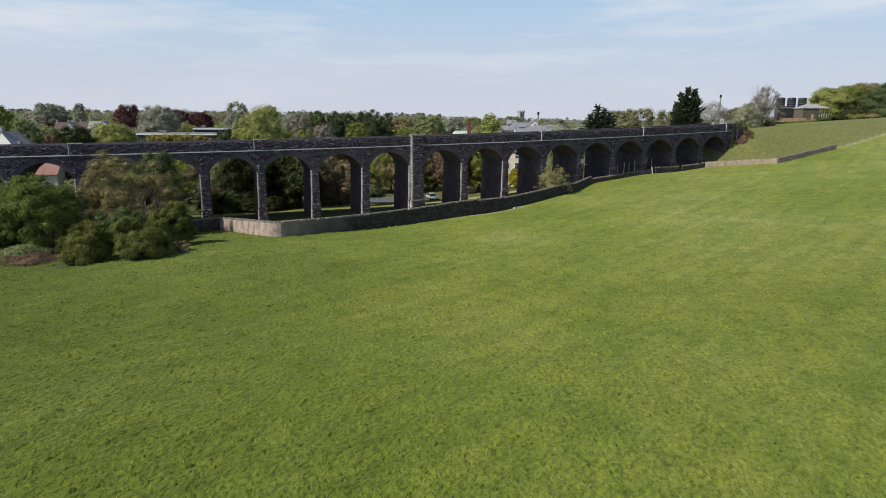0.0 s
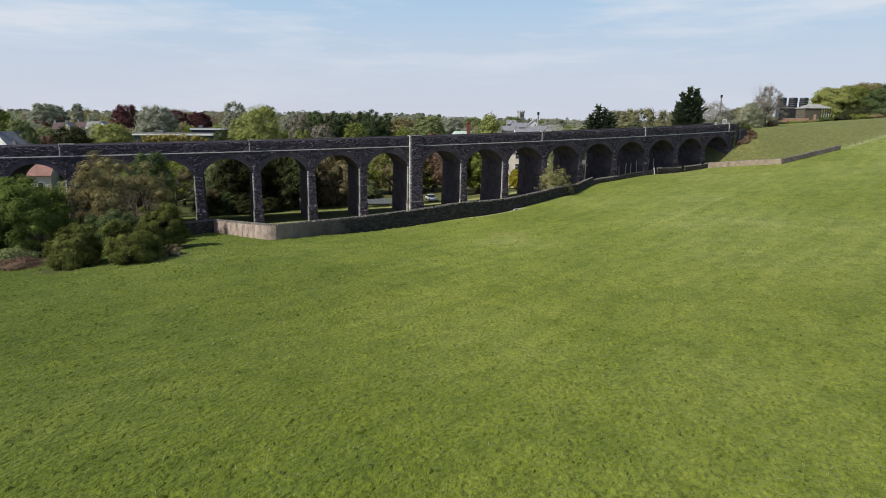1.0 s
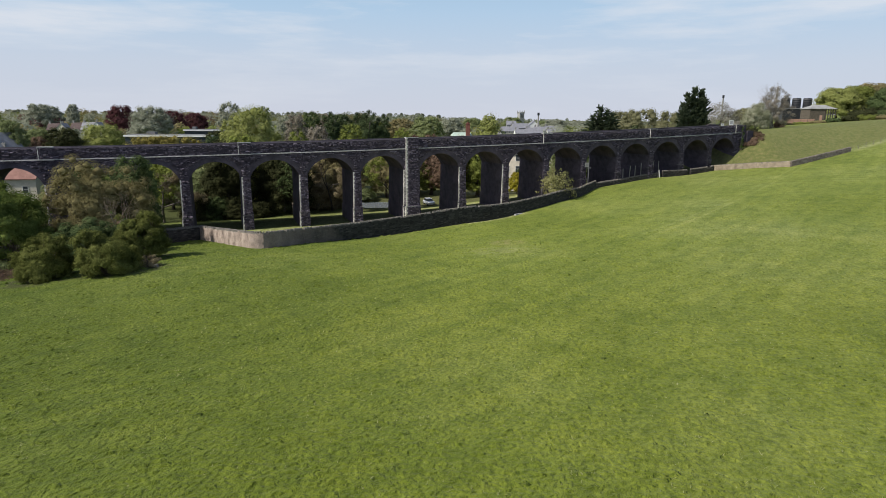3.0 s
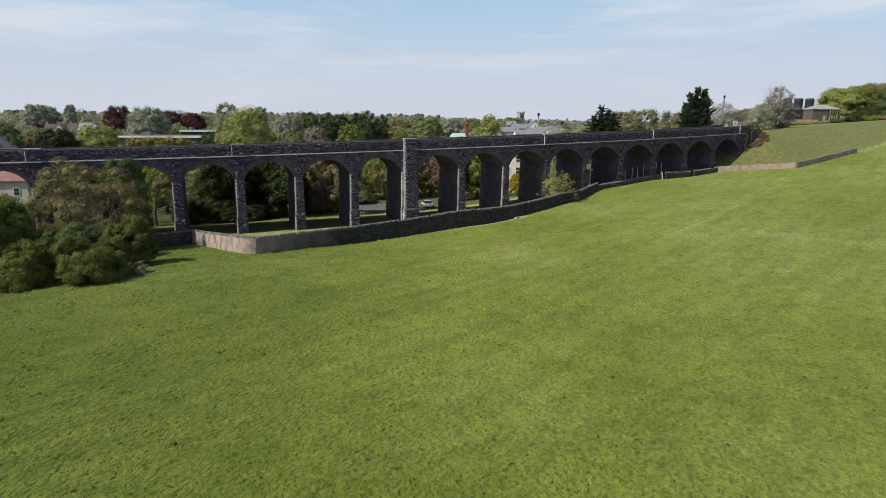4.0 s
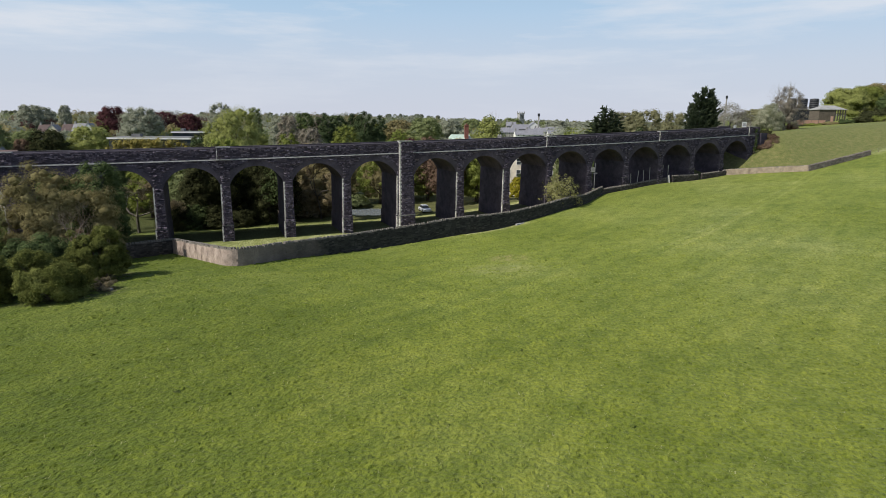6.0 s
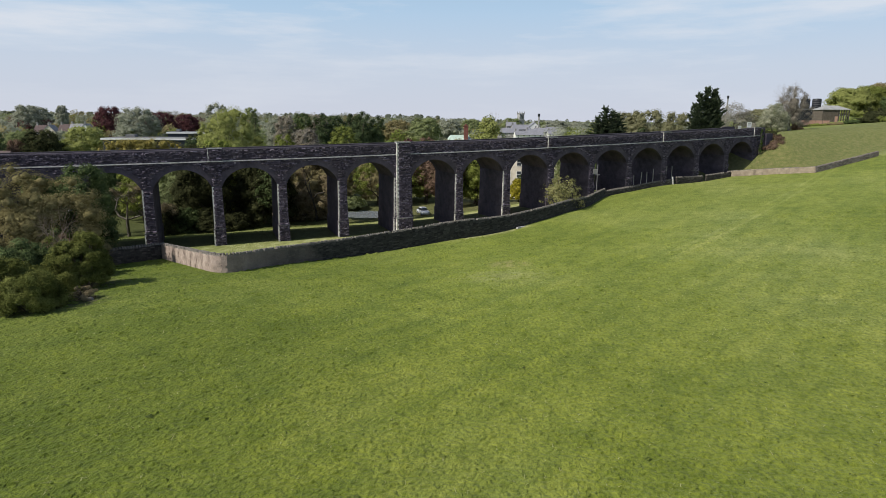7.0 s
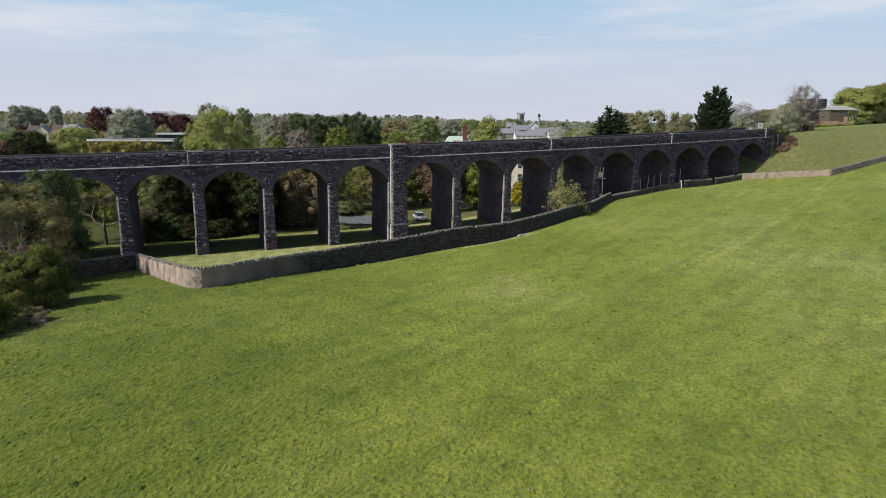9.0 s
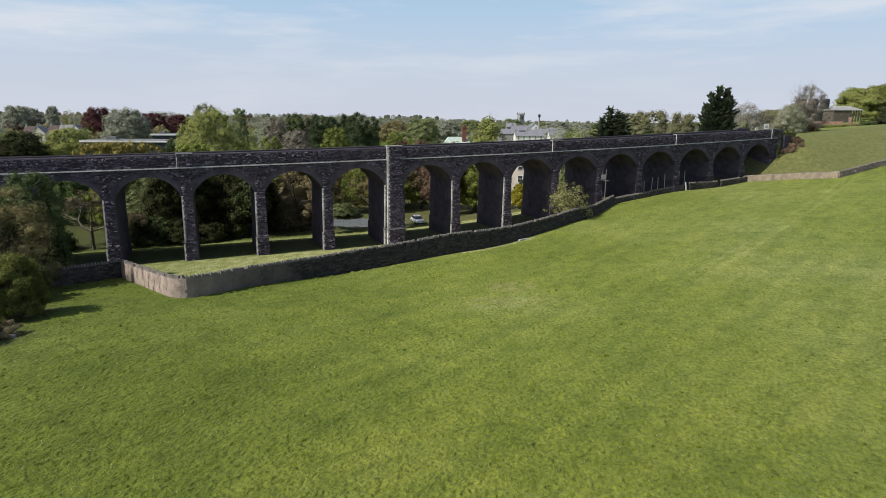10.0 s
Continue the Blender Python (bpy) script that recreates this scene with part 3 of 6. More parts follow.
def build_span(i):
    s0, s1 = station(i), station(i + 1)
    xa, ya, _ = on_line(s0)
    xb, yb, _ = on_line(s1)
    length = math.hypot(xb - xa, yb - ya)
    yaw = math.degrees(math.atan2(yb - ya, xb - xa))
    z0, z1 = top_at(s0), top_at(s1)
    shear = (z1 - z0) / length
    m = pose(xa, ya, z0, 0, 0, yaw)
    rng = random.Random(100 + i)
    ha, hb = pier_half(i), pier_half(i + 1)
    left, right = ha, length - hb
    cx, half = (left + right) / 2, (right - left) / 2
    rise = CROWN - SPRING
    radius = (half * half + rise * rise) / (2 * rise)
    cz = CROWN - radius

    def under(x, r=radius):
        q = r * r - (x - cx) ** 2
        return cz + math.sqrt(q) if q > 0 else SPRING
    steps = 20
    px = [left + (right - left) * k / steps for k in range(steps + 1)]
    # the barrel and the spandrels, as one solid
    sh = Shape()
    pts, faces = [], []
    for x in px:
        zb = under(x) if 0 < px.index(x) < steps else SPRING
        for y in (0.0, DEEP):
            pts += [(x, y, zb + shear * x), (x, y, STRING_LOW + shear * x)]
    for k in range(steps):
        a, b = 4 * k, 4 * k + 4
        faces += [(a, b, b + 1, a + 1), (b + 2, a + 2, a + 3, b + 3), (a + 2, b + 2, b, a), (a + 1, b + 1, b + 3, a + 3)]
    sh.add(pts, faces)
    sh.box(0.0, left, 0.0, DEEP, SPRING, STRING_LOW, shear)
    sh.box(right, length, 0.0, DEEP, SPRING, STRING_LOW, shear)
    barrel = viaduct_part("arch_span", sh, LIAS_FLAT, m)
    # voussoirs
    sh = Shape()
    count = 27
    a0 = math.asin(min(1, half / radius))
    for k in range(count):
        t0, t1 = -a0 + 2 * a0 * (k + 0.06) / count, -a0 + 2 * a0 * (k + 0.94) / count
        d = -rng.uniform(0.015, 0.035)
        out = radius + rng.uniform(0.55, 0.68)
        ring = [(radius, t0), (radius, t1), (out, t1), (out, t0)]
        q = [(cx + r * math.sin(t), cz + r * math.cos(t)) for r, t in ring]
        lo = [(x, 0.05, z + shear * x) for x, z in q]
        hi = [(x, d, z + shear * x) for x, z in q]
        sh.hull(hi, lo)
    viaduct_part("arch_ring", sh, LIAS_FLAT, m, barrel, "dark wedge-shaped voussoirs", kind="stuff")
    ring_out = radius + 0.66

    def clear(a, b, lo, hi):
        if hi < SPRING + 0.05:
            return False
        for x in (a, b, (a + b) / 2):
            dx = abs(x - cx)
            if dx < half and math.hypot(dx, lo - cz) < ring_out and lo < CROWN + 0.7:
                return False
            if dx >= half and lo < SPRING + 0.02:
                return False
        return True
    sh = Shape()
    rubble_face(sh, rng, 0.0, length, SPRING, STRING_LOW, clear, shear)
    viaduct_part("spandrel_rubble", sh, LIAS, m, barrel, kind="stuff")
    # string course
    sh = Shape()
    lo = [(0, -0.20), (length, -0.20), (length, 0.3), (0, 0.3)]
    hi = [(0, -0.16), (length, -0.16), (length, 0.3), (0, 0.3)]
    sh.hull([(a, b, STRING_LOW + shear * a) for a, b in lo], [(a, b, STRING_HIGH + shear * a) for a, b in hi])
    viaduct_part("string_course", sh, ASHLAR, m, None, "pale grey projecting string course")
    # parapets
    sh = Shape()
    sh.box(0, length, 0.0, 0.45, STRING_HIGH, -0.16, shear)
    para = viaduct_part("parapet", sh, LIAS_FLAT, m)
    sh = Shape()
    rubble_face(sh, rng, 0.0, length, STRING_HIGH, -0.16, lambda *a: True, shear)
    viaduct_part("parapet_rubble", sh, LIAS, m, para, kind="stuff")
    sh = Shape()
    sh.box(0, length, -0.10, 0.52, -0.16, 0.0, shear)
    viaduct_part("coping", sh, LIAS, m, para)
    sh = Shape()
    sh.box(0, length, DEEP - 0.45, DEEP, STRING_LOW, -0.30, shear)
    sh.box(0, length, DEEP - 0.52, DEEP + 0.08, -0.30, -0.18, shear)
    viaduct_part("far_parapet", sh, LIAS_FLAT, m)
    sh = Shape()
    sh.box(0, length, 0.45, DEEP - 0.45, STRING_LOW + 0.01, -1.35, shear)
    viaduct_part("deck", sh, GRASS, m)


def build_pier(i):
    s = station(i)
    x, y, a = on_line(s)
    top = top_at(s)
    foot = min(gz(x, y), gz(x + 3 * math.cos(a), y), gz(x - 0.5, y - 1)) - 0.6
    m = pose(x, y, top, 0, 0, math.degrees(a))
    rng = random.Random(500 + i)
    h0 = pier_half(i)
    low = foot - top
    ledge = min(low + 3.3, SPRING - 1.0)

    def half_at(z):
        return h0 + 0.010 * (SPRING - z)
    sh = Shape()

    def slab(z_low, z_high, grow):
        lo, hi = half_at(z_low) + grow, half_at(z_high) + grow
        fl, fh = 0.006 * (SPRING - z_low) + grow, 0.006 * (SPRING - z_high) + grow
        sh.hull([(-lo, -fl, z_low), (lo, -fl, z_low), (lo, DEEP + fl, z_low), (-lo, DEEP + fl, z_low)],
                [(-hi, -fh, z_high), (hi, -fh, z_high), (hi, DEEP + fh, z_high), (-hi, DEEP + fh, z_high)])
    slab(ledge, SPRING, 0.0)
    slab(low, ledge, 0.10)
    body = viaduct_part("pier", sh, LIAS_FLAT, m, None, "tapering dark rubble pier with a plinth")
    sh = Shape()
    lw, lf = half_at(ledge) + 0.13, 0.006 * (SPRING - ledge) + 0.13
    sh.box(-lw, lw, -lf - 0.05, 0.4, ledge - 0.06, ledge + 0.05)
    viaduct_part("plinth_ledge", sh, WORN, m, body, "worn grey ledge on the plinth")
    # quoins at the left front corner, one stone over the other, long and short
    q = Shape()
    z, flip = low + 0.2, 0
    while z < SPRING - 0.1:
        hgt = rng.uniform(0.30, 0.42)
        grow = 0.10 if z < ledge - 0.2 else 0.0
        hw, fy = half_at(z) + grow, 0.006 * (SPRING - z) + grow
        ln, dp = (0.24, 0.12) if flip else (0.15, 0.20)
        q.box(-(hw + 0.025), -(hw - ln), -fy - 0.03 - rng.uniform(0, 0.02), -fy + dp, z + 0.012, min(z + hgt, SPRING) - 0.012)
        flip = 1 - flip
        z += hgt
    # sunlit edge put into the stone colour up to pier 6, dark beyond
    viaduct_part("quoin_strip", q, QUOIN if i <= 6 else LIAS_FLAT, m, body, "dressed corner stones in a pale sunlit tone" if i <= 6 else "dark dressed corner stones", kind="stuff")
    sh = Shape()
    z = low + 0.2
    while z < SPRING - 0.3:
        zt = min(z + 1.2, SPRING)
        grow = 0.10 if z < ledge - 0.2 else 0.0
        hw, fy = half_at(z) + grow - 0.02, 0.006 * (SPRING - (z + zt) / 2) + grow
        rubble_face(sh, rng, -hw + 0.14, hw, z, zt, lambda *c: True, 0.0, -fy)
        z = zt
    viaduct_part("pier_rubble", sh, LIAS, m, body, kind="stuff")
    if i == 4:
        sh = Shape()
        w0, w1, w2 = 1.25, 1.33, 1.45
        sh.hull([(-w1, -0.55, ledge), (w1, -0.55, ledge), (w1, 0.2, ledge), (-w1, 0.2, ledge)], [(-w0, -0.40, 0.12), (w0, -0.40, 0.12), (w0, 0.2, 0.12), (-w0, 0.2, 0.12)])
        sh.box(-w2, w2, -0.68, 0.2, low, ledge)
        but = viaduct_part("buttress", sh, LIAS_FLAT, m, None, "full-height dark stone buttress with pale quoins")
        q = Shape()
        z, flip = low + 0.2, 0
        while z < 0.0:
            hgt = rng.uniform(0.30, 0.42)
            t = (z - low) / (0.1 - low)
            hw, fy = (w2, 0.68) if z < ledge - 0.2 else (w1 + (w0 - w1) * t, 0.55 - 0.15 * t)
            ln = 0.34 if flip else 0.22
            q.box(-(hw + 0.03), -(hw - ln), -fy - 0.03, -fy + 0.5, z + 0.012, min(z + hgt, 0.1) - 0.012)
            flip = 1 - flip
            z += hgt
        viaduct_part("quoin_strip", q, QUOIN, m, but, kind="stuff")
        sh = Shape()
        z = low + 0.2
        while z < -0.1:
            zt = min(z + 1.1, 0.1)
            t = ((z + zt) / 2 - low) / (0.1 - low)
            hw, fy = (w2, 0.68) if z < ledge - 0.2 else (w1 + (w0 - w1) * t, 0.55 - 0.15 * t)
            rubble_face(sh, rng, -hw + 0.3, hw - 0.02, z, zt, lambda *c: True, 0.0, -fy)
            z = zt
        viaduct_part("buttress_rubble", sh, LIAS, m, but, kind="stuff")
        sh = Shape()
        sh.box(-w0 - 0.1, w0 + 0.1, -0.50, 0.6, 0.12, 0.27)
        viaduct_part("cap", sh, ASHLAR, m, but, "pale stone cap")
        sh = Shape()
        sh.box(-w2 - 0.06, w2 + 0.06, -0.78, 0.2, ledge - 0.08, ledge + 0.06)
        viaduct_part("plinth_ledge", sh, ASHLAR, m, but, "pale ledge on the plinth")
    elif (i - 1) % 3 == 0:
        sh = Shape()
        sh.box(-1.02, 1.02, -0.22, 0.55, STRING_HIGH, 0.02)
        blk = viaduct_part("parapet_pilaster", sh, LIAS_FLAT, m, None, "projecting parapet block with a stone cap")
        sh = Shape()
        rubble_face(sh, rng, -0.78, 1.0, STRING_HIGH, 0.02, lambda *c: True, 0.0, -0.22)
        viaduct_part("block_rubble", sh, LIAS, m, blk, kind="stuff")
        q = Shape()
        z, flip = STRING_HIGH, 0
        while z < -0.05:
            q.box(-1.045, -0.92 if flip else -0.97, -0.26, 0.0, z + 0.01, min(z + 0.34, 0.02) - 0.01)
            flip = 1 - flip
            z += 0.35
        viaduct_part("quoin_strip", q, QUOIN, m, blk, kind="stuff")
        sh = Shape()
        sh.box(-1.12, 1.12, -0.38, 0.1, STRING_LOW, STRING_HIGH)
        viaduct_part("block_string", sh, ASHLAR, m, blk)
        sh = Shape()
        sh.box(-1.12, 1.12, -0.32, 0.62, 0.02, 0.16)
        viaduct_part("cap", sh, ASHLAR, m, blk)


for i in range(-8, 13):
    build_span(i)
for i in range(-8, 14):
    build_pier(i)

# ---- field walls ----


def curve_points(pts, step=0.5, rounds=2):
    """A line eased at its bends (corner cutting), cut into even steps."""
    for _ in range(rounds):
        q = [pts[0]]
        for a, b in zip(pts, pts[1:]):
            q += [(a[0] * 0.75 + b[0] * 0.25, a[1] * 0.75 + b[1] * 0.25), (a[0] * 0.25 + b[0] * 0.75, a[1] * 0.25 + b[1] * 0.75)]
        pts = q + [pts[-1]]
    p = np.array(pts, float)
    d = np.concatenate([[0], np.cumsum(np.hypot(*np.diff(p, axis=0).T))])
    t = np.linspace(0, d[-1], max(2, int(d[-1] / step) + 1))
    return np.stack([np.interp(t, d, p[:, 0]), np.interp(t, d, p[:, 1])], -1)


def build_wall(pts, heights, label, seed, thick=0.5, ease=2, face=MORTAR, stone=RUBBLE, rate=0.72, relief=(0.03, 0.075)):
    rng = random.Random(seed)
    line = curve_points(pts, 0.55, ease)
    n = len(line)
    t = np.linspace(0, 1, n)
    hs = np.interp(t, np.linspace(0, 1, len(heights)), heights)
    base = ground_z(line[:, 0], line[:, 1])
    tang = np.gradient(line, axis=0)
    tang /= np.hypot(tang[:, 0], tang[:, 1])[:, None]
    nor = np.stack([tang[:, 1], -tang[:, 0]], -1)          # towards the field
    ox, oy, oz = line[n // 2][0], line[n // 2][1], float(base[n // 2])
    root = thing("boundary_wall", pose(ox, oy, oz), label, "stone wall")
    sh = Shape()
    pts3, faces = [], []
    for k in range(n):
        wob = 0.03 * math.sin(k * 1.7 + seed)
        lo = base[k] - 0.5
        hi = base[k] + hs[k] + rng.uniform(-0.04, 0.04)
        for side, z, w in ((1, lo, thick * 0.58), (1, hi, thick * 0.45), (-1, hi, thick * 0.45), (-1, lo - 1.5, thick * 0.58)):
            pts3.append((line[k][0] + side * nor[k][0] * (w + wob) - ox, line[k][1] + side * nor[k][1] * (w + wob) - oy, z - oz))
    for k in range(n - 1):
        a, b = 4 * k, 4 * k + 4
        faces += [(a, b, b + 1, a + 1), (a + 1, b + 1, b + 2, a + 2), (a + 2, b + 2, b + 3, a + 3)]
    faces += [(0, 1, 2, 3), (4 * n - 1, 4 * n - 2, 4 * n - 3, 4 * n - 4)]
    sh.add(pts3, faces)
    part("wall_core", sh, face, root)
    # rough stones proud of the face
    sh = Shape()
    for k in range(n - 1):
        z = 0.0
        while z < hs[k] - 0.12:
            hgt = rng.uniform(0.13, 0.28)
            f = z / max(hs[k], 0.1)
            if rng.random() < rate:
                u0, u1 = rng.uniform(-0.45, 0.25), rng.uniform(0.5, 1.2)
                col = []
                for u, zz, pr in ((u0, z + 0.02, 0), (u1, z + 0.02, 0), (u1, z + hgt, 0), (u0, z + hgt, 0)):
                    q = line[k] + (line[k + 1] - line[k]) * u
                    w = thick * (0.58 - 0.13 * f)
                    bz = base[k] + (base[k + 1] - base[k]) * u
                    for p in (-0.02, rng.uniform(*relief)):
                        col.append((q[0] + nor[k][0] * (w + p) - ox, q[1] + nor[k][1] * (w + p) - oy, bz + zz - oz))
                sh.add(col, [(1, 3, 5, 7), (0, 2, 3, 1), (2, 4, 5, 3), (4, 6, 7, 5), (6, 0, 1, 7)])
            z += hgt + 0.02
    part("wall_rubble", sh, stone, root, kind="stuff")
    return root, line, base, hs, nor, rng


def cope_meshes(seed):
    out = []
    for k in range(6):
        rng = random.Random(seed + k)
        sh = Shape()
        w, h = rng.uniform(0.12, 0.17), rng.uniform(0.22, 0.34)
        lo = [(-w, -0.24, -0.06), (w, -0.24, -0.06), (w, 0.24, -0.06), (-w, 0.24, -0.06)]
        j = lambda: rng.uniform(-0.05, 0.05)
        hi = [(-w * 0.8 + j(), -0.17 + j(), h + j()), (w * 0.8 + j(), -0.17 + j(), h + j()), (w * 0.8 + j(), 0.17 + j(), h + j()), (-w * 0.8 + j(), 0.17 + j(), h + j())]
        sh.hull(lo, hi)
        out.append(sh.mesh("coping_stone", COPE))
    return out


COPES = cope_meshes(7000)


def add_copes(root, line, base, hs, nor, rng, step=0.36, skip=0.04, sink=0.0):
    inv = root.matrix_world.inverted()
    d = np.concatenate([[0], np.cumsum(np.hypot(*np.diff(line, axis=0).T))])
    q = 0.15
    while q < d[-1]:
        if rng.random() > skip:
            x, y = np.interp(q, d, line[:, 0]), np.interp(q, d, line[:, 1])
            z = np.interp(q, d, base) + np.interp(q, d, hs)
            nx_, ny_ = np.interp(q, d, nor[:, 0]), np.interp(q, d, nor[:, 1])
            ob = new("coping_stone", COPES[rng.randrange(6)])
            ob.parent = root
            ob.matrix_local = inv @ pose(x, y, z - sink, rng.uniform(-8, 8), rng.uniform(-9, 9), math.degrees(math.atan2(nx_, -ny_)) + rng.uniform(-12, 12))
        q += step * rng.uniform(0.85, 1.15)


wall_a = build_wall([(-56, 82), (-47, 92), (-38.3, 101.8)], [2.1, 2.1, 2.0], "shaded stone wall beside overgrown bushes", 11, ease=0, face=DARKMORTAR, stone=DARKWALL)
wall_b = build_wall([(-38.3, 101.8), (-31, 93.4), (-27.6, 89.5), (-25.6, 87.2), (-23.9, 86.4), (-22.5, 87.5), (-21.6, 89.4), (-20.9, 91.3)], [2.0, 2.05, 2.05, 2.05], "sunlit pinkish stone wall turning a rounded corner", 12, ease=2, rate=0.45, face=PINKSHADED, stone=PINKSHADED, relief=(0.002, 0.018))
wall_g = build_wall([(-20.9, 91.3), (-19.6, 93.4), (-16.8, 97.2), (-10.5, 102.8), (-4.5, 107), (6, 113), (15.3, 119.5), (26.4, 129.5), (34.4, 140.2)], [2.08, 2.19, 2.39, 2.56, 2.64, 2.63, 2.75, 2.71, 2.5, 2.25, 2.1, 2.01, 1.97, 1.86, 1.71, 1.5], "long dark curving field wall with rough coping", 17, ease=2, face=PINKSHADED, stone=PINKSHADED, relief=(0.008, 0.035))
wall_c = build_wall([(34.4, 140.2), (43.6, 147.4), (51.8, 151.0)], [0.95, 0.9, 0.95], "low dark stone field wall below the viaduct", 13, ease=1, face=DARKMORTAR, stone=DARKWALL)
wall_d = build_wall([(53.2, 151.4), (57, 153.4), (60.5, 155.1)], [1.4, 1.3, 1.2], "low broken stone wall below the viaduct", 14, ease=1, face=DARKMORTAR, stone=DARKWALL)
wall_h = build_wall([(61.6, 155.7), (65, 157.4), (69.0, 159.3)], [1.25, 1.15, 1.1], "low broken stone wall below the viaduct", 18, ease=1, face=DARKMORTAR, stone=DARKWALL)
wall_e = build_wall([(69.0, 159.3), (76.5, 155.0), (83.0, 150.2)], [1.3, 1.3, 1.25], "sunlit brown stone wall under the grass bank", 15, ease=0, rate=0.92, face=SANDY, stone=SANDY, relief=(0.002, 0.022))
wall_f = build_wall([(83.0, 150.2), (93, 155), (102.8, 159.4)], [1.25, 1.2, 1.1], "grey stone wall climbing the hillside", 16, ease=0, face=RUBBLE, stone=RUBBLE)
for w in (wall_a, wall_b, wall_c, wall_d, wall_e, wall_f, wall_g, wall_h):
    smooth_top = w[0] in (wall_e[0], wall_f[0])
    add_copes(*w, step=0.36 if w[0] in (wall_a[0], wall_b[0], wall_g[0]) or smooth_top else 0.5, sink=0.15 if smooth_top else 0.0)

# ---- trees and shrubs ----


def leaf_cloud(blobs, n, leaf, rng, droop=0.0, fill=0.35, loose=False):
    """Leaves, each a small bent blade, over the outside of a heap of clumps."""
    b = np.array(blobs, float)
    w = b[:, 3] * b[:, 5]
    k = rng.choice(len(b), n, p=w / w.sum())
    d = rng.normal(size=(n, 3))
    d[:, 2] += 0.35
    d /= np.linalg.norm(d, axis=1)[:, None]
    r = np.where(rng.random(n) < fill, rng.random(n) ** 0.5, np.where(rng.random(n) < 0.10, rng.uniform(1.1, 1.38, n), rng.uniform(0.80, 1.12, n)))
    if loose:
        r = 1.18 - 0.46 * rng.random(n) ** 0.9
    c = b[k, :3] + d * b[k, 3:6] * r[:, None]
    mid = np.array([b[:, 0].mean(), b[:, 1].mean(), b[:, 2].min() + 0.3 * np.ptp(b[:, 2])])
    away = (c - mid) / np.maximum(np.ptp(b[:, :3], axis=0), 1.0)
    away /= np.linalg.norm(away, axis=1)[:, None] + 1e-9
    nor = d * 0.5 + away * (0.9 if len(b) > 3 else 0.0) + rng.normal(size=(n, 3)) * 0.42 + np.array([0, 0, 0.1])
    nor /= np.linalg.norm(nor, axis=1)[:, None]
    t = np.cross(nor, rng.normal(size=(n, 3)))
    t /= np.linalg.norm(t, axis=1)[:, None] + 1e-9
    s = np.cross(nor, t)
    t[:, 2] -= droop
    size = leaf * rng.uniform(0.55, 1.35, n)[:, None]
    v = np.stack([c - t * size, c + s * size * 0.55 + nor * size * 0.12, c + t * size, c - s * size * 0.55 + nor * size * 0.12], 1)
    return v.reshape(-1, 3)


def clumps(blobs, rng, scale=0.62):
    """The shaded inside of a crown: a lumpy, broken mass under the leaves."""
    v, f = [], []
    rows, cols = 3, 6
    for bx, by, bz, rx, ry, rz in blobs:
        o = len(v)
        for i in range(rows + 1):
            for j in range(cols):
                th, ph = math.pi * i / rows, 2 * math.pi * (j + 0.5 * (i % 2)) / cols
                q = scale * rng.uniform(0.62, 1.2)
                v.append((bx + rx * q * math.sin(th) * math.cos(ph), by + ry * q * math.sin(th) * math.sin(ph), bz + rz * q * math.cos(th)))
        for i in range(rows):
            for j in range(cols):
                a, b = o + i * cols + j, o + i * cols + (j + 1) % cols
                f.append((a, a + cols, b + cols, b))
    return v, f


def crown_mesh(name, leaves, blobs, rng, mat):
    """Leaves over their inner mass, as one mesh."""
    cv, cf = clumps(blobs, rng)
    leaves = leaves.reshape(-1, 4, 3)[:, :3].reshape(-1, 3)
    n = len(leaves)
    me = bpy.data.meshes.new(name)
    cf = np.array(cf, np.int32) + n
    corner = np.concatenate([np.arange(n, dtype=np.int32), cf.ravel()])
    start = np.concatenate([np.arange(0, n, 3, dtype=np.int32), n + np.arange(0, cf.size, 4, dtype=np.int32)])
    allv = np.concatenate([leaves, np.array(cv)])
    me.vertices.add(len(allv))
    me.vertices.foreach_set("co", allv.astype(np.float32).ravel())
    me.loops.add(len(corner))
    me.loops.foreach_set("vertex_index", corner)
    me.polygons.add(len(start))
    me.polygons.foreach_set("loop_start", start)
    me.materials.append(mat)
    me.update(calc_edges=True)
    return me


def leaf_mesh(name, v, mat, corners=4):
    me = bpy.data.meshes.new(name)
    n = len(v) // 4
    v = v.reshape(-1, 4, 3)[:, :corners].reshape(-1, 3)
    me.vertices.add(len(v))
    me.vertices.foreach_set("co", v.astype(np.float32).ravel())
    me.loops.add(corners * n)
    me.loops.foreach_set("vertex_index", np.arange(corners * n, dtype=np.int32))
    me.polygons.add(n)
    me.polygons.foreach_set("loop_start", np.arange(0, corners * n, corners, dtype=np.int32))
    me.materials.append(mat)
    me.update(calc_edges=True)
    return me


def round_blobs(rng, radius, low, high, count, lean=0.0, size=(0.30, 0.46), dome=False):
    """Clumps heaped into a crown, fullest below the middle, down to low."""
    span = high - low
    radius *= 1.22
    out = [(0, 0, low + span * 0.42, radius * 0.6, radius * 0.6, span * 0.36)]
    for k in range(count):
        u = 0.10 + 0.80 * ((k + rng.random()) / count)
        a = k * 2.39996 + rng.normal() * 0.4
        prof = max(0.12, 1 - ((u - 0.30) / 0.68) ** 2)
        if dome:
            prof = prof ** 0.55
        s = rng.uniform(*size)
        f = rng.uniform(0.50, 0.80) * prof
        rz = min(radius, span * 0.5) * s * 0.8
        s *= 0.75 + 0.25 * prof
        out.append((math.cos(a) * radius * f, math.sin(a) * radius * f, low + span * u, radius * s, radius * s, rz))
    return out


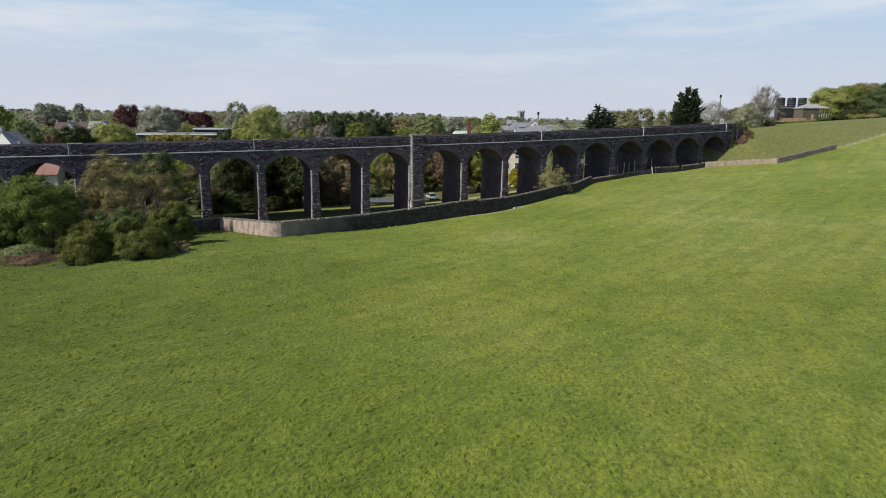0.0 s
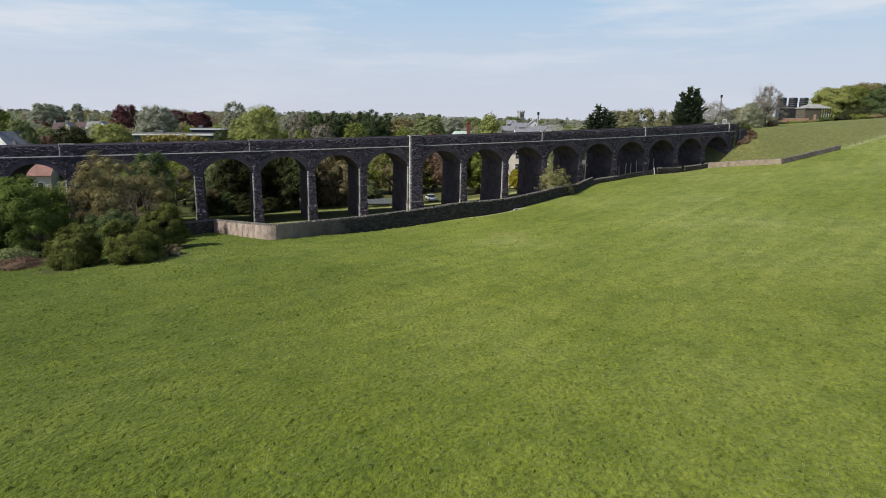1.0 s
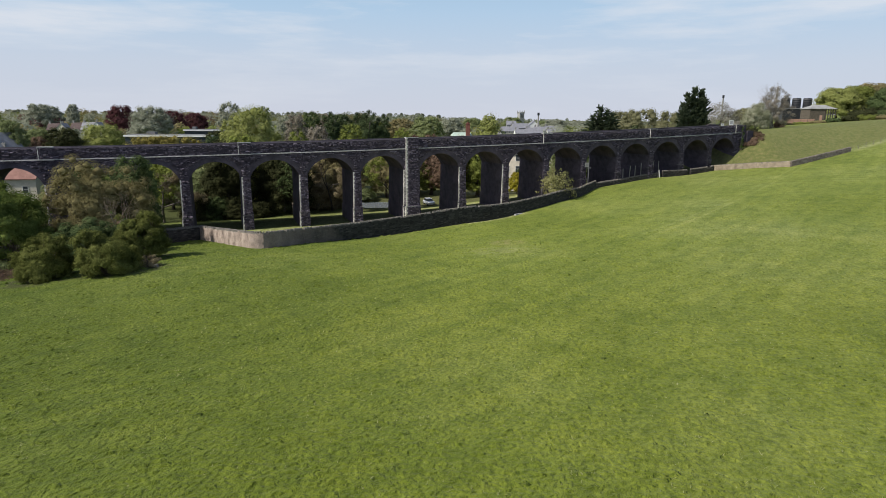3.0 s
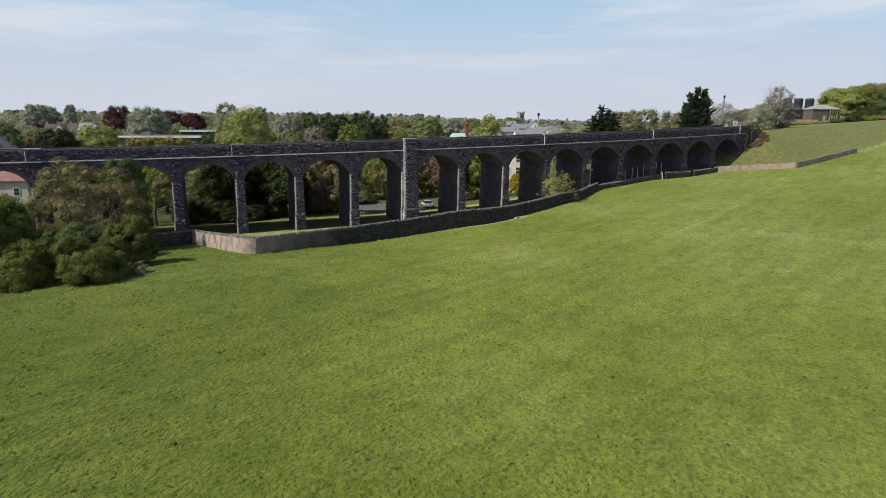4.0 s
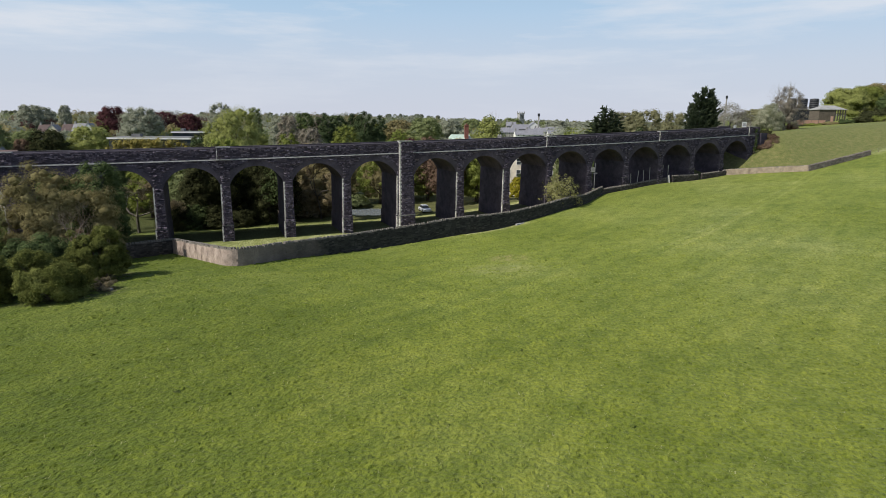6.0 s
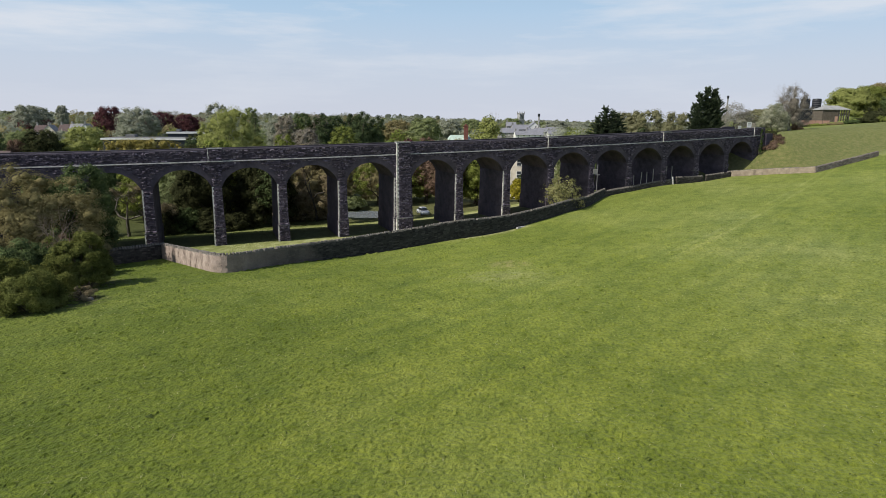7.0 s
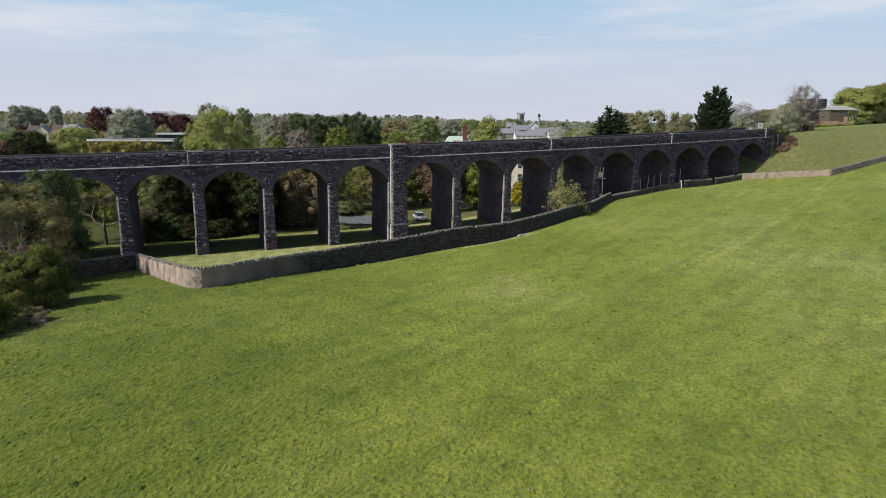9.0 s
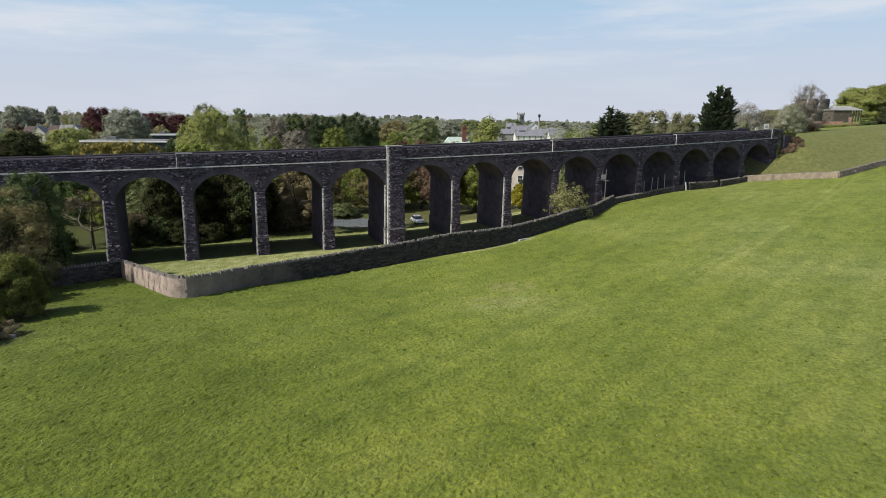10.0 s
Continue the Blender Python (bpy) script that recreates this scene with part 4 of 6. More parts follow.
def trunk_shape(rng, blobs, low, girth, limbs):
    sh = Shape()
    top = (rng.normal() * 0.3, rng.normal() * 0.3, low + 0.5)
    mid = (top[0] * 0.4 + rng.normal() * 0.1, top[1] * 0.4, low * 0.5)
    sh.tube((0, 0, -0.4), mid, girth * 1.25, girth * 0.85, 8)
    sh.tube(mid, top, girth * 0.85, girth * 0.7, 8)
    pick = rng.permutation(len(blobs))[:limbs]
    for k in pick:
        b = np.array(blobs[k][:3])
        a = np.array(top)
        elbow = a + (b - a) * 0.5 + rng.normal(size=3) * 0.3
        sh.tube(top, tuple(elbow), girth * 0.5, girth * 0.3, 6)
        sh.tube(tuple(elbow), tuple(b), girth * 0.3, girth * 0.08, 5)
        for _ in range(2):
            sh.tube(tuple(elbow), tuple(b + rng.normal(size=3) * blobs[k][3] * 0.3), girth * 0.18, 0.03, 4)
    return sh


def tree(name, x, y, high, wide, leaves, seed, label, n=2600, leaf=0.42, low=None, count=16, base=None, girth=None, category="tree", group="", size=(0.30, 0.46), fill=0.35, squash=1.0, bark=None, core=False):
    rng = np.random.default_rng(seed)
    z = gz(x, y) if base is None else base
    low = high * 0.22 if low is None else low
    blobs = round_blobs(rng, wide / 2, low, high * 0.94, count, size=size, dome=core)
    if squash != 1.0:
        blobs = [(b[0], b[1] * squash, b[2], b[3], b[4] * squash, b[5]) for b in blobs]
    root = thing(name, pose(x, y, z - 0.05), label, category, group)
    part("trunk", trunk_shape(rng, blobs, max(low + (high - low) * 0.18, 0.4), girth or high * 0.022, 7), bark or BARK, root, smooth=True)
    if core:
        n, leaf, fill = int(n * 3.0), leaf * 0.72, 0.05
    cloud = leaf_cloud(blobs, n, leaf, rng, fill=fill, loose=core)
    part("crown", crown_mesh("crown", cloud, blobs, rng, LEAF[leaves]) if core else leaf_mesh("crown", cloud, LEAF[leaves]), None, root)
    return root


def conifer(x, y, high, wide, seed, label, leaves="ever", n=9000, leaf=0.3, base=None, ragged=0.35, bare=0.0, full=2.2, lift=(0.25, 0.75), step=0.045, leaders=((0, 0, 1.0),)):
    """A broad dark conifer: flat sprays along rising limbs, with a ragged, pointed outline."""
    rng = np.random.default_rng(seed)
    z = gz(x, y) if base is None else base
    root = thing("conifer_tree", pose(x, y, z - 0.05), label, "tree")
    sh = Shape()
    sh.tube((0, 0, -0.4), (0, 0, high * 0.94), high * 0.024, 0.05, 8)
    limbs, core = [], []
    for lx, ly, tall in leaders:
        top, q = high * tall, bare + 0.02
        sh.tube((0, 0, 0), (lx, ly, top * 0.94), 0.16, 0.04, 6)
        while q < 0.97:
            reach = wide / 2 * max(1 - q ** full, 0.0) ** 0.75 * min(1.0, 0.72 + q) * tall + 0.35
            sx, sy = lx * min(1, q * 1.6), ly * min(1, q * 1.6)
            core.append((sx, sy, top * q, reach * 0.55, reach * 0.55, top * step * 1.3))
            turn = rng.uniform(0, 2 * math.pi)
            count = max(5, int(5 + reach * 1.1))
            for k in range(count):
                ang = turn + 2 * math.pi * k / count + rng.normal() * 0.22
                ln = reach * rng.uniform(1 - ragged, 1.10)
                rise = ln * rng.uniform(*lift)
                foot = np.array([sx, sy, min(top * q, top * 0.99 - rise)])
                limbs.append((foot, foot + np.array([math.cos(ang) * ln, math.sin(ang) * ln, rise])))
                sh.tube(tuple(foot), tuple(limbs[-1][1]), 0.06, 0.015, 4)
            q += step
        for k in range(4):
            limbs.append((np.array([lx, ly, top * 0.86]), np.array([lx + rng.normal() * 0.5, ly + rng.normal() * 0.5, top * rng.uniform(0.95, 1.0)])))
    part("trunk", sh, BARK, root)
    a = np.array([m[0] for m in limbs])
    d = np.array([m[1] for m in limbs]) - a
    ln = np.linalg.norm(d, axis=1)
    k = rng.choice(len(limbs), n, p=ln / ln.sum())
    f = rng.uniform(0.18, 1.0, n) ** 0.7
    way = d[k] / ln[k][:, None]
    side = np.cross(way, np.array([0, 0, 1.0]))
    side /= np.linalg.norm(side, axis=1)[:, None] + 1e-9
    off = rng.uniform(-1, 1, n) * (1.08 - f) * ln[k] * 0.34
    c = a[k] + d[k] * f[:, None] + side * off[:, None] + rng.normal(size=(n, 3)) * 0.10
    t = way + side * (np.sign(off) * rng.uniform(0.2, 0.9, n))[:, None] + rng.normal(size=(n, 3)) * 0.22 + np.array([0, 0, 0.12])
    t /= np.linalg.norm(t, axis=1)[:, None]
    w = np.cross(t, rng.normal(size=(n, 3)) * 0.5 + np.array([0, 0, 1.0]))
    w /= np.linalg.norm(w, axis=1)[:, None] + 1e-9
    size = leaf * rng.uniform(0.7, 1.5, n)[:, None]
    v = np.stack([c - t * size - w * size * 0.42, c - t * size * 0.6 + w * size * 0.42, c + t * size * 1.5, c], 1).reshape(-1, 3)
    part("crown", crown_mesh("crown", v, core, rng, LEAF[leaves]), None, root)
    return root


def bare_tree(x, y, high, wide, seed, label, mat=None, leaves=None, n=700, leaf=0.25, levels=5, base=None, name="bare_tree", girth=None):
    """A tree whose branches show, with a thin scatter of opening leaves."""
    rng = np.random.default_rng(seed)
    z = gz(x, y) if base is None else base
    root = thing(name, pose(x, y, z - 0.05), label, "tree")
    sh, tips = Shape(), []
    girth = girth or high * 0.022

    def grow(p, d, ln, r, level):
        for _ in range(2):
            q = p + d * ln / 2
            sh.tube(tuple(p), tuple(q), r, r * 0.82, 6 if level < 2 else 4 if level < 4 else 3)
            p, r = q, r * 0.82
            d = d + rng.normal(size=3) * 0.16
            d /= np.linalg.norm(d)
        if level >= levels:
            tips.append(p)
            return
        for _ in range(3 if level < 4 else 2 + int(rng.random() < 0.6)):
            e = d + rng.normal(size=3) * np.array([0.62, 0.62, 0.42]) + np.array([0, 0, 0.12])
            e[:2] *= wide / high * 1.35
            e /= np.linalg.norm(e)
            grow(p, e, ln * rng.uniform(0.62, 0.82), r * (0.76 if level < 3 else 0.62), level + 1)
    grow(np.array([0, 0, -0.3]), np.array([rng.normal() * 0.08, rng.normal() * 0.08, 1.0]), high * 0.27, girth, 0)
    p = np.array(sh.v)
    fz = (high - 0.5) / p[:, 2].max()
    fr = wide / 2 / np.percentile(np.hypot(p[:, 0], p[:, 1]), 97)
    fade = np.clip(p[:, 2] / (high * 0.25), 0, 1)[:, None]
    p = p * np.array([1, 1, fz]) * np.concatenate([1 + (fr - 1) * fade, 1 + (fr - 1) * fade, np.ones((len(p), 1))], 1)
    sh.v = p.tolist()
    part("branchwork", sh, mat or TWIG, root)
    if leaves:
        t = np.array(tips) * np.array([fr, fr, fz])
        k = rng.integers(0, len(t), n)
        blobs = [(*t[j], 0.6, 0.6, 0.5) for j in k[:300]]
        part("crown", leaf_mesh("crown", leaf_cloud(blobs, n, leaf, rng, fill=0.8), LEAF[leaves]), None, root)
    return root


def ragged_blobs(rng, radius, high, count, undercut=0.14):
    """Rounded clumps on arching sprays: a lumpy, gappy dome that overhangs its foot."""
    lobes = rng.normal(size=(7, 3))
    lobes /= np.linalg.norm(lobes, axis=1)[:, None]
    lobes[:, 2] = np.abs(lobes[:, 2])
    out = []
    for _ in range(count):
        d = rng.normal(size=3)
        d[2] = abs(d[2]) * 0.9
        d /= np.linalg.norm(d)
        bulge = 0.72 + 0.30 * float(np.max(np.clip(lobes @ d, 0, 1)) ** 6)
        f = bulge * (rng.uniform(0.45, 1.0) ** 0.5 if rng.random() < 0.88 else rng.uniform(1.0, 1.12))
        rim = math.hypot(d[0], d[1]) * f
        z = undercut * high * (0.25 + 0.9 * rim) * rng.uniform(0.75, 1.15) + (1 - undercut) * high * d[2] * f
        c = radius * rng.uniform(0.09, 0.21)
        out.append((d[0] * radius * f, d[1] * radius * f, z, c, c, c * rng.uniform(0.6, 0.95)))
    return out


def shrub(x, y, high, wide, leaves, seed, label, n=2600, leaf=0.22, count=14, base=None, name="bush", ragged=False, undercut=0.16):
    if not ragged:
        return tree(name, x, y, high, wide * 0.86, leaves, seed, label, n=n, leaf=leaf, low=high * -0.12, count=count, base=base, girth=0.07, category="bush", size=(0.26, 0.42))
    rng = np.random.default_rng(seed)
    root = thing(name, pose(x, y, gz(x, y) - 0.05), label, "bush")
    blobs = ragged_blobs(rng, wide / 2, high * 0.93, count * 4, undercut)
    sh = Shape()
    for b in blobs[:40]:
        sh.tube((b[0] * 0.12, b[1] * 0.12, -0.3), (b[0] * 0.55, b[1] * 0.55, b[2] * 0.6), 0.06, 0.04, 5)
        sh.tube((b[0] * 0.55, b[1] * 0.55, b[2] * 0.6), tuple(b[:3]), 0.04, 0.012, 4)
    part("stem", sh, BARK, root)
    part("crown", crown_mesh("crown", leaf_cloud(blobs, int(n * 2.2), leaf * 0.95, rng, fill=0.06), blobs, rng, LEAF[leaves]), None, root)
    return root


# the overgrown corner of the field
shrub(-66, 91, 13.0, 17, "willow", 1, "large fresh green willow bush in an overgrown corner", n=22000, leaf=0.20, count=44, ragged=True)
shrub(-55.8, 83, 12.5, 13.5, "willow", 2, "dense green bush in an overgrown corner", n=17000, leaf=0.18, count=36, ragged=True)
shrub(-65, 81, 9.6, 13, "willow", 3, "broad green willow bush behind brambles", n=17000, leaf=0.18, count=36, ragged=True)
shrub(-77, 86, 11.2, 17, "deep", 21, "large shady bush in an overgrown corner", n=15000, leaf=0.22, count=36, ragged=True)
shrub(-48.8, 92.0, 15.4, 14.6, "bronze", 22, "bronze-leaved bushy tree with fine twigs", n=26000, leaf=0.15, count=46, ragged=True, undercut=0.05, name="bushy_tree")
bare_tree(-42.2, 84.5, 10.4, 6, 4, "pale dead twiggy tree among bushes", levels=6)
tree("tree", -46.6, 98.5, 16.2, 8.2, "deep", 5, "ragged dark green tree against the viaduct", n=6000, leaf=0.24, low=0.3, count=90, size=(0.13, 0.26), core=True)
shrub(-45.2, 96.0, 4.6, 5.0, "deep", 23, "dark green shrub below the viaduct", n=6000, leaf=0.18, count=24, ragged=True)
shrub(-42.2, 69.4, 5.5, 6.8, "thicket", 6, "rounded olive green bush on the field edge", n=16000, leaf=0.12, count=36, ragged=True, undercut=0.11)
shrub(-35.8, 70.6, 5.6, 6.8, "thicket", 7, "spreading olive green bush on the field edge", n=18000, leaf=0.12, count=38, ragged=True, undercut=0.11)
shrub(-36.3, 79.3, 7.6, 6.4, "thicket", 8, "olive green bush throwing shade on the grass", n=18000, leaf=0.125, count=38, ragged=True, undercut=0.11)
shrub(-44, 82, 6.2, 9.0, "deep", 24, "dark green shrub in an overgrown corner", n=9000, leaf=0.17, count=26, ragged=True)
shrub(-41.6, 87, 5.6, 6.2, "deep", 9, "dark green shrub against the stone wall", n=8000, leaf=0.18, count=26, ragged=True)
shrub(-43.5, 88.5, 7.0, 6.0, "rust", 25, "rusty dead growth among green bushes", n=3000, leaf=0.14, count=18, ragged=True)
shrub(-32.8, 73.6, 1.5, 2.6, "sepia", 10, "dry pinkish brush at the bush's foot", n=2200, leaf=0.07, count=12, ragged=True)


def skyline(name, x, y, top, wide, leaves, seed, label, n=3000, leaf=0.42, **more):
    high = max(top - gz(x, y), 3.0)
    leaf = max(leaf, math.hypot(x, y) / 620)        # coarser leaf clumps on far trees
    more.setdefault("low", 0.3)
    more.setdefault("core", True)
    more.setdefault("count", 130)
    more.setdefault("size", (0.11, 0.23))
    return tree(name, x, y, high * 1.11, wide, leaves, seed, label, n=n, leaf=leaf, **more)


# trees seen through the arches
bare_tree(-53.2, 121.5, 11.0, 14, 401, "slender tree with dark bare limbs behind the arches", mat=PALEBARK, leaves="sepia", n=9000, leaf=0.12, levels=6, girth=0.3)
skyline("tree", -59.5, 140.0, 11.5, 9, "lime", 402, "yellow green tree behind the bare tree", n=4800, leaf=0.26)
skyline("tree", -53.0, 139.0, 5.0, 10, "spring", 403, "low green shrubbery behind the lawn", n=3400, leaf=0.26)
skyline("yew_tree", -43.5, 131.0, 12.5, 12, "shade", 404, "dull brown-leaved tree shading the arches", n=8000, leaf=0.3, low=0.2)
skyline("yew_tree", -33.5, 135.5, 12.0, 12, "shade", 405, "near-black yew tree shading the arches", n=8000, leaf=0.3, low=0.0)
skyline("tree", -31.0, 132.0, 9.5, 6.5, "deep", 407, "sprays of fresh leaves before dark yews", n=2600, leaf=0.24, low=3.5, core=False)
bare_tree(-23.6, 137.2, 15.5, 12, 408, "brown-twigged tree with a dark trunk", mat=DARKBARK, leaves="sepia", n=24000, leaf=0.16, levels=6, girth=0.3)
bare_tree(-11.3, 140.6, 13.5, 10, 409, "leaning tree by the pond with thin leaves", mat=DARKBARK, leaves="olive", n=7000, leaf=0.17, levels=6, girth=0.24)
skyline("tree", -27.0, 163.0, 10.0, 16, "brown", 410, "bronze tree across the pond", n=4200, leaf=0.34)
skyline("tree", -8.0, 172.0, 9.5, 14, "olive", 411, "olive tree across the pond", n=4200, leaf=0.34)
skyline("tree", -14.0, 164.0, 11.0, 10, "brown", 424, "bronze tree on the pond bank", n=4000, leaf=0.3)
skyline("bush", -19.5, 158.0, -0.2, 6, "spring", 412, "low green bush on the pond bank", n=2000, leaf=0.2, category="bush")
for k, (x, y, w, top) in enumerate([(-26.5, 140.0, 8, 3.2), (-22.5, 143.0, 7, 2.0), (-29.5, 143.5, 8, 4.5)]):
    skyline("bush", x, y, top, w, "sepia", 425 + k, "brown twiggy scrub on the pond bank", n=4200, leaf=0.16, low=-0.3, category="bush")
skyline("tree", 2.2, 156.0, 12.5, 9, "rust", 413, "copper-leaved tree over a parked car", n=4600, leaf=0.26, low=3.0)
skyline("tree", 4.5, 168.0, 13.5, 10, "brown", 414, "bronze tree behind the parked car", n=3600, leaf=0.3)
skyline("tree", 9.8, 157.0, 12.5, 8, "lime", 415, "fresh green tree filling an arch", n=5200, leaf=0.26, low=0.4)
skyline("tree", 9.5, 164.0, 12.0, 10, "spring", 416, "green tree behind the arches", n=4200, leaf=0.3)
skyline("bush", 18.8, 155.0, 4.6, 4.0, "gold", 417, "golden yellow shrub before a cream house", n=2600, leaf=0.18, category="bush")
skyline("bush", 19.8, 157.5, 5.6, 2.4, "ever", 418, "small dark shrub before a cream house", n=1200, leaf=0.18, category="bush")
skyline("tree", 29.0, 153.5, 11.0, 6, "spring", 419, "green tree behind the arches", n=2600, leaf=0.26, low=0.4)
skyline("tree", 40.0, 172.0, 12.0, 14, "deep", 420, "dark tree behind the viaduct", n=3600, leaf=0.36)
skyline("tree", 56.0, 182.0, 13.0, 15, "deep", 421, "dark tree behind the viaduct", n=3600, leaf=0.36)
skyline("tree", -80.0, 134.0, 3.6, 10, "spring", 422, "green garden tree behind the viaduct", n=3200, leaf=0.3)
skyline("tree", -100.0, 126.0, 9.0, 14, "deep", 423, "dark garden tree behind the viaduct", n=3200, leaf=0.34)

for k, (x, y, top, w, lv) in enumerate([(-70, 150, 9.5, 14, "deep"), (-58, 158, 10.5, 15, "spring"), (-47, 150, 11, 14, "deep"), (-38, 150, 11, 13, "brown"), (-50, 172, 11, 16, "spring"), (-34, 182, 10.5, 16, "brown"), (-6, 192, 9.5, 18, "deep"), (46, 178, 11.5, 15, "spring"), (-92, 158, 9, 16, "deep"), (-112, 150, 9, 16, "spring"), (66, 186, 12.5, 14, "deep")]):
    skyline("tree", x, y, top, w, lv, 460 + k, "leafy park tree in the shade behind the arches", n=5200, leaf=0.34, low=-0.3)
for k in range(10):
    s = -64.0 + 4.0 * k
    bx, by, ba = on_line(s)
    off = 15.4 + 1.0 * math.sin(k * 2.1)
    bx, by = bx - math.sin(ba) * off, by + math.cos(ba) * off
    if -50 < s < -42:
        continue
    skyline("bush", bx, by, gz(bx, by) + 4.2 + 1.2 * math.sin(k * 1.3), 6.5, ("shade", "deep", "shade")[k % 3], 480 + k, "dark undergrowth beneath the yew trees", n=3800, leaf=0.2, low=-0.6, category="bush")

# hawthorn in front of the viaduct, ivy and bracken at its end
tree("hawthorn_tree", 23.9, 131.0, 8.3, 8.6, "haw", 430, "sparse yellow green hawthorn growing behind the field wall", n=3000, leaf=0.17, low=0.8, count=36, size=(0.08, 0.17), girth=0.1, fill=0.6)
ex, ey, ea = on_line(station(13) + 1.5)


def ivy_end():
    rng = np.random.default_rng(77)
    root = thing("ivy", pose(ex, ey - 0.8, gz(ex, ey) - 0.1), "green ivy climbing the end of the viaduct", "ivy")
    blobs = [(rng.uniform(-0.2, 0.25), rng.uniform(-0.25, 0.1), rng.uniform(0.0, 1.0) * (top_at(91) - gz(ex, ey)), 0.26, 0.2, 0.6) for _ in range(18)]
    part("leaf_mat", leaf_mesh("leaf_mat", leaf_cloud(blobs, 380, 0.11, rng), LEAF["ivy"]), None, root, kind="stuff")
    sh = Shape()
    for b in blobs[:6]:
        sh.tube((b[0], 0.3, 0), (b[0] + 0.2, 0.2, b[2]), 0.04, 0.02, 5)
    part("stem", sh, BARK, root)


ivy_end()


def bracken(x0, y0, x1, y1, wide, high, n, leaves, seed):
    """A mat of dead fronds lying on the bank."""
    rng = np.random.default_rng(seed)
    f, g = rng.uniform(-0.1, 1.1, 26), rng.normal(size=26) * wide * 0.5
    dx, dy = x1 - x0, y1 - y0
    ln = math.hypot(dx, dy)
    px, py = x0 + dx * f - dy / ln * g, y0 + dy * f + dx / ln * g
    root = thing("bracken", pose(x0, y0, gz(x0, y0)), "dead rusty bracken on the bank by the viaduct", "bracken")
    blobs = [(x - x0, y - y0, gz(x, y) - gz(x0, y0) + high * 0.2, r, r, high * rng.uniform(0.4, 1.0)) for x, y, r in zip(px, py, rng.uniform(0.4, 1.2, 26))]
    part("frond_mat", leaf_mesh("frond_mat", leaf_cloud(blobs, n, 0.14, rng, fill=0.8), LEAF[leaves]), None, root, kind="stuff")


bracken(79.8, 164.9, 83.6, 166.8, 2.2, 0.75, 5200, "rust", 431)
bracken(80.2, 166.2, 83.0, 168.2, 1.2, 0.5, 1600, "brown", 432)
shrub(82.9, 170.6, 1.3, 3.6, "shade", 437, "dark scrub overhanging the abutment", n=1600, leaf=0.14, count=14, ragged=True)
shrub(103.6, 195.0, 2.2, 4.6, "rust", 438, "rusty brown brush on the bank", n=1800, leaf=0.15, count=14, ragged=True)
for k in range(9):
    f = k / 8
    shrub(125 + 32 * f, 228 - 20 * f, (0.4 if k < 3 else 1.5) + (0.15 if k < 3 else 0.4) * (k % 3), 6.4, ("shade", "olive", "brown", "deep")[k % 4], 900 + k, "rough brush along the crest of the bank", n=2200, leaf=0.2, count=16, ragged=True, name="brush")

# brambles along the field edge
for k, (x, y, w) in enumerate([(-50, 71.2, 6), (-55.5, 72.0, 6), (-61, 72.5, 7), (-67, 72, 7), (-47, 76.5, 5)]):
    shrub(x, y, 1.2, w, "rust" if k % 2 == 0 else "brown", 440 + k, "low brown bramble along the field edge", n=3000, leaf=0.12, count=20, name="bramble")
for k, (x, y, w) in enumerate([(-54, 75.5, 7), (-61, 76, 8), (-69, 76, 8)]):
    shrub(x, y, 1.9, w, "spring", 450 + k, "low green bramble bank", n=3600, leaf=0.15, count=20, name="bramble")
skyline("tree", -185.7, 255, 21.5, 18.0, "olive", 301, "large olive green tree by the houses", n=4200, leaf=0.45)
skyline("tree", -160.5, 235, 16.3, 11.1, "spring", 302, "green garden tree near the houses", n=3600, leaf=0.45)
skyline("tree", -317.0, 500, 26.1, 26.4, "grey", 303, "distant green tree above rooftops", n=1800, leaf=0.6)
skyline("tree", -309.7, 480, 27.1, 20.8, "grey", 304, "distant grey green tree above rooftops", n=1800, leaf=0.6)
skyline("tree", -195.7, 382, 24.3, 18.7, "copper", 305, "dark red copper beech above the rooftops", n=4200, leaf=0.5)
skyline("tree", -152.5, 330, 22.8, 23.0, "grey", 306, "silvery grey green tree beyond the parapet", n=4600, leaf=0.45)
skyline("tree", -173.2, 400, 21.4, 22.6, "copper", 307, "dark red copper beech in a row", n=3400, leaf=0.5)
skyline("tree", -166.0, 420, 20.6, 18.2, "copper", 308, "dark red copper beech in a row", n=2600, leaf=0.5)
skyline("tree", -141.0, 262, 14.0, 19.0, "fresh", 309, "bright lime green rounded tree", n=4600, leaf=0.36)
skyline("tree", -150.5, 250, 13.1, 15.6, "shade", 310, "dark evergreen clump beside the houses", n=3800, leaf=0.4)
skyline("tree", -163.9, 240, 10.0, 6.8, "ever", 311, "small dark evergreen by a white gable", n=1500, leaf=0.35)
skyline("tree", -157.2, 245, 9.4, 8.3, "rust", 312, "reddish garden tree by the houses", n=1500, leaf=0.35)
skyline("tree", -157.5, 215, 6.6, 8.1, "lime", 313, "low yellow green garden tree", n=1500, leaf=0.35)
skyline("tree", -66.1, 185, 14.1, 7.7, "shade", 314, "dark spreading yew by the white roofs", n=3200, leaf=0.32)
skyline("tree", -87.5, 262, 24.3, 12.9, "grey", 315, "tall pale green tree on the skyline", n=3600, leaf=0.42)
skyline("tree", -43.9, 150, 20.1, 14.2, "fresh", 316, "big fresh green chestnut behind the parapet", n=12000, leaf=0.25, count=80, size=(0.13, 0.25))
skyline("tree", -52.2, 160, 17.5, 7.5, "fresh", 317, "fresh green chestnut behind the parapet", n=5000, leaf=0.3)
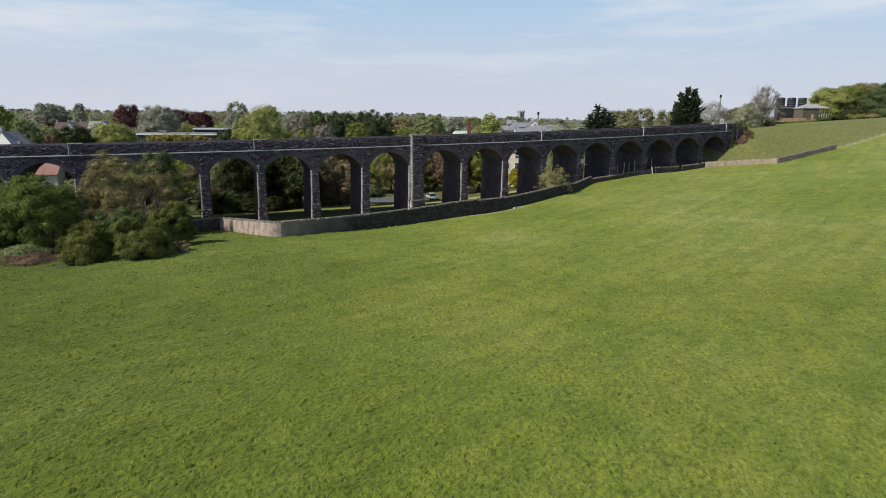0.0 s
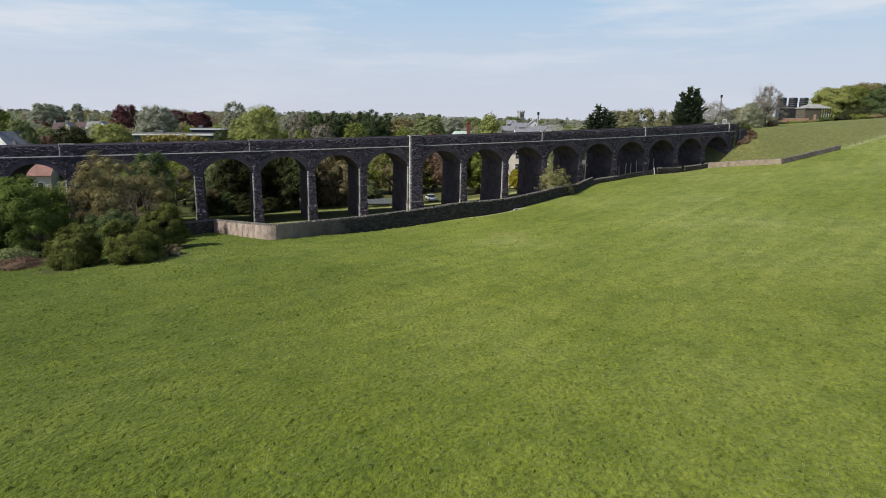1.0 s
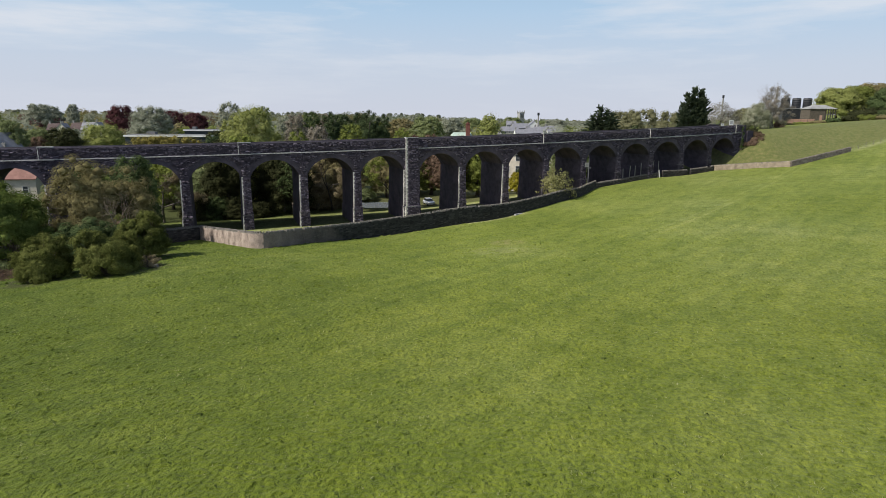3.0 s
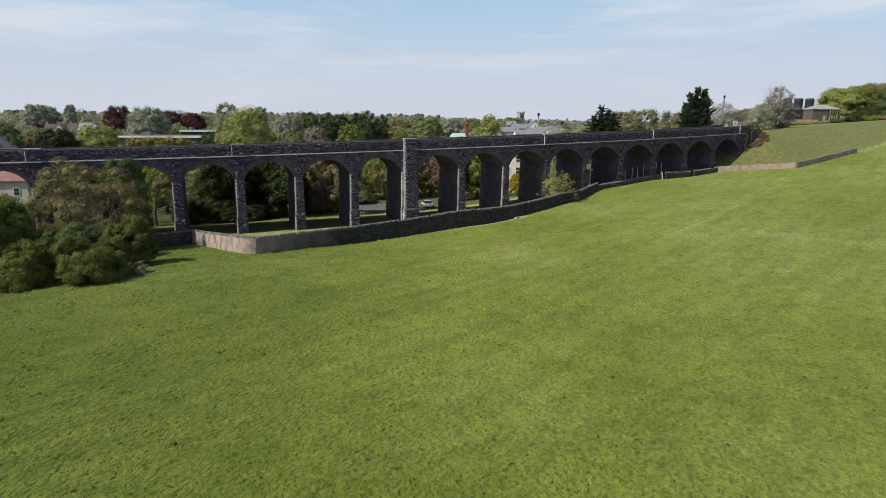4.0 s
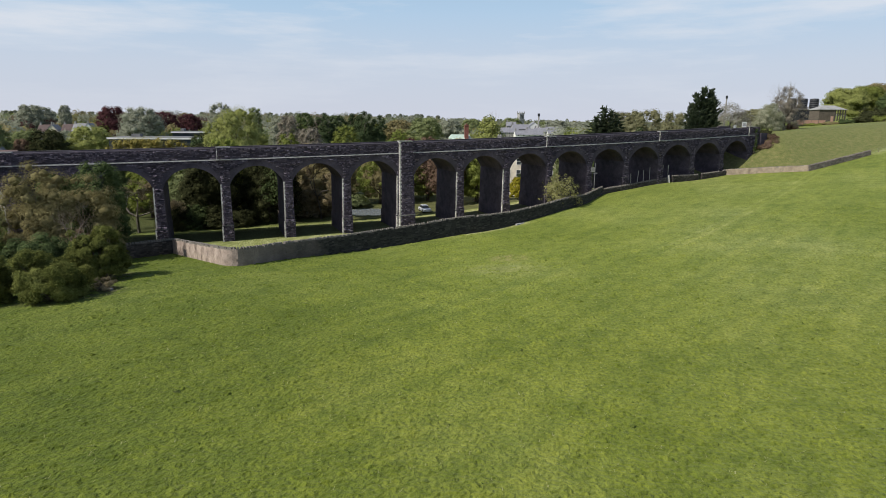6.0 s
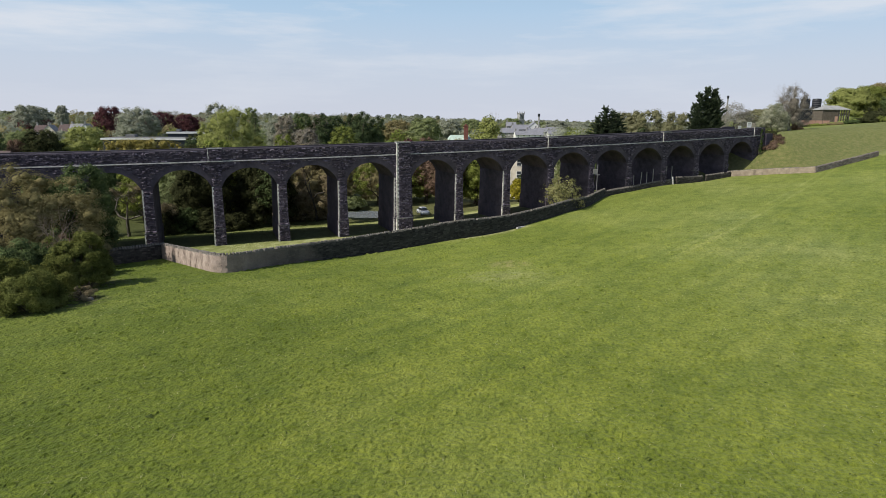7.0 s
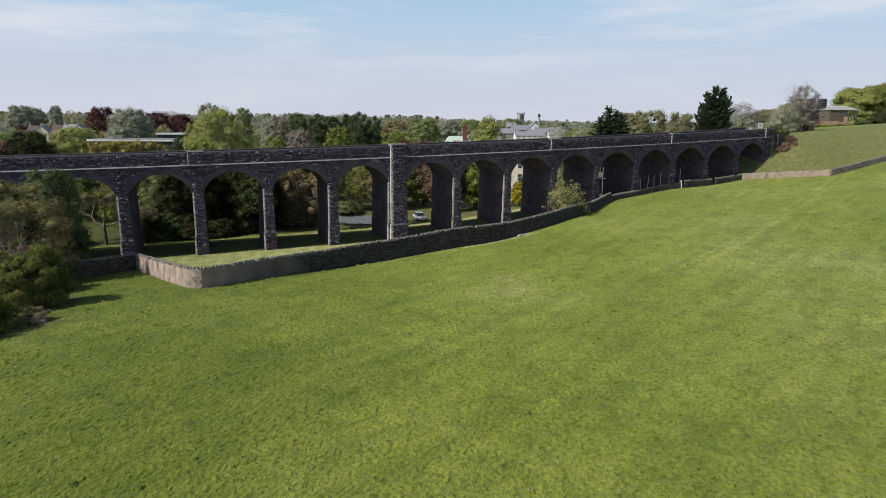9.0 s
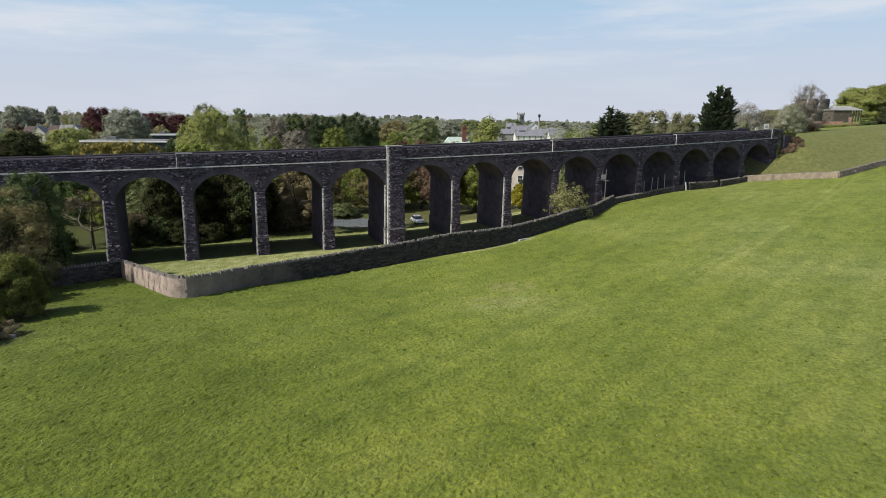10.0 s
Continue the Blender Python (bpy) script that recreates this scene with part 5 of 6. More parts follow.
skyline("tree", -64.4, 230, 22.4, 7.4, "spring", 318, "narrow green tree behind the chestnut", n=2400, leaf=0.4)
skyline("tree", -42.8, 138, 14.2, 10.4, "lime", 319, "low bright green shrubbery behind the parapet", n=3600, leaf=0.26)
skyline("tree", -58.7, 255, 19.7, 10.6, "taupe", 330, "dark tree in a dense park group", n=3600, leaf=0.42)
skyline("tree", -53.9, 262, 20.8, 9.9, "deep", 331, "dark tree in a dense park group", n=3600, leaf=0.42)
skyline("tree", -48.7, 269, 20.0, 9.1, "taupe", 332, "dark tree in a dense park group", n=3600, leaf=0.42)
skyline("tree", -43.2, 276, 19.8, 11.5, "ever", 333, "dark tree in a dense park group", n=3600, leaf=0.42)
skyline("tree", -35.8, 283, 19.4, 12.3, "shade", 334, "dark tree in a dense park group", n=3600, leaf=0.42)
skyline("tree", -29.5, 290, 16.2, 9.8, "olive", 335, "dark tree in a dense park group", n=3600, leaf=0.42)
skyline("tree", -74.0, 297, 18.7, 10.1, "grey", 336, "dark tree in a dense park group", n=3600, leaf=0.42)
for k, (x, y, top, w) in enumerate([(-28.6, 254, 21.2, 9.5), (-23.8, 256, 19.6, 8.0), (-33.2, 257, 20.4, 7.5), (-46.0, 262, 20.6, 9.5)]):
    skyline("pine_tree", x, y, top, w, "ever", 340 + 7 * k, "dark spreading pine among the park trees", n=4600, leaf=0.36, count=28, size=(0.15, 0.27), group="park pines")
skyline("tree", -283.5, 480, 27.2, 10.0, "grey", 342, "slender grey green tree behind the roofs", n=1500, leaf=0.5)
skyline("tree", -40.2, 205, 15.4, 10.8, "taupe", 343, "grey brown budding tree before dark pines", n=3000, leaf=0.3)
skyline("tree", -30.4, 215, 16.0, 10.1, "olive", 344, "ochre leaved tree before dark pines", n=2600, leaf=0.32)
skyline("tree", -40.6, 180, 14.3, 7.5, "olive", 345, "olive tree behind the parapet", n=2400, leaf=0.3)
skyline("tree", -193.6, 300, 11.1, 13.0, "spring", 346, "green garden tree below the houses", n=3000, leaf=0.4)
skyline("tree", -8.2, 360, 19.0, 21.1, "spring", 350, "green tree on the far side of the valley", n=3400, leaf=0.5)
skyline("tree", -27.3, 420, 17.6, 23.8, "brown", 351, "bronze green wood on the far slope", n=2600, leaf=0.55)
skyline("tree", 6.0, 400, 18.2, 18.9, "grey", 352, "grey green wood on the far slope", n=2600, leaf=0.55)
skyline("tree", -24.0, 520, 20.3, 14.7, "grey", 353, "far rounded tree on the slope", n=1500, leaf=0.6)
skyline("tree", 22.1, 460, 18.5, 17.4, "spring", 354, "far green tree on the slope", n=1800, leaf=0.6)
skyline("tree", -2.6, 170, 14.1, 7.1, "rust", 355, "copper red shrub behind the parapet", n=2000, leaf=0.28)
skyline("tree", -7.3, 175, 13.5, 6.6, "copper", 356, "dark red shrub behind the parapet", n=1600, leaf=0.28)
skyline("tree", 17.9, 235, 19.4, 14.0, "fresh", 357, "bright lime green tree by the red chimney", n=8000, leaf=0.3, core=False)
skyline("tree", 70.8, 620, 19.8, 23.4, "spring", 358, "far green tree near the church", n=1500, leaf=0.7)
skyline("tree", 102.5, 560, 17.7, 26.4, "grey", 359, "far grey wood beyond the town", n=2200, leaf=0.7)
skyline("tree", 130.8, 600, 16.2, 28.3, "grey", 360, "far grey wood beyond the town", n=2200, leaf=0.7)
skyline("tree", 103.2, 640, 16.5, 18.1, "spring", 361, "far green tree beyond the town", n=1200, leaf=0.7)
skyline("tree", 104.6, 330, 23.4, 24.9, "tan", 370, "yellow green tree behind the viaduct", n=4200, leaf=0.4)
skyline("tree", 102.2, 360, 22.6, 17.0, "tan", 371, "grey green tree behind the viaduct", n=4200, leaf=0.4)
skyline("tree", 109.8, 300, 22.0, 15.8, "tan", 372, "pale yellow green tree behind the viaduct", n=4200, leaf=0.4)
skyline("tree", 73.8, 240, 16.2, 5.0, "ever", 373, "small dark shrub behind the parapet", n=900, leaf=0.3)
skyline("tree", 83.4, 215, 18.0, 10.1, "grey", 374, "greyish scrub by the tall conifer", n=2200, leaf=0.3)
skyline("tree", 112.0, 230, 21.9, 13.0, "tan", 375, "pale budding tree near the viaduct end", n=4200, leaf=0.4)
skyline("tree", 171.0, 255, 22.0, 13.5, "shade", 378, "dark hedge tree on the hillside", n=4600, leaf=0.26, low=-1.5)
skyline("tree", 179.5, 250, 20.6, 14.2, "deep", 379, "dark hedge tree on the hillside", n=4600, leaf=0.26, low=-1.5)
skyline("tree", 208.0, 330, 34.6, 21.8, "fresh", 380, "fresh green tree in the hilltop wood", n=8500, leaf=0.34, count=120, size=(0.15, 0.28))
skyline("tree", 220.0, 335, 35.6, 19.6, "olive", 381, "olive green tree in the hilltop wood", n=8500, leaf=0.34, count=120, size=(0.15, 0.28))
skyline("tree", 239.7, 350, 38.2, 20.5, "brown", 382, "bronze tree in the hilltop wood", n=8500, leaf=0.34, count=120, size=(0.15, 0.28))
skyline("tree", 221.1, 310, 33.2, 18.1, "deep", 383, "dark green tree in the hilltop wood", n=8500, leaf=0.34, count=120, size=(0.15, 0.28))
skyline("tree", 236.7, 320, 38.0, 21.1, "ever", 384, "dark pine in the hilltop wood", n=8500, leaf=0.34, count=120, size=(0.15, 0.28))
skyline("tree", 246.3, 320, 39.3, 22.6, "ever", 385, "dark pine in the hilltop wood", n=8500, leaf=0.34, count=120, size=(0.15, 0.28))
skyline("tree", 261.4, 320, 37.5, 26.3, "deep", 386, "dark tree in the hilltop wood", n=4200, leaf=0.42, count=120, size=(0.15, 0.28))
skyline("tree", 282.6, 320, 37.1, 30.2, "spring", 387, "green tree in the hilltop wood", n=4200, leaf=0.42)
conifer(58.6, 231, 22.8 - gz(58.6, 231), 17.0, 390, "broad dark conifer behind the viaduct", leaves="cypress", n=24000, leaf=0.36, ragged=0.35, full=1.3, lift=(0.0, 0.45), bare=0.25, leaders=((-0.6, 0, 1.0), (4.2, 1.0, 0.90), (-3.6, -1.0, 0.87), (1.6, -1.5, 0.96)))
conifer(75.2, 190.7, 27.3 - gz(75.2, 190.7), 6.4, 391, "tall ragged dark conifer at the viaduct end", leaves="cypress", n=17000, leaf=0.34, ragged=0.6, full=1.9, lift=(0.4, 1.1), bare=0.35, leaders=((0.2, 0, 1.0), (2.4, 0.6, 0.975), (-2.0, -0.6, 0.92), (-2.7, 0.8, 0.80), (3.3, -0.6, 0.85)))
tree("tree", 87.9, 200, 24.8 - gz(87.9, 200), 16, "twiggy", 392, "grey budding tree by the tall conifer", n=19000, leaf=0.16, low=0.2, count=46, size=(0.14, 0.24), fill=0.6)
tree("tree", 101.4, 194, 14.0, 10.6, "taupe", 393, "tall grey brown budding tree on the bank", n=24000, leaf=0.105, low=0.2, count=60, size=(0.10, 0.20), fill=0.9)
bare_tree(100.3, 193, 14.6, 9.5, 396, "grey twiggy tree rising over blossom", mat=PALEBARK, levels=6)
tree("blossom_tree", 93.8, 189, 8.8, 8.2, "white", 394, "white blossoming tree on the bank", n=18000, leaf=0.145, low=-0.6, count=46, size=(0.16, 0.28), fill=0.5)

# far woods on the slopes round the town


def far_wood(name, seed, leaves, count, near, far, spread, label, n, leaf, high=(9, 16), start=None):
    rng = np.random.default_rng(seed)
    a = rng.uniform(-spread if start is None else start, spread, count)
    d = rng.uniform(near ** 0.5, far ** 0.5, count) ** 2
    x, y = np.sin(a) * d, np.cos(a) * d
    s, v = along(x, y)
    keep = (v > 60) & ((x - 0.43 * y < -10) | (y > 800)) & ~((x > 0.085 * y) & (x < 0.175 * y) & (y < 505))
    x, y, d = x[keep], y[keep], d[keep]
    z = ground_z(x, y)
    h = rng.uniform(*high, len(x))
    r = h * rng.uniform(0.35, 0.6, len(x))
    blobs = np.stack([x, y, z + h * 0.5, r * 0.88, r * 0.88, h * 0.46], -1)
    ob = new(name, leaf_mesh(name, leaf_cloud(blobs, n, leaf, rng, fill=0.1, loose=True), LEAF[leaves], 3))
    tagged(ob, label, "wood", kind="stuff")


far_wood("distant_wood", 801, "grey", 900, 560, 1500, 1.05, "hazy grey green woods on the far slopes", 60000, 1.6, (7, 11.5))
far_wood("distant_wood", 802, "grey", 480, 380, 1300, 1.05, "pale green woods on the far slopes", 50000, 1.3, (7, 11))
far_wood("distant_wood", 803, "spring", 160, 330, 900, 1.05, "green trees among the houses", 18000, 1.0, (7, 11))
far_wood("distant_wood", 804, "brown", 520, 380, 1200, 1.05, "bronze budding woods on the far slopes", 34000, 1.3, (7, 12))
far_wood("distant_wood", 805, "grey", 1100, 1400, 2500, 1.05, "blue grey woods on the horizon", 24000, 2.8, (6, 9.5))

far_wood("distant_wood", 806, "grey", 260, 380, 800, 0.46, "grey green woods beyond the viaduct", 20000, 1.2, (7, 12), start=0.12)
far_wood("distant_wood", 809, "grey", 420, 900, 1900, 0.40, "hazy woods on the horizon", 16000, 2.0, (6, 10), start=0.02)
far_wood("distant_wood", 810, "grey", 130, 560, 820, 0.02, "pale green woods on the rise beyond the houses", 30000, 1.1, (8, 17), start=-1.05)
far_wood("distant_wood", 811, "brown", 80, 560, 800, 0.02, "bronze woods on the rise beyond the houses", 17000, 1.1, (8, 16), start=-1.05)
far_wood("distant_wood", 812, "copper", 30, 560, 760, -0.2, "dark red beeches on the rise beyond the houses", 6000, 1.1, (10, 15), start=-0.8)
far_wood("distant_wood", 808, "olive", 360, 330, 1000, 1.05, "olive woods on the far slopes", 34000, 1.1, (7, 12))
far_wood("distant_wood", 807, "olive", 160, 300, 600, 0.44, "olive woods beyond the viaduct", 16000, 1.0, (7, 11), start=0.20)
bare_tree(20.3, 238, 24.5, 5, 345, "thin dead branches above a lime tree", levels=4, girth=0.2)

# ---- buildings ----
CREAM = surface("cream rendered wall", [(0.3, (0.52, 0.47, 0.38)), (0.7, (0.68, 0.63, 0.53))], scale=0.5, fine=5.0, bump=0.2, spread=0.12, stain=((0.36, 0.32, 0.26), 0.4, 0.58, 0.5))
WHITE = surface("white painted wall", [(0.3, (0.66, 0.66, 0.64)), (0.7, (0.80, 0.80, 0.78))], scale=0.4, fine=4.0, bump=0.1, spread=0.08, stain=((0.5, 0.5, 0.48), 0.3, 0.6, 0.5))
SLATE = surface("grey slate roof", [(0.3, (0.15, 0.15, 0.17)), (0.7, (0.28, 0.28, 0.31))], scale=0.7, fine=6.0, bump=0.3, spread=0.2, rough=0.6)
REDTILE = surface("faded red tile roof", [(0.3, (0.20, 0.105, 0.085)), (0.7, (0.31, 0.17, 0.14))], scale=0.7, fine=6.0, bump=0.3, spread=0.2)
TILE = surface("brown red tile roof", [(0.3, (0.070, 0.050, 0.048)), (0.7, (0.130, 0.092, 0.088))], scale=0.7, fine=6.0, bump=0.3, spread=0.2)
GREENROOF = surface("pale green copper roof", [(0.3, (0.32, 0.42, 0.36)), (0.7, (0.48, 0.57, 0.50))], scale=0.6, fine=5.0, bump=0.1, spread=0.12)
BRICK = surface("red chimney brick", [(0.3, (0.14, 0.05, 0.038)), (0.7, (0.25, 0.10, 0.075))], scale=1.5, fine=8.0, bump=0.3, spread=0.25)
STONEGREY = surface("grey church stone", [(0.3, (0.22, 0.21, 0.20)), (0.7, (0.36, 0.35, 0.33))], scale=0.4, fine=3.0, bump=0.3, spread=0.2)
PANE = surface("dark window glass", [(0.3, (0.03, 0.035, 0.04)), (0.7, (0.06, 0.07, 0.08))], scale=0.3, fine=2.0, bump=0.0, rough=0.08, spread=0.1)
BLACK = surface("black tank steel", [(0.3, (0.012, 0.013, 0.016)), (0.7, (0.03, 0.032, 0.038))], scale=0.5, fine=4.0, bump=0.05, rough=0.4, spread=0.2)
TIMBER = surface("weathered grey timber", [(0.3, (0.10, 0.085, 0.07)), (0.7, (0.22, 0.19, 0.16))], scale=1.5, fine=12.0, bump=0.3, spread=0.25)
TARMAC = surface("grey felt roof", [(0.3, (0.12, 0.12, 0.125)), (0.7, (0.21, 0.21, 0.215))], scale=0.3, fine=3.0, bump=0.1, spread=0.15)


def window_part(parent, x, y, z, w, h, face):
    """A sash window set in a wall that looks towards -y (face -1) or the gable ends."""
    sh = Shape()
    t = 0.09
    for x0, x1, z0, z1 in ((-w / 2 - t, -w / 2, -h / 2, h / 2), (w / 2, w / 2 + t, -h / 2, h / 2), (-w / 2 - t, w / 2 + t, h / 2, h / 2 + t), (-w / 2 - t, w / 2 + t, -h / 2 - t, -h / 2), (-w / 2, w / 2, -0.03, 0.03)):
        sh.box(x + x0, x + x1, y - 0.08, y + 0.06, z + z0, z + z1)
    win = part("window", sh, WHITE, parent)
    g = Shape()
    g.box(x - w / 2, x + w / 2, y - 0.02, y + 0.03, z - h / 2, z + h / 2)
    part("pane", g, PANE, win)
    return win


def house(x, y, yaw, w, d, eaves, ridge, wall, roof, label, chimneys=1, storeys=2, cols=3, gable=False, base=None, door=False):
    z = gz(x, y) if base is None else base
    root = thing("house", pose(x, y, z, 0, 0, yaw), label, "house")
    sh = Shape()
    sh.box(-w / 2, w / 2, -d / 2, d / 2, -1.5, eaves)
    ends = []
    for sx in (-1, 1):
        a = sx * w / 2
        b = a - sx * 0.3
        sh.add([(a, -d / 2, eaves), (a, d / 2, eaves), (a, 0, ridge - 0.08), (b, -d / 2, eaves), (b, d / 2, eaves), (b, 0, ridge - 0.08)], [(0, 1, 2), (5, 4, 3), (0, 2, 5, 3), (1, 4, 5, 2)])
    part("wall", sh, wall, root)
    sh = Shape()
    o, t = 0.45, 0.2
    slope = (ridge - eaves) / (d / 2)
    for sy in (-1, 1):
        lo_y, lo_z = sy * (d / 2 + o), eaves - slope * o
        q = [(-w / 2 - 0.3, 0.0, ridge), (w / 2 + 0.3, 0.0, ridge), (w / 2 + 0.3, lo_y, lo_z), (-w / 2 - 0.3, lo_y, lo_z)]
        sh.hull(q, [(a, b, c + t) for a, b, c in q])
    roof_ob = part("roof", sh, roof, root)
    for k in range(chimneys):
        cx = (-w / 2 + 0.8) if k == 0 else (w / 2 - 0.8)
        sh = Shape()
        sh.box(cx - 0.55, cx + 0.55, -0.4, 0.4, ridge - 1.2, ridge + 1.3)
        sh.box(cx - 0.63, cx + 0.63, -0.48, 0.48, ridge + 1.3, ridge + 1.5)
        for px_ in (-0.3, 0.3):
            sh.lathe(cx + px_, 0, [(0.14, ridge + 1.5), (0.11, ridge + 1.95)], 8)
        part("chimney", sh, STONEGREY, roof_ob)
    for fl in range(storeys):
        for c in range(cols):
            if gable:
                continue
            window_part(root, -w / 2 + w * (c + 0.5) / cols, -d / 2 - 0.02, eaves * (fl + 0.55) / storeys, 1.1, min(1.6, eaves / storeys * 0.55), -1)
    return root


# terrace and houses on the left
for x, y, yaw, w, d, e, r, wm, rm, ch, label in (
        (-272, 440, 6, 10, 8, 6.0, 10.2, STONEGREY, TILE, 2, "grey house with a brown tiled roof among trees"),
        (-262, 432, 96, 8, 8, 6.2, 10.4, CREAM, SLATE, 1, "pale gabled house with a slate roof among trees"),
        (-254, 437, 4, 9, 8, 6.6, 10.8, STONEGREY, TILE, 2, "grey terraced house with a brown tiled roof"),
        (-245, 434, 3, 9, 8, 6.6, 11.2, STONEGREY, SLATE, 1, "grey terraced house with a slate roof"),
        (-237, 431, 95, 7.5, 8, 7.0, 11.4, WHITE, SLATE, 1, "white gabled terraced house with a slate roof"),
        (-229, 436, 2, 9, 8, 6.6, 10.6, STONEGREY, TILE, 2, "grey terraced house with a tiled roof"),
        (-221, 433, 96, 7, 8, 7.0, 11.0, STONEGREY, SLATE, 1, "grey gabled terraced house with a slate roof"),
        (-212, 440, 4, 8, 8, 6.8, 10.8, WHITE, SLATE, 1, "white terraced house with a slate roof")):
    house(x, y, yaw, w, d, e, r, wm, rm, label, ch, 2, 3)
house(-161.0, 229, 78, 10, 9, 7.6, 12.4, WHITE, SLATE, "white gabled house with a dark roof", 1, 2, 2)
house(-152, 226, 0, 12, 7, 4.6, 7.6, BRICK, TILE, "low red brick house by garden trees", 1, 2, 3)
house(-102.5, 150, 12, 14, 7, 6.0, 8.5, CREAM, REDTILE, "bungalow with a red tiled roof behind the viaduct", 1, 1, 3)


def flat_building(x, y, yaw, w, d, h, label, base=None, wall=None, trim=None, glazed=True):
    """A long flat-roofed block with a white fascia over a band of windows."""
    z = gz(x, y) if base is None else base
    root = thing("flat_roofed_building", pose(x, y, z, 0, 0, yaw), label, "building")
    sh = Shape()
    sh.box(-w / 2, w / 2, -d / 2, d / 2, -1.5, h - 0.5)
    part("wall", sh, wall or CREAM, root)
    sh = Shape()
    sh.box(-w / 2 - 0.4, w / 2 + 0.4, -d / 2 - 0.4, d / 2 + 0.4, h - 0.5, h)
    part("fascia", sh, trim or WHITE, root)
    sh = Shape()
    sh.box(-w / 2 - 0.2, w / 2 + 0.2, -d / 2 - 0.2, d / 2 + 0.2, h, h + 0.12)
    sh.box(-w * 0.32, -w * 0.22, -1, 1.5, h + 0.1, h + 1.0)
    part("roof", sh, TARMAC, root)
    n = int(w / 2.4) if glazed else 0
    for k in range(n):
        window_part(root, -w / 2 + w * (k + 0.5) / n, -d / 2 - 0.02, h - 2.1, 1.8, 1.4, -1)
    return root


flat_building(-89.5, 212, 4, 27, 12, 11.4 - gz(-89.5, 212), "long flat-roofed building with a white fascia", wall=PANE, glazed=False)
flat_building(-88, 234, 8, 12, 7, 12.8 - gz(-88, 234), "pale flat-roofed building on higher ground", wall=PANE, glazed=False)


def hedge(x0, y0, x1, y1, top, deep, leaves, seed, label, n, leaf, uneven=0.6):
    """A row of shrubs grown into one another, with an uneven top."""
    rng = np.random.default_rng(seed)
    cx, cy = (x0 + x1) / 2, (y0 + y1) / 2
    z = gz(cx, cy)
    root = thing("hedge", pose(cx, cy, z - 0.1), label, "hedge")
    long = math.hypot(x1 - x0, y1 - y0)
    blobs = []
    for k in range(int(long / 0.7)):
        t = rng.random() - 0.5
        h = top - z - rng.random() ** 2 * uneven * 2
        for q in (0.4, 1.2, 2.2, 3.6, 5.5, 8.0, 11.0):
            r = deep * rng.uniform(0.2, 0.4)
            if q < h:
                blobs.append((t * (x1 - x0) + rng.normal() * deep * 0.2, t * (y1 - y0) + rng.normal() * deep * 0.2, h - q - 0.3, r, r, r))
    sh = Shape()
    for b in blobs[::6]:
        sh.tube((b[0], b[1], -0.4), (b[0] * 0.99, b[1], b[2]), 0.08, 0.03, 5)
    part("stem", sh, BARK, root)
    part("crown", crown_mesh("crown", leaf_cloud(blobs, n, leaf, rng, fill=0.05), blobs, rng, LEAF[leaves]), None, root)


hedge(-86, 172, -68, 178, 12.2, 3.6, "ochre", 361, "tall yellow ochre hedge before a flat roof", 14000, 0.22)
hedge(-64, 176, -57, 178, 12.4, 3.5, "ever", 362, "dark clipped evergreens behind the parapet", 6000, 0.22)
hedge(169, 262, 214, 256, gz(190, 259) + 3.8, 3.0, "shade", 363, "dark overgrown hedge along the hillside", 14000, 0.26, 1.2)


def chimney_house():
    z = gz(7, 207)
    root = thing("house", pose(6.6, 207, z, 0, 0, 6), "house with a pale green roof and a tall red brick chimney", "house")
    top = 13.0 - z
    sh = Shape()
    sh.box(-3.6, 3.6, -4, 4, -1.5, top - 2.2)
    part("wall", sh, CREAM, root)
    sh = Shape()
    sh.hull([(-4.0, -4.4, top - 2.4), (4.0, -4.4, top - 2.4), (4.0, 4.4, top - 2.4), (-4.0, 4.4, top - 2.4)], [(-2.6, -0.3, top), (3.0, -0.3, top), (3.0, 0.3, top), (-2.6, 0.3, top)])
    part("roof", sh, GREENROOF, root)
    sh = Shape()
    sh.box(1.3, 2.5, -2.6, -1.6, top - 3.0, top + 2.6)
    sh.box(1.2, 2.6, -2.7, -1.5, top + 2.6, top + 2.9)
    sh.lathe(1.9, -2.1, [(0.3, top + 2.9), (0.25, top + 3.4)], 8)
    part("chimney", sh, BRICK, root)
    for k in (-2, 0, 2):
        window_part(root, k, -4.02, top - 4.2, 1.0, 1.5, -1)


chimney_house()
house(24.5, 182, -16, 17, 10, 9.2, 13.0, CREAM, SLATE, "large cream stone house with sash windows", 2, 3, 6, base=-1.2)

# the town
for k, (x, y, yaw, w, d, e, r, wm, rm) in enumerate([(55, 510, 5, 16, 10, 6, 9.5, STONEGREY, SLATE), (66, 522, 8, 14, 10, 8.5, 12.0, STONEGREY, SLATE), (78, 528, 92, 10, 9, 10.5, 14, WHITE, SLATE), (86, 515, 3, 18, 10, 6.5, 9.5, WHITE, SLATE), (70, 500, 4, 22, 9, 4.5, 7.5, WHITE, SLATE), (97, 540, 10, 14, 9, 7, 10, CREAM, SLATE), (60, 535, 0, 8, 8, 11, 14, STONEGREY, SLATE), (74, 508, 12, 10, 8, 5.5, 8.5, CREAM, SLATE), (92, 505, 5, 12, 8, 5, 8, WHITE, SLATE)]):
    house(x, y, yaw, w, d, e, r, wm, rm, "pale town building with a grey slate roof", 1, 3, 5)


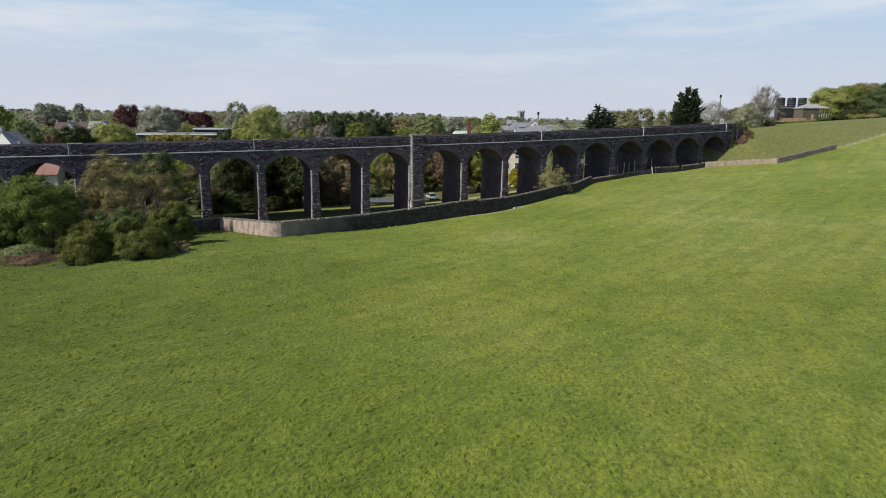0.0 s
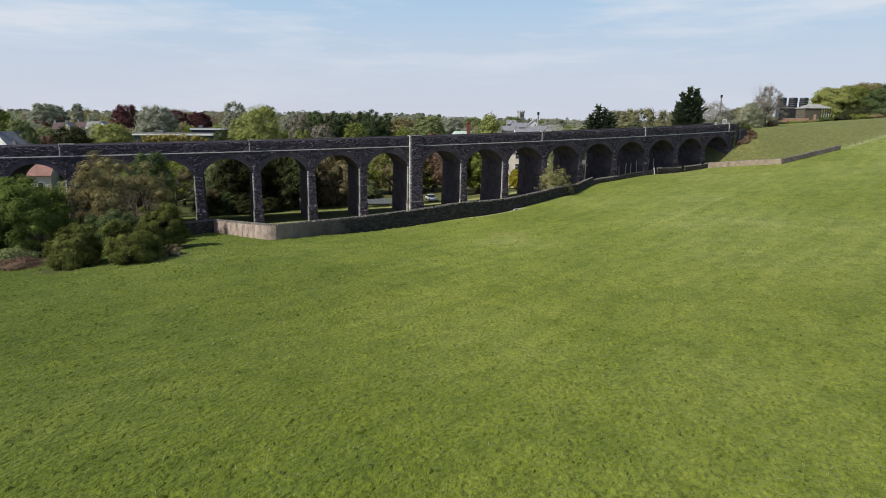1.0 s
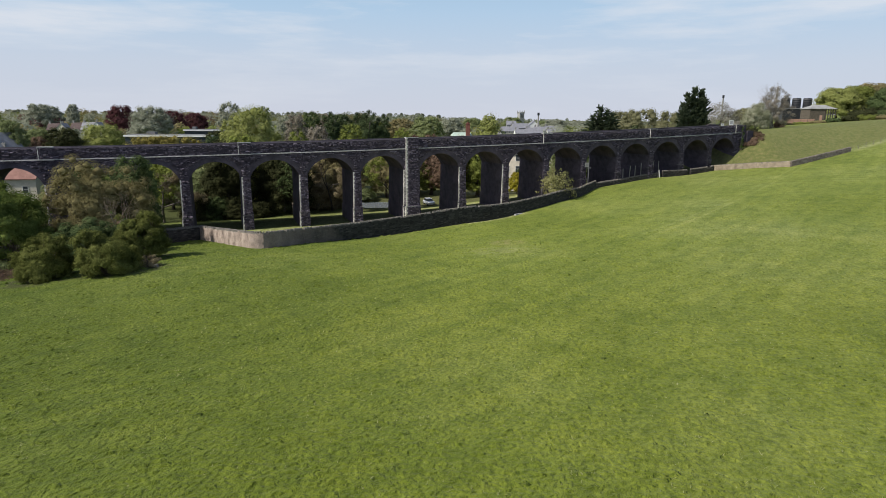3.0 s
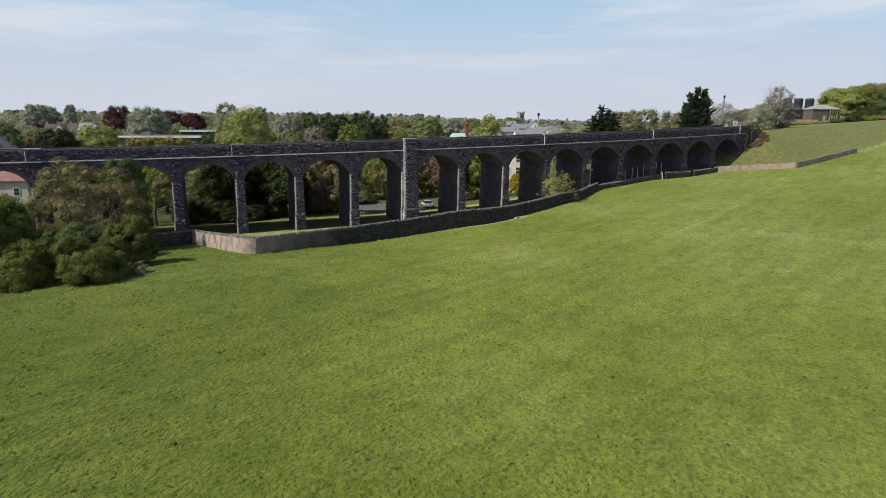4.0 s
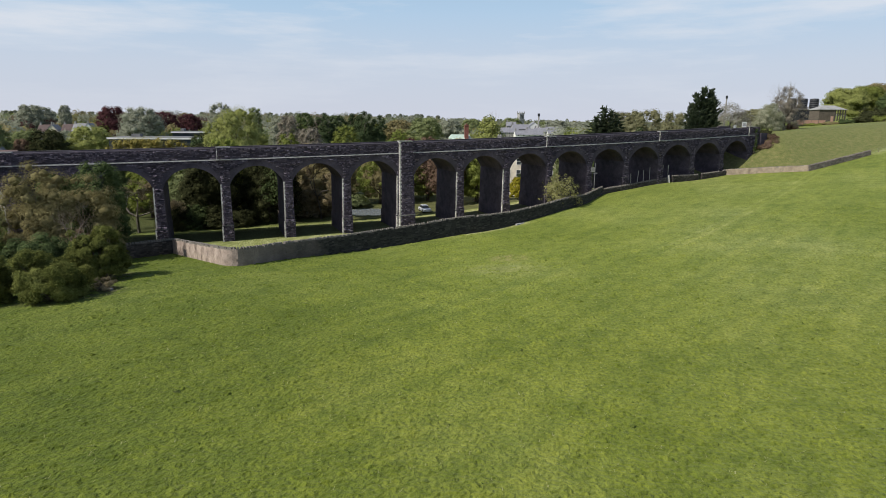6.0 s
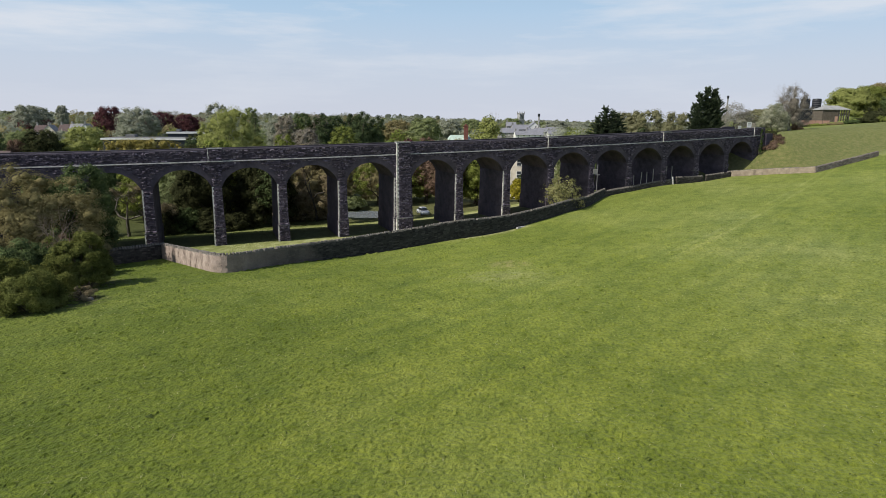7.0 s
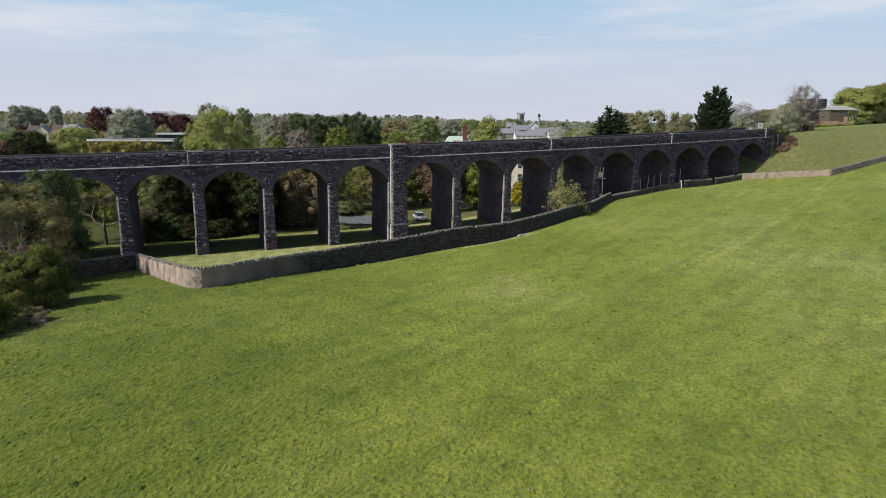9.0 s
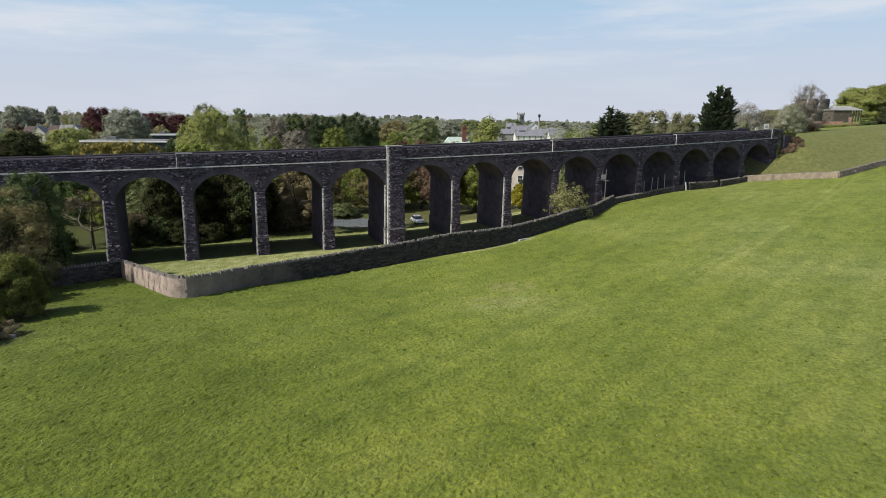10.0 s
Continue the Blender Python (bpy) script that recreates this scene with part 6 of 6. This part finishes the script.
def church():
    z = gz(83, 650)
    root = thing("church_tower", pose(83, 650, z, 0, 0, 20), "square grey stone church tower with corner pinnacles", "church tower")
    root.scale = (0.7, 0.7, 1.0)
    h = 24.0 - z
    sh = Shape()
    sh.box(-3.8, 3.8, -3.8, 3.8, -1.5, h)
    sh.box(-4.1, 4.1, -4.1, 4.1, h - 6.5, h - 6.1)
    part("tower", sh, ASHLAR, root)
    sh = Shape()
    for k in range(5):
        for u, v in ((-3.6 + k * 1.8, -3.7), (-3.6 + k * 1.8, 3.7), (-3.7, -3.6 + k * 1.8), (3.7, -3.6 + k * 1.8)):
            sh.box(u - 0.5, u + 0.5, v - 0.25, v + 0.25, h, h + 1.0)
    part("battlement", sh, ASHLAR, root)
    for u in (-3.7, 3.7):
        for v in (-3.7, 3.7):
            sh = Shape()
            sh.box(u - 0.6, u + 0.6, v - 0.6, v + 0.6, h - 0.5, h + 1.4)
            sh.hull([(u - 0.6, v - 0.6, h + 1.4), (u + 0.6, v - 0.6, h + 1.4), (u + 0.6, v + 0.6, h + 1.4), (u - 0.6, v + 0.6, h + 1.4)], [(u - 0.05, v - 0.05, h + 2.8), (u + 0.05, v - 0.05, h + 2.8), (u + 0.05, v + 0.05, h + 2.8), (u - 0.05, v + 0.05, h + 2.8)])
            part("pinnacle", sh, ASHLAR, root)
    for k in (-1.5, 1.5):
        sh = Shape()
        sh.box(k - 0.7, k + 0.7, -3.86, -3.6, h - 5.0, h - 1.2)
        part("belfry_opening", sh, PANE, root)


church()


def works_chimney(x, y, top, r, label, mat):
    z = gz(x, y)
    root = thing("factory_chimney", pose(x, y, z), label, "chimney")
    sh = Shape()
    sh.lathe(0, 0, [(r * 1.5, -1), (r, top - z - 1.0)], 12)
    part("stack", sh, mat, root)
    sh = Shape()
    sh.lathe(0, 0, [(r * 1.6, top - z - 2.2), (r * 1.6, top - z)], 12)
    part("rim", sh, BLACK, root)


works_chimney(225, 500, 37.4, 0.5, "slim grey steel flue with a black cap", STONEGREY)
works_chimney(81, 520, 23.0, 0.6, "slim grey factory chimney in the town", STONEGREY)

# works on the hilltop: tanks, shed and fence


def tank(x, y, r, low, high):
    root = thing("storage_tank", pose(x, y, low), "tall black cylindrical storage tank on the hilltop", "tank", "hilltop tanks")
    h = high - low
    sh = Shape()
    sh.lathe(0, 0, [(r, 0), (r, h * 0.9), (r * 0.9, h), (0.3, h * 1.03)], 24)
    part("shell", sh, BLACK, root)
    sh = Shape()
    for k in range(4):
        q = h * (0.2 + 0.22 * k)
        sh.lathe(0, 0, [(r * 1.0, q - 0.1), (r * 1.02, q - 0.08), (r * 1.02, q + 0.08), (r, q + 0.1)], 24)
    part("band", sh, TARMAC, root)
    return root


flat_building(213.5, 374, -20, 19, 13, 25.0 - gz(213.5, 374), "low dark works building under black tanks", wall=BLACK, trim=TARMAC, glazed=False)
for x, y in ((206.0, 376), (212.6, 376), (219.2, 376)):
    tank(x, y, 2.4, 25.12, 30.9)


def hip_shed(x, y, yaw, w, d, low, eaves, ridge):
    """A weathered shed under a low hipped roof, boarded on one half and open on the other."""
    root = thing("open_shed", pose(x, y, low, 0, 0, yaw), "weathered grey shed under a pale hipped roof", "shed")
    e, r = eaves - low, ridge - low
    a, b, c = w / 2 + 0.4, d / 2 + 0.4, w / 2 - d / 2 + 0.6
    sh = Shape()
    sh.add([(-a, -b, e), (a, -b, e), (a, b, e), (-a, b, e), (-c, 0, r), (c, 0, r), (-a, -b, e - 0.2), (a, -b, e - 0.2), (a, b, e - 0.2), (-a, b, e - 0.2)],
           [(0, 1, 5, 4), (1, 2, 5), (2, 3, 4, 5), (3, 0, 4), (0, 6, 7, 1), (1, 7, 8, 2), (2, 8, 9, 3), (3, 9, 6, 0), (9, 8, 7, 6)])
    part("roof", sh, FELT, root)
    sh = Shape()
    sh.box(-w / 2, w / 2, d / 2 - 0.2, d / 2, -2.0, e - 0.21)
    part("back_wall", sh, BARK, root)
    sh = Shape()
    sh.box(-w / 2, -w / 2 + 0.2, -d / 2 + 0.13, d / 2 - 0.21, -2.0, e - 0.21)
    part("side_wall", sh, BARK, root)
    for k in range(7):
        sh = Shape()
        sh.box(-w / 2 + k * w * 0.085, -w / 2 + (k + 1) * w * 0.085 - 0.05, -d / 2, -d / 2 + 0.12, -2.0, e - 0.21)
        part("board", sh, BARK, root)
    for k in range(5):
        px_ = w * (0.12 + 0.093 * k)
        sh = Shape()
        sh.box(px_ - 0.16, px_ + 0.16, -d / 2 - 0.1, -d / 2 + 0.2, -2.0, e - 0.21)
        part("post", sh, DARKWALL, root)


FELT = surface("pale weathered roof sheet", [(0.3, (0.20, 0.20, 0.20)), (0.7, (0.36, 0.36, 0.35))], scale=0.5, fine=4.0, bump=0.1, spread=0.15, stain=((0.2, 0.19, 0.18), 0.5, 0.55, 0.5))
hip_shed(174.8, 292, 0, 11.8, 7.4, gz(174.8, 292), 23.1, 24.9)


def panel_fence(x, y, yaw, n, label, mat, h=1.8, step=2.4, name="panel_fence"):
    z = gz(x, y)
    root = thing(name, pose(x, y, z, 0, 0, yaw), label, "fence")
    for k in range(n + 1):
        sh = Shape()
        sh.box(k * step - 0.07, k * step + 0.07, -0.07, 0.07, -0.4, h + 0.15)
        part("post", sh, TIMBER, root)
        if k < n:
            sh = Shape()
            sh.box(k * step + 0.075, (k + 1) * step - 0.075, -0.03, 0.03, 0.1, h)
            sh.box(k * step + 0.075, (k + 1) * step - 0.075, -0.06, 0.03, h * 0.75, h * 0.83)
            part("panel", sh, mat, root)


RUSTY = surface("orange stained timber", [(0.3, (0.30, 0.175, 0.13)), (0.7, (0.46, 0.28, 0.21))], scale=1.2, fine=9.0, bump=0.2, spread=0.2)
panel_fence(136.6, 249.0, -5, 4, "orange brown panel fence by the shed", RUSTY, 2.0, 2.6)
panel_fence(148.6, 248.0, -5, 1, "short orange brown panel beside a gateway", RUSTY, 2.6, 1.1)

WIRE = surface("dull galvanised wire", [(0.3, (0.28, 0.28, 0.27)), (0.7, (0.40, 0.40, 0.39))], scale=2, fine=9, bump=0.0, rough=0.5, metal=0.6, spread=0.1)


def wire_fence(x0, y0, x1, y1, n, label):
    root = thing("wire_fence", pose(x0, y0, gz(x0, y0)), label, "fence")
    z0, pts = gz(x0, y0), []
    for k in range(n + 1):
        x, y = x0 + (x1 - x0) * k / n, y0 + (y1 - y0) * k / n
        z = gz(x, y) - z0
        pts.append((x - x0, y - y0, z))
        sh = Shape()
        sh.tube((x - x0, y - y0, z - 0.4), (x - x0, y - y0, z + 1.15), 0.06, 0.05, 6)
        part("post", sh, TIMBER, root)
    for h in (0.35, 0.7, 1.05):
        sh = Shape()
        for a, b in zip(pts, pts[1:]):
            sh.tube((a[0], a[1], a[2] + h), (b[0], b[1], b[2] + h), 0.012, 0.012, 4)
        part("wire", sh, WIRE, root)


wire_fence(103.3, 159.7, 152.0, 182.4, 18, "post and wire fence running on up the hillside")

# ---- pond, car and small things ----
WATER, _n, _l, _o = nodes_of("still pond water")
_b = _n.new("ShaderNodeBsdfPrincipled")
# pale base colour stands in for sky reflection that the trees block
_b.inputs["Base Color"].default_value = (0.20, 0.22, 0.235, 1)
_b.inputs["Roughness"].default_value = 0.06
_bp = _n.new("ShaderNodeBump")
_bp.inputs["Strength"].default_value, _bp.inputs["Distance"].default_value = 0.08, 0.02
_l.new(noise_at(_n, _l, 2.0, 3.0, 0.6, _n.new("ShaderNodeTexCoord").outputs["Object"]), _bp.inputs["Height"])
_l.new(_bp.outputs["Normal"], _b.inputs["Normal"])
_l.new(_b.outputs["BSDF"], _o.inputs["Surface"])
sh = Shape()
ring = [(14.5 * math.cos(2 * math.pi * k / 48), 8.0 * math.sin(2 * math.pi * k / 48)) for k in range(48)]
sh.add([(a, b, 0.0) for a, b in ring] + [(a, b, -0.05) for a, b in ring], [tuple(range(48)), tuple(range(95, 47, -1))] + [(k, 48 + k, 48 + (k + 1) % 48, (k + 1) % 48) for k in range(48)])
pond = tagged(new("water", sh.mesh("water", WATER)), "still pond reflecting the sky", "water", kind="structure")
pond.location = (-17, 150, -3.3)

PAINT = surface("silver car paint", [(0.3, (0.66, 0.69, 0.73)), (0.7, (0.74, 0.77, 0.81))], scale=0.5, fine=3.0, bump=0.0, rough=0.3, metal=0.15, spread=0.05)
RUBBER = surface("black tyre rubber", [(0.3, (0.012, 0.012, 0.012)), (0.7, (0.03, 0.03, 0.03))], scale=3, fine=12, bump=0.1, spread=0.2)
SILVER = surface("pale metal", [(0.3, (0.4, 0.4, 0.4)), (0.7, (0.55, 0.55, 0.55))], scale=2, fine=9, bump=0.0, rough=0.4, metal=0.8, spread=0.1)


def car(x, y, yaw, label):
    root = thing("car", pose(x, y, gz(x, y) + 0.02, 0, 0, yaw), label, "car")
    sh = Shape()
    prof = [(-2.1, 0.35), (-2.15, 0.75), (-1.95, 0.95), (-1.1, 1.0), (1.0, 0.98), (1.85, 0.82), (2.1, 0.65), (2.1, 0.35)]
    n = len(prof)
    sh.add([(a, -0.85, b) for a, b in prof] + [(a, 0.85, b) for a, b in prof], [tuple(range(n)), tuple(range(2 * n - 1, n - 1, -1))] + [(k, n + k, n + (k + 1) % n, (k + 1) % n) for k in range(n)])
    body = part("body", sh, PAINT, root)
    sh = Shape()
    sh.hull([(-1.75, -0.78, 0.98), (1.05, -0.78, 0.98), (1.05, 0.78, 0.98), (-1.75, 0.78, 0.98)], [(-1.3, -0.62, 1.44), (0.3, -0.62, 1.44), (0.3, 0.62, 1.44), (-1.3, 0.62, 1.44)])
    part("cabin_glass", sh, PANE, root)
    sh = Shape()
    sh.hull([(-1.34, -0.64, 1.43), (0.34, -0.64, 1.43), (0.34, 0.64, 1.43), (-1.34, 0.64, 1.43)], [(-1.2, -0.56, 1.5), (0.2, -0.56, 1.5), (0.2, 0.56, 1.5), (-1.2, 0.56, 1.5)])
    part("roof", sh, PAINT, root)
    for wx in (-1.3, 1.3):
        for wy in (-0.8, 0.8):
            sh = Shape()
            sh.tube((wx, wy - 0.1, 0.32), (wx, wy + 0.1, 0.32), 0.32, 0.32, 16)
            wheel = part("wheel", sh, RUBBER, root)
            sh = Shape()
            sh.tube((wx, wy - 0.11, 0.32), (wx, wy + 0.11, 0.32), 0.19, 0.19, 12)
            part("rim", sh, SILVER, wheel)
    for hy in (-0.6, 0.6):
        sh = Shape()
        sh.box(2.04, 2.12, hy - 0.2, hy + 0.2, 0.62, 0.74)
        part("headlight", sh, SILVER, root)


car(-2.6, 145.0, -72, "silver blue car parked under a copper-leaved tree")


def post(x, y, h, r, name, label, mat, category="post", tilt=0.0, group=""):
    root = thing(name, pose(x, y, gz(x, y), 0, tilt, 0), label, category, group)
    sh = Shape()
    sh.tube((0, 0, -0.4), (0, 0, h), r, r * 0.85, 8)
    part("shaft", sh, mat, root)
    return root


STAKE = surface("pale split stake", [(0.3, (0.34, 0.32, 0.28)), (0.7, (0.52, 0.49, 0.44))], scale=3, fine=14, bump=0.2, spread=0.25)
for k in range(8):
    f = k / 7
    post(41.4 + 11.4 * f, 147.9 + 5.1 * f, 3.3 + 0.9 * f - 0.3 * (k % 2), 0.085, "fence_post", "pale timber fence post behind the field wall", STAKE, "fence post", random.Random(k).uniform(-3, 3), "fence posts by the viaduct")
pole = post(32.2, 137.9, 9.1 - gz(32.2, 137.9), 0.08, "utility_pole", "weathered timber pole standing by a pier", TARMAC, "pole")
sh = Shape()
sh.box(-0.5, 0.5, -0.06, 0.0, 5.0, 5.18)
part("crossbar", sh, TARMAC, pole)


def sign_board(x, y, z, w, h, label, mat, stand=0.0):
    root = thing("sign_board", pose(x, y, z, 0, 0, 12), label, "sign")
    sh = Shape()
    sh.box(-w / 2, w / 2, -0.03, 0.03, 0, h)
    part("board", sh, mat, root)
    sh = Shape()
    for k in range(3):
        sh.box(-w * 0.35, w * 0.35, -0.036, -0.03, h * (0.25 + 0.22 * k), h * (0.34 + 0.22 * k))
    part("lettering", sh, TARMAC, root, "grey unreadable bars")
    sh = Shape()
    sh.box(-0.05, 0.05, 0.0, 0.09, -stand, h)
    part("bracket", sh, TIMBER, root)


sign_board(31.72, 137.78, 7.3, 0.85, 0.9, "grey notice board fixed high on a pole", STONEGREY)
sx_, sy_, _ = on_line(station(13) - 2.0)
sign_board(sx_, sy_ + 1.2, top_at(89) + 0.1, 1.2, 1.2, "white board on the viaduct parapet", WHITE, 1.4)
sign_board(sx_ - 3.2, sy_ - 0.9, top_at(85) + 0.0, 0.7, 0.6, "small white marker on the viaduct parapet", WHITE, 1.4)
post(52.5, 151.0, 1.7, 0.16, "stile_post", "pale leaning stone post in the wall gap", QUOIN, "post", -8)


def slab(x, y, yaw, w, d, h, label, mat):
    root = thing("stone_slab", pose(x, y, gz(x, y) - 0.05, 0, 0, yaw), label, "stone")
    sh = Shape()
    sh.hull([(-w / 2, -d / 2, -0.1), (w / 2, -d / 2, -0.1), (w / 2, d / 2, -0.1), (-w / 2, d / 2, -0.1)], [(-w / 2 + 0.08, -d / 2 + 0.05, h), (w / 2 - 0.05, -d / 2 + 0.06, h * 0.8), (w / 2 - 0.1, d / 2 - 0.05, h), (-w / 2 + 0.05, d / 2 - 0.05, h * 1.1)])
    part("block", sh, mat, root)


slab(14.75, 118.3, 42, 2.2, 0.45, 0.2, "pale stone slab lying at the wall's foot", ASHLAR)
slab(-32.0, 73.0, 40, 0.7, 0.45, 0.3, "pale stone at the foot of a bush", WORN)

# abutment at the hill end
ax_, ay_, aa_ = on_line(station(13))
am = pose(ax_, ay_, top_at(station(13)), 0, 0, math.degrees(aa_))
sh = Shape()
sh.box(0.0, 4.5, 0.0, DEEP, -9.0, STRING_LOW)
sh.box(0.0, 3.2, -0.05, 0.5, STRING_LOW, 0.1)
sh.box(0.0, 4.5, DEEP - 0.5, DEEP, STRING_LOW, 0.1)
sh.box(3.2, 5.6, -0.6, 0.9, -6.0, -1.4)
viaduct_part("abutment", sh, LIAS_FLAT, am, None, "rough stone abutment sunk in the bank")
sh = Shape()
rubble_face(sh, random.Random(91), 0.1, 3.1, -8.0, 0.05, lambda *c: True, 0.0, -0.05)
viaduct_part("abutment_rubble", sh, LIAS, am, None, kind="stuff")


# ---- grass tufts and weeds ----


def tufts(name, seed, n, size, mat, label, near, far, blades=3, lean=1.25, wide=0.22):
    rng = np.random.default_rng(seed)
    d = near + (far - near) * rng.random(n) ** 1.6
    x = rng.uniform(-0.80, 0.80, n) * (d + 6)
    y = d
    keep = behind_wall(x, y) < -0.6
    x, y = x[keep], y[keep]
    n = len(x)
    z = ground_z(x, y)
    v = []
    for _ in range(blades):
        a = rng.uniform(0, 2 * math.pi, n)
        h = size * (0.8 + d[keep] / 90.0) * rng.uniform(0.5, 1.4, n)
        w = h * wide
        ox, oy = rng.normal(size=n) * size * 0.35, rng.normal(size=n) * size * 0.35
        cx, cy = x + ox, y + oy
        tx, ty = np.cos(a), np.sin(a)
        lx, ly = -ty * h * lean * rng.normal(size=n), tx * h * lean * rng.normal(size=n)
        b0 = np.stack([cx - tx * w, cy - ty * w, z - 0.02], -1)
        b1 = np.stack([cx + tx * w, cy + ty * w, z - 0.02], -1)
        t0 = np.stack([cx + lx + tx * w * 0.35, cy + ly + ty * w * 0.35, z + h], -1)
        t1 = np.stack([cx + lx - tx * w * 0.35, cy + ly - ty * w * 0.35, z + h * 0.95], -1)
        v.append(np.stack([b0, b1, t0, t1], 1))
    ob = new(name, leaf_mesh(name, np.concatenate(v).reshape(-1, 3), mat))
    tagged(ob, label, "grass", kind="stuff")


def tussocks(name, seed, n, label):
    """Low uneven mounds of grass, thicker in drifts, over the near pasture."""
    rng = np.random.default_rng(seed)
    y = 20 + 92 * rng.random(n * 3) ** 1.15
    x = rng.uniform(-0.80, 0.80, n * 3) * (y + 4)
    drift = np.sin(x * 0.31 + 1.7 * np.sin(y * 0.17)) * np.sin(y * 0.23 + 1.3 * np.sin(x * 0.21)) + 0.6 * np.sin(x * 0.9 + 2.0) * np.sin(y * 0.8)
    keep = (behind_wall(x, y) < -0.8) & (rng.random(n * 3) < 0.22 + 0.5 * np.clip(drift, 0, 1))
    x, y = x[keep][:n], y[keep][:n]
    n = len(x)
    z = ground_z(x, y)
    r = rng.uniform(0.11, 0.33, n) * (0.75 + y / 160)
    h = r * rng.uniform(0.22, 0.55, n)
    sides = 6
    turn = rng.uniform(0, 2 * math.pi, n)
    v = np.zeros((n, sides + 1, 3))
    for k in range(sides):
        a = turn + 2 * math.pi * k / sides
        q = r * rng.uniform(0.65, 1.35, n)
        v[:, k] = np.stack([x + np.cos(a) * q * 1.25, y + np.sin(a) * q, z - 0.03], -1)
    v[:, sides] = np.stack([x + rng.normal(size=n) * r * 0.3, y + rng.normal(size=n) * r * 0.3, z + h], -1)
    base = (np.arange(n) * (sides + 1))[:, None, None]
    tri = np.array([(k, (k + 1) % sides, sides) for k in range(sides)])[None]
    corner = (base + tri).astype(np.int32).ravel()
    me = bpy.data.meshes.new(name)
    me.vertices.add(n * (sides + 1))
    me.vertices.foreach_set("co", v.astype(np.float32).ravel())
    me.loops.add(len(corner))
    me.loops.foreach_set("vertex_index", corner)
    me.polygons.add(len(corner) // 3)
    me.polygons.foreach_set("loop_start", np.arange(0, len(corner), 3, dtype=np.int32))
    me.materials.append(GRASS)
    me.update(calc_edges=True)
    tagged(new(name, me), label, "grass", kind="stuff")


tussocks("grass_tussocks", 905, 26000, "low uneven tussocks of pasture grass")
BLADE = leaf_material("grass blades", (0.11, 0.145, 0.028), (0.19, 0.225, 0.05), (0.31, 0.33, 0.11), 0.5)
BLADE_DRY = leaf_material("dry pale blades", (0.24, 0.25, 0.10), (0.36, 0.37, 0.17), (0.50, 0.48, 0.27), 0.5)
WEED = leaf_material("dark dock leaves", (0.035, 0.058, 0.016), (0.07, 0.11, 0.026), (0.11, 0.15, 0.04), 0.3)
tufts("tufted_grass", 901, 8000, 0.05, BLADE, "short uneven green grass tufts", 14, 60, blades=2, lean=1.2, wide=0.35)
tufts("dry_tufted_grass", 903, 5000, 0.06, BLADE_DRY, "pale dry grass tufts in the pasture", 14, 80, lean=1.6)
tufts("weed_growth", 904, 90, 0.07, WEED, "dark weed tufts in the pasture", 14, 75, blades=5, lean=0.9, wide=0.35)
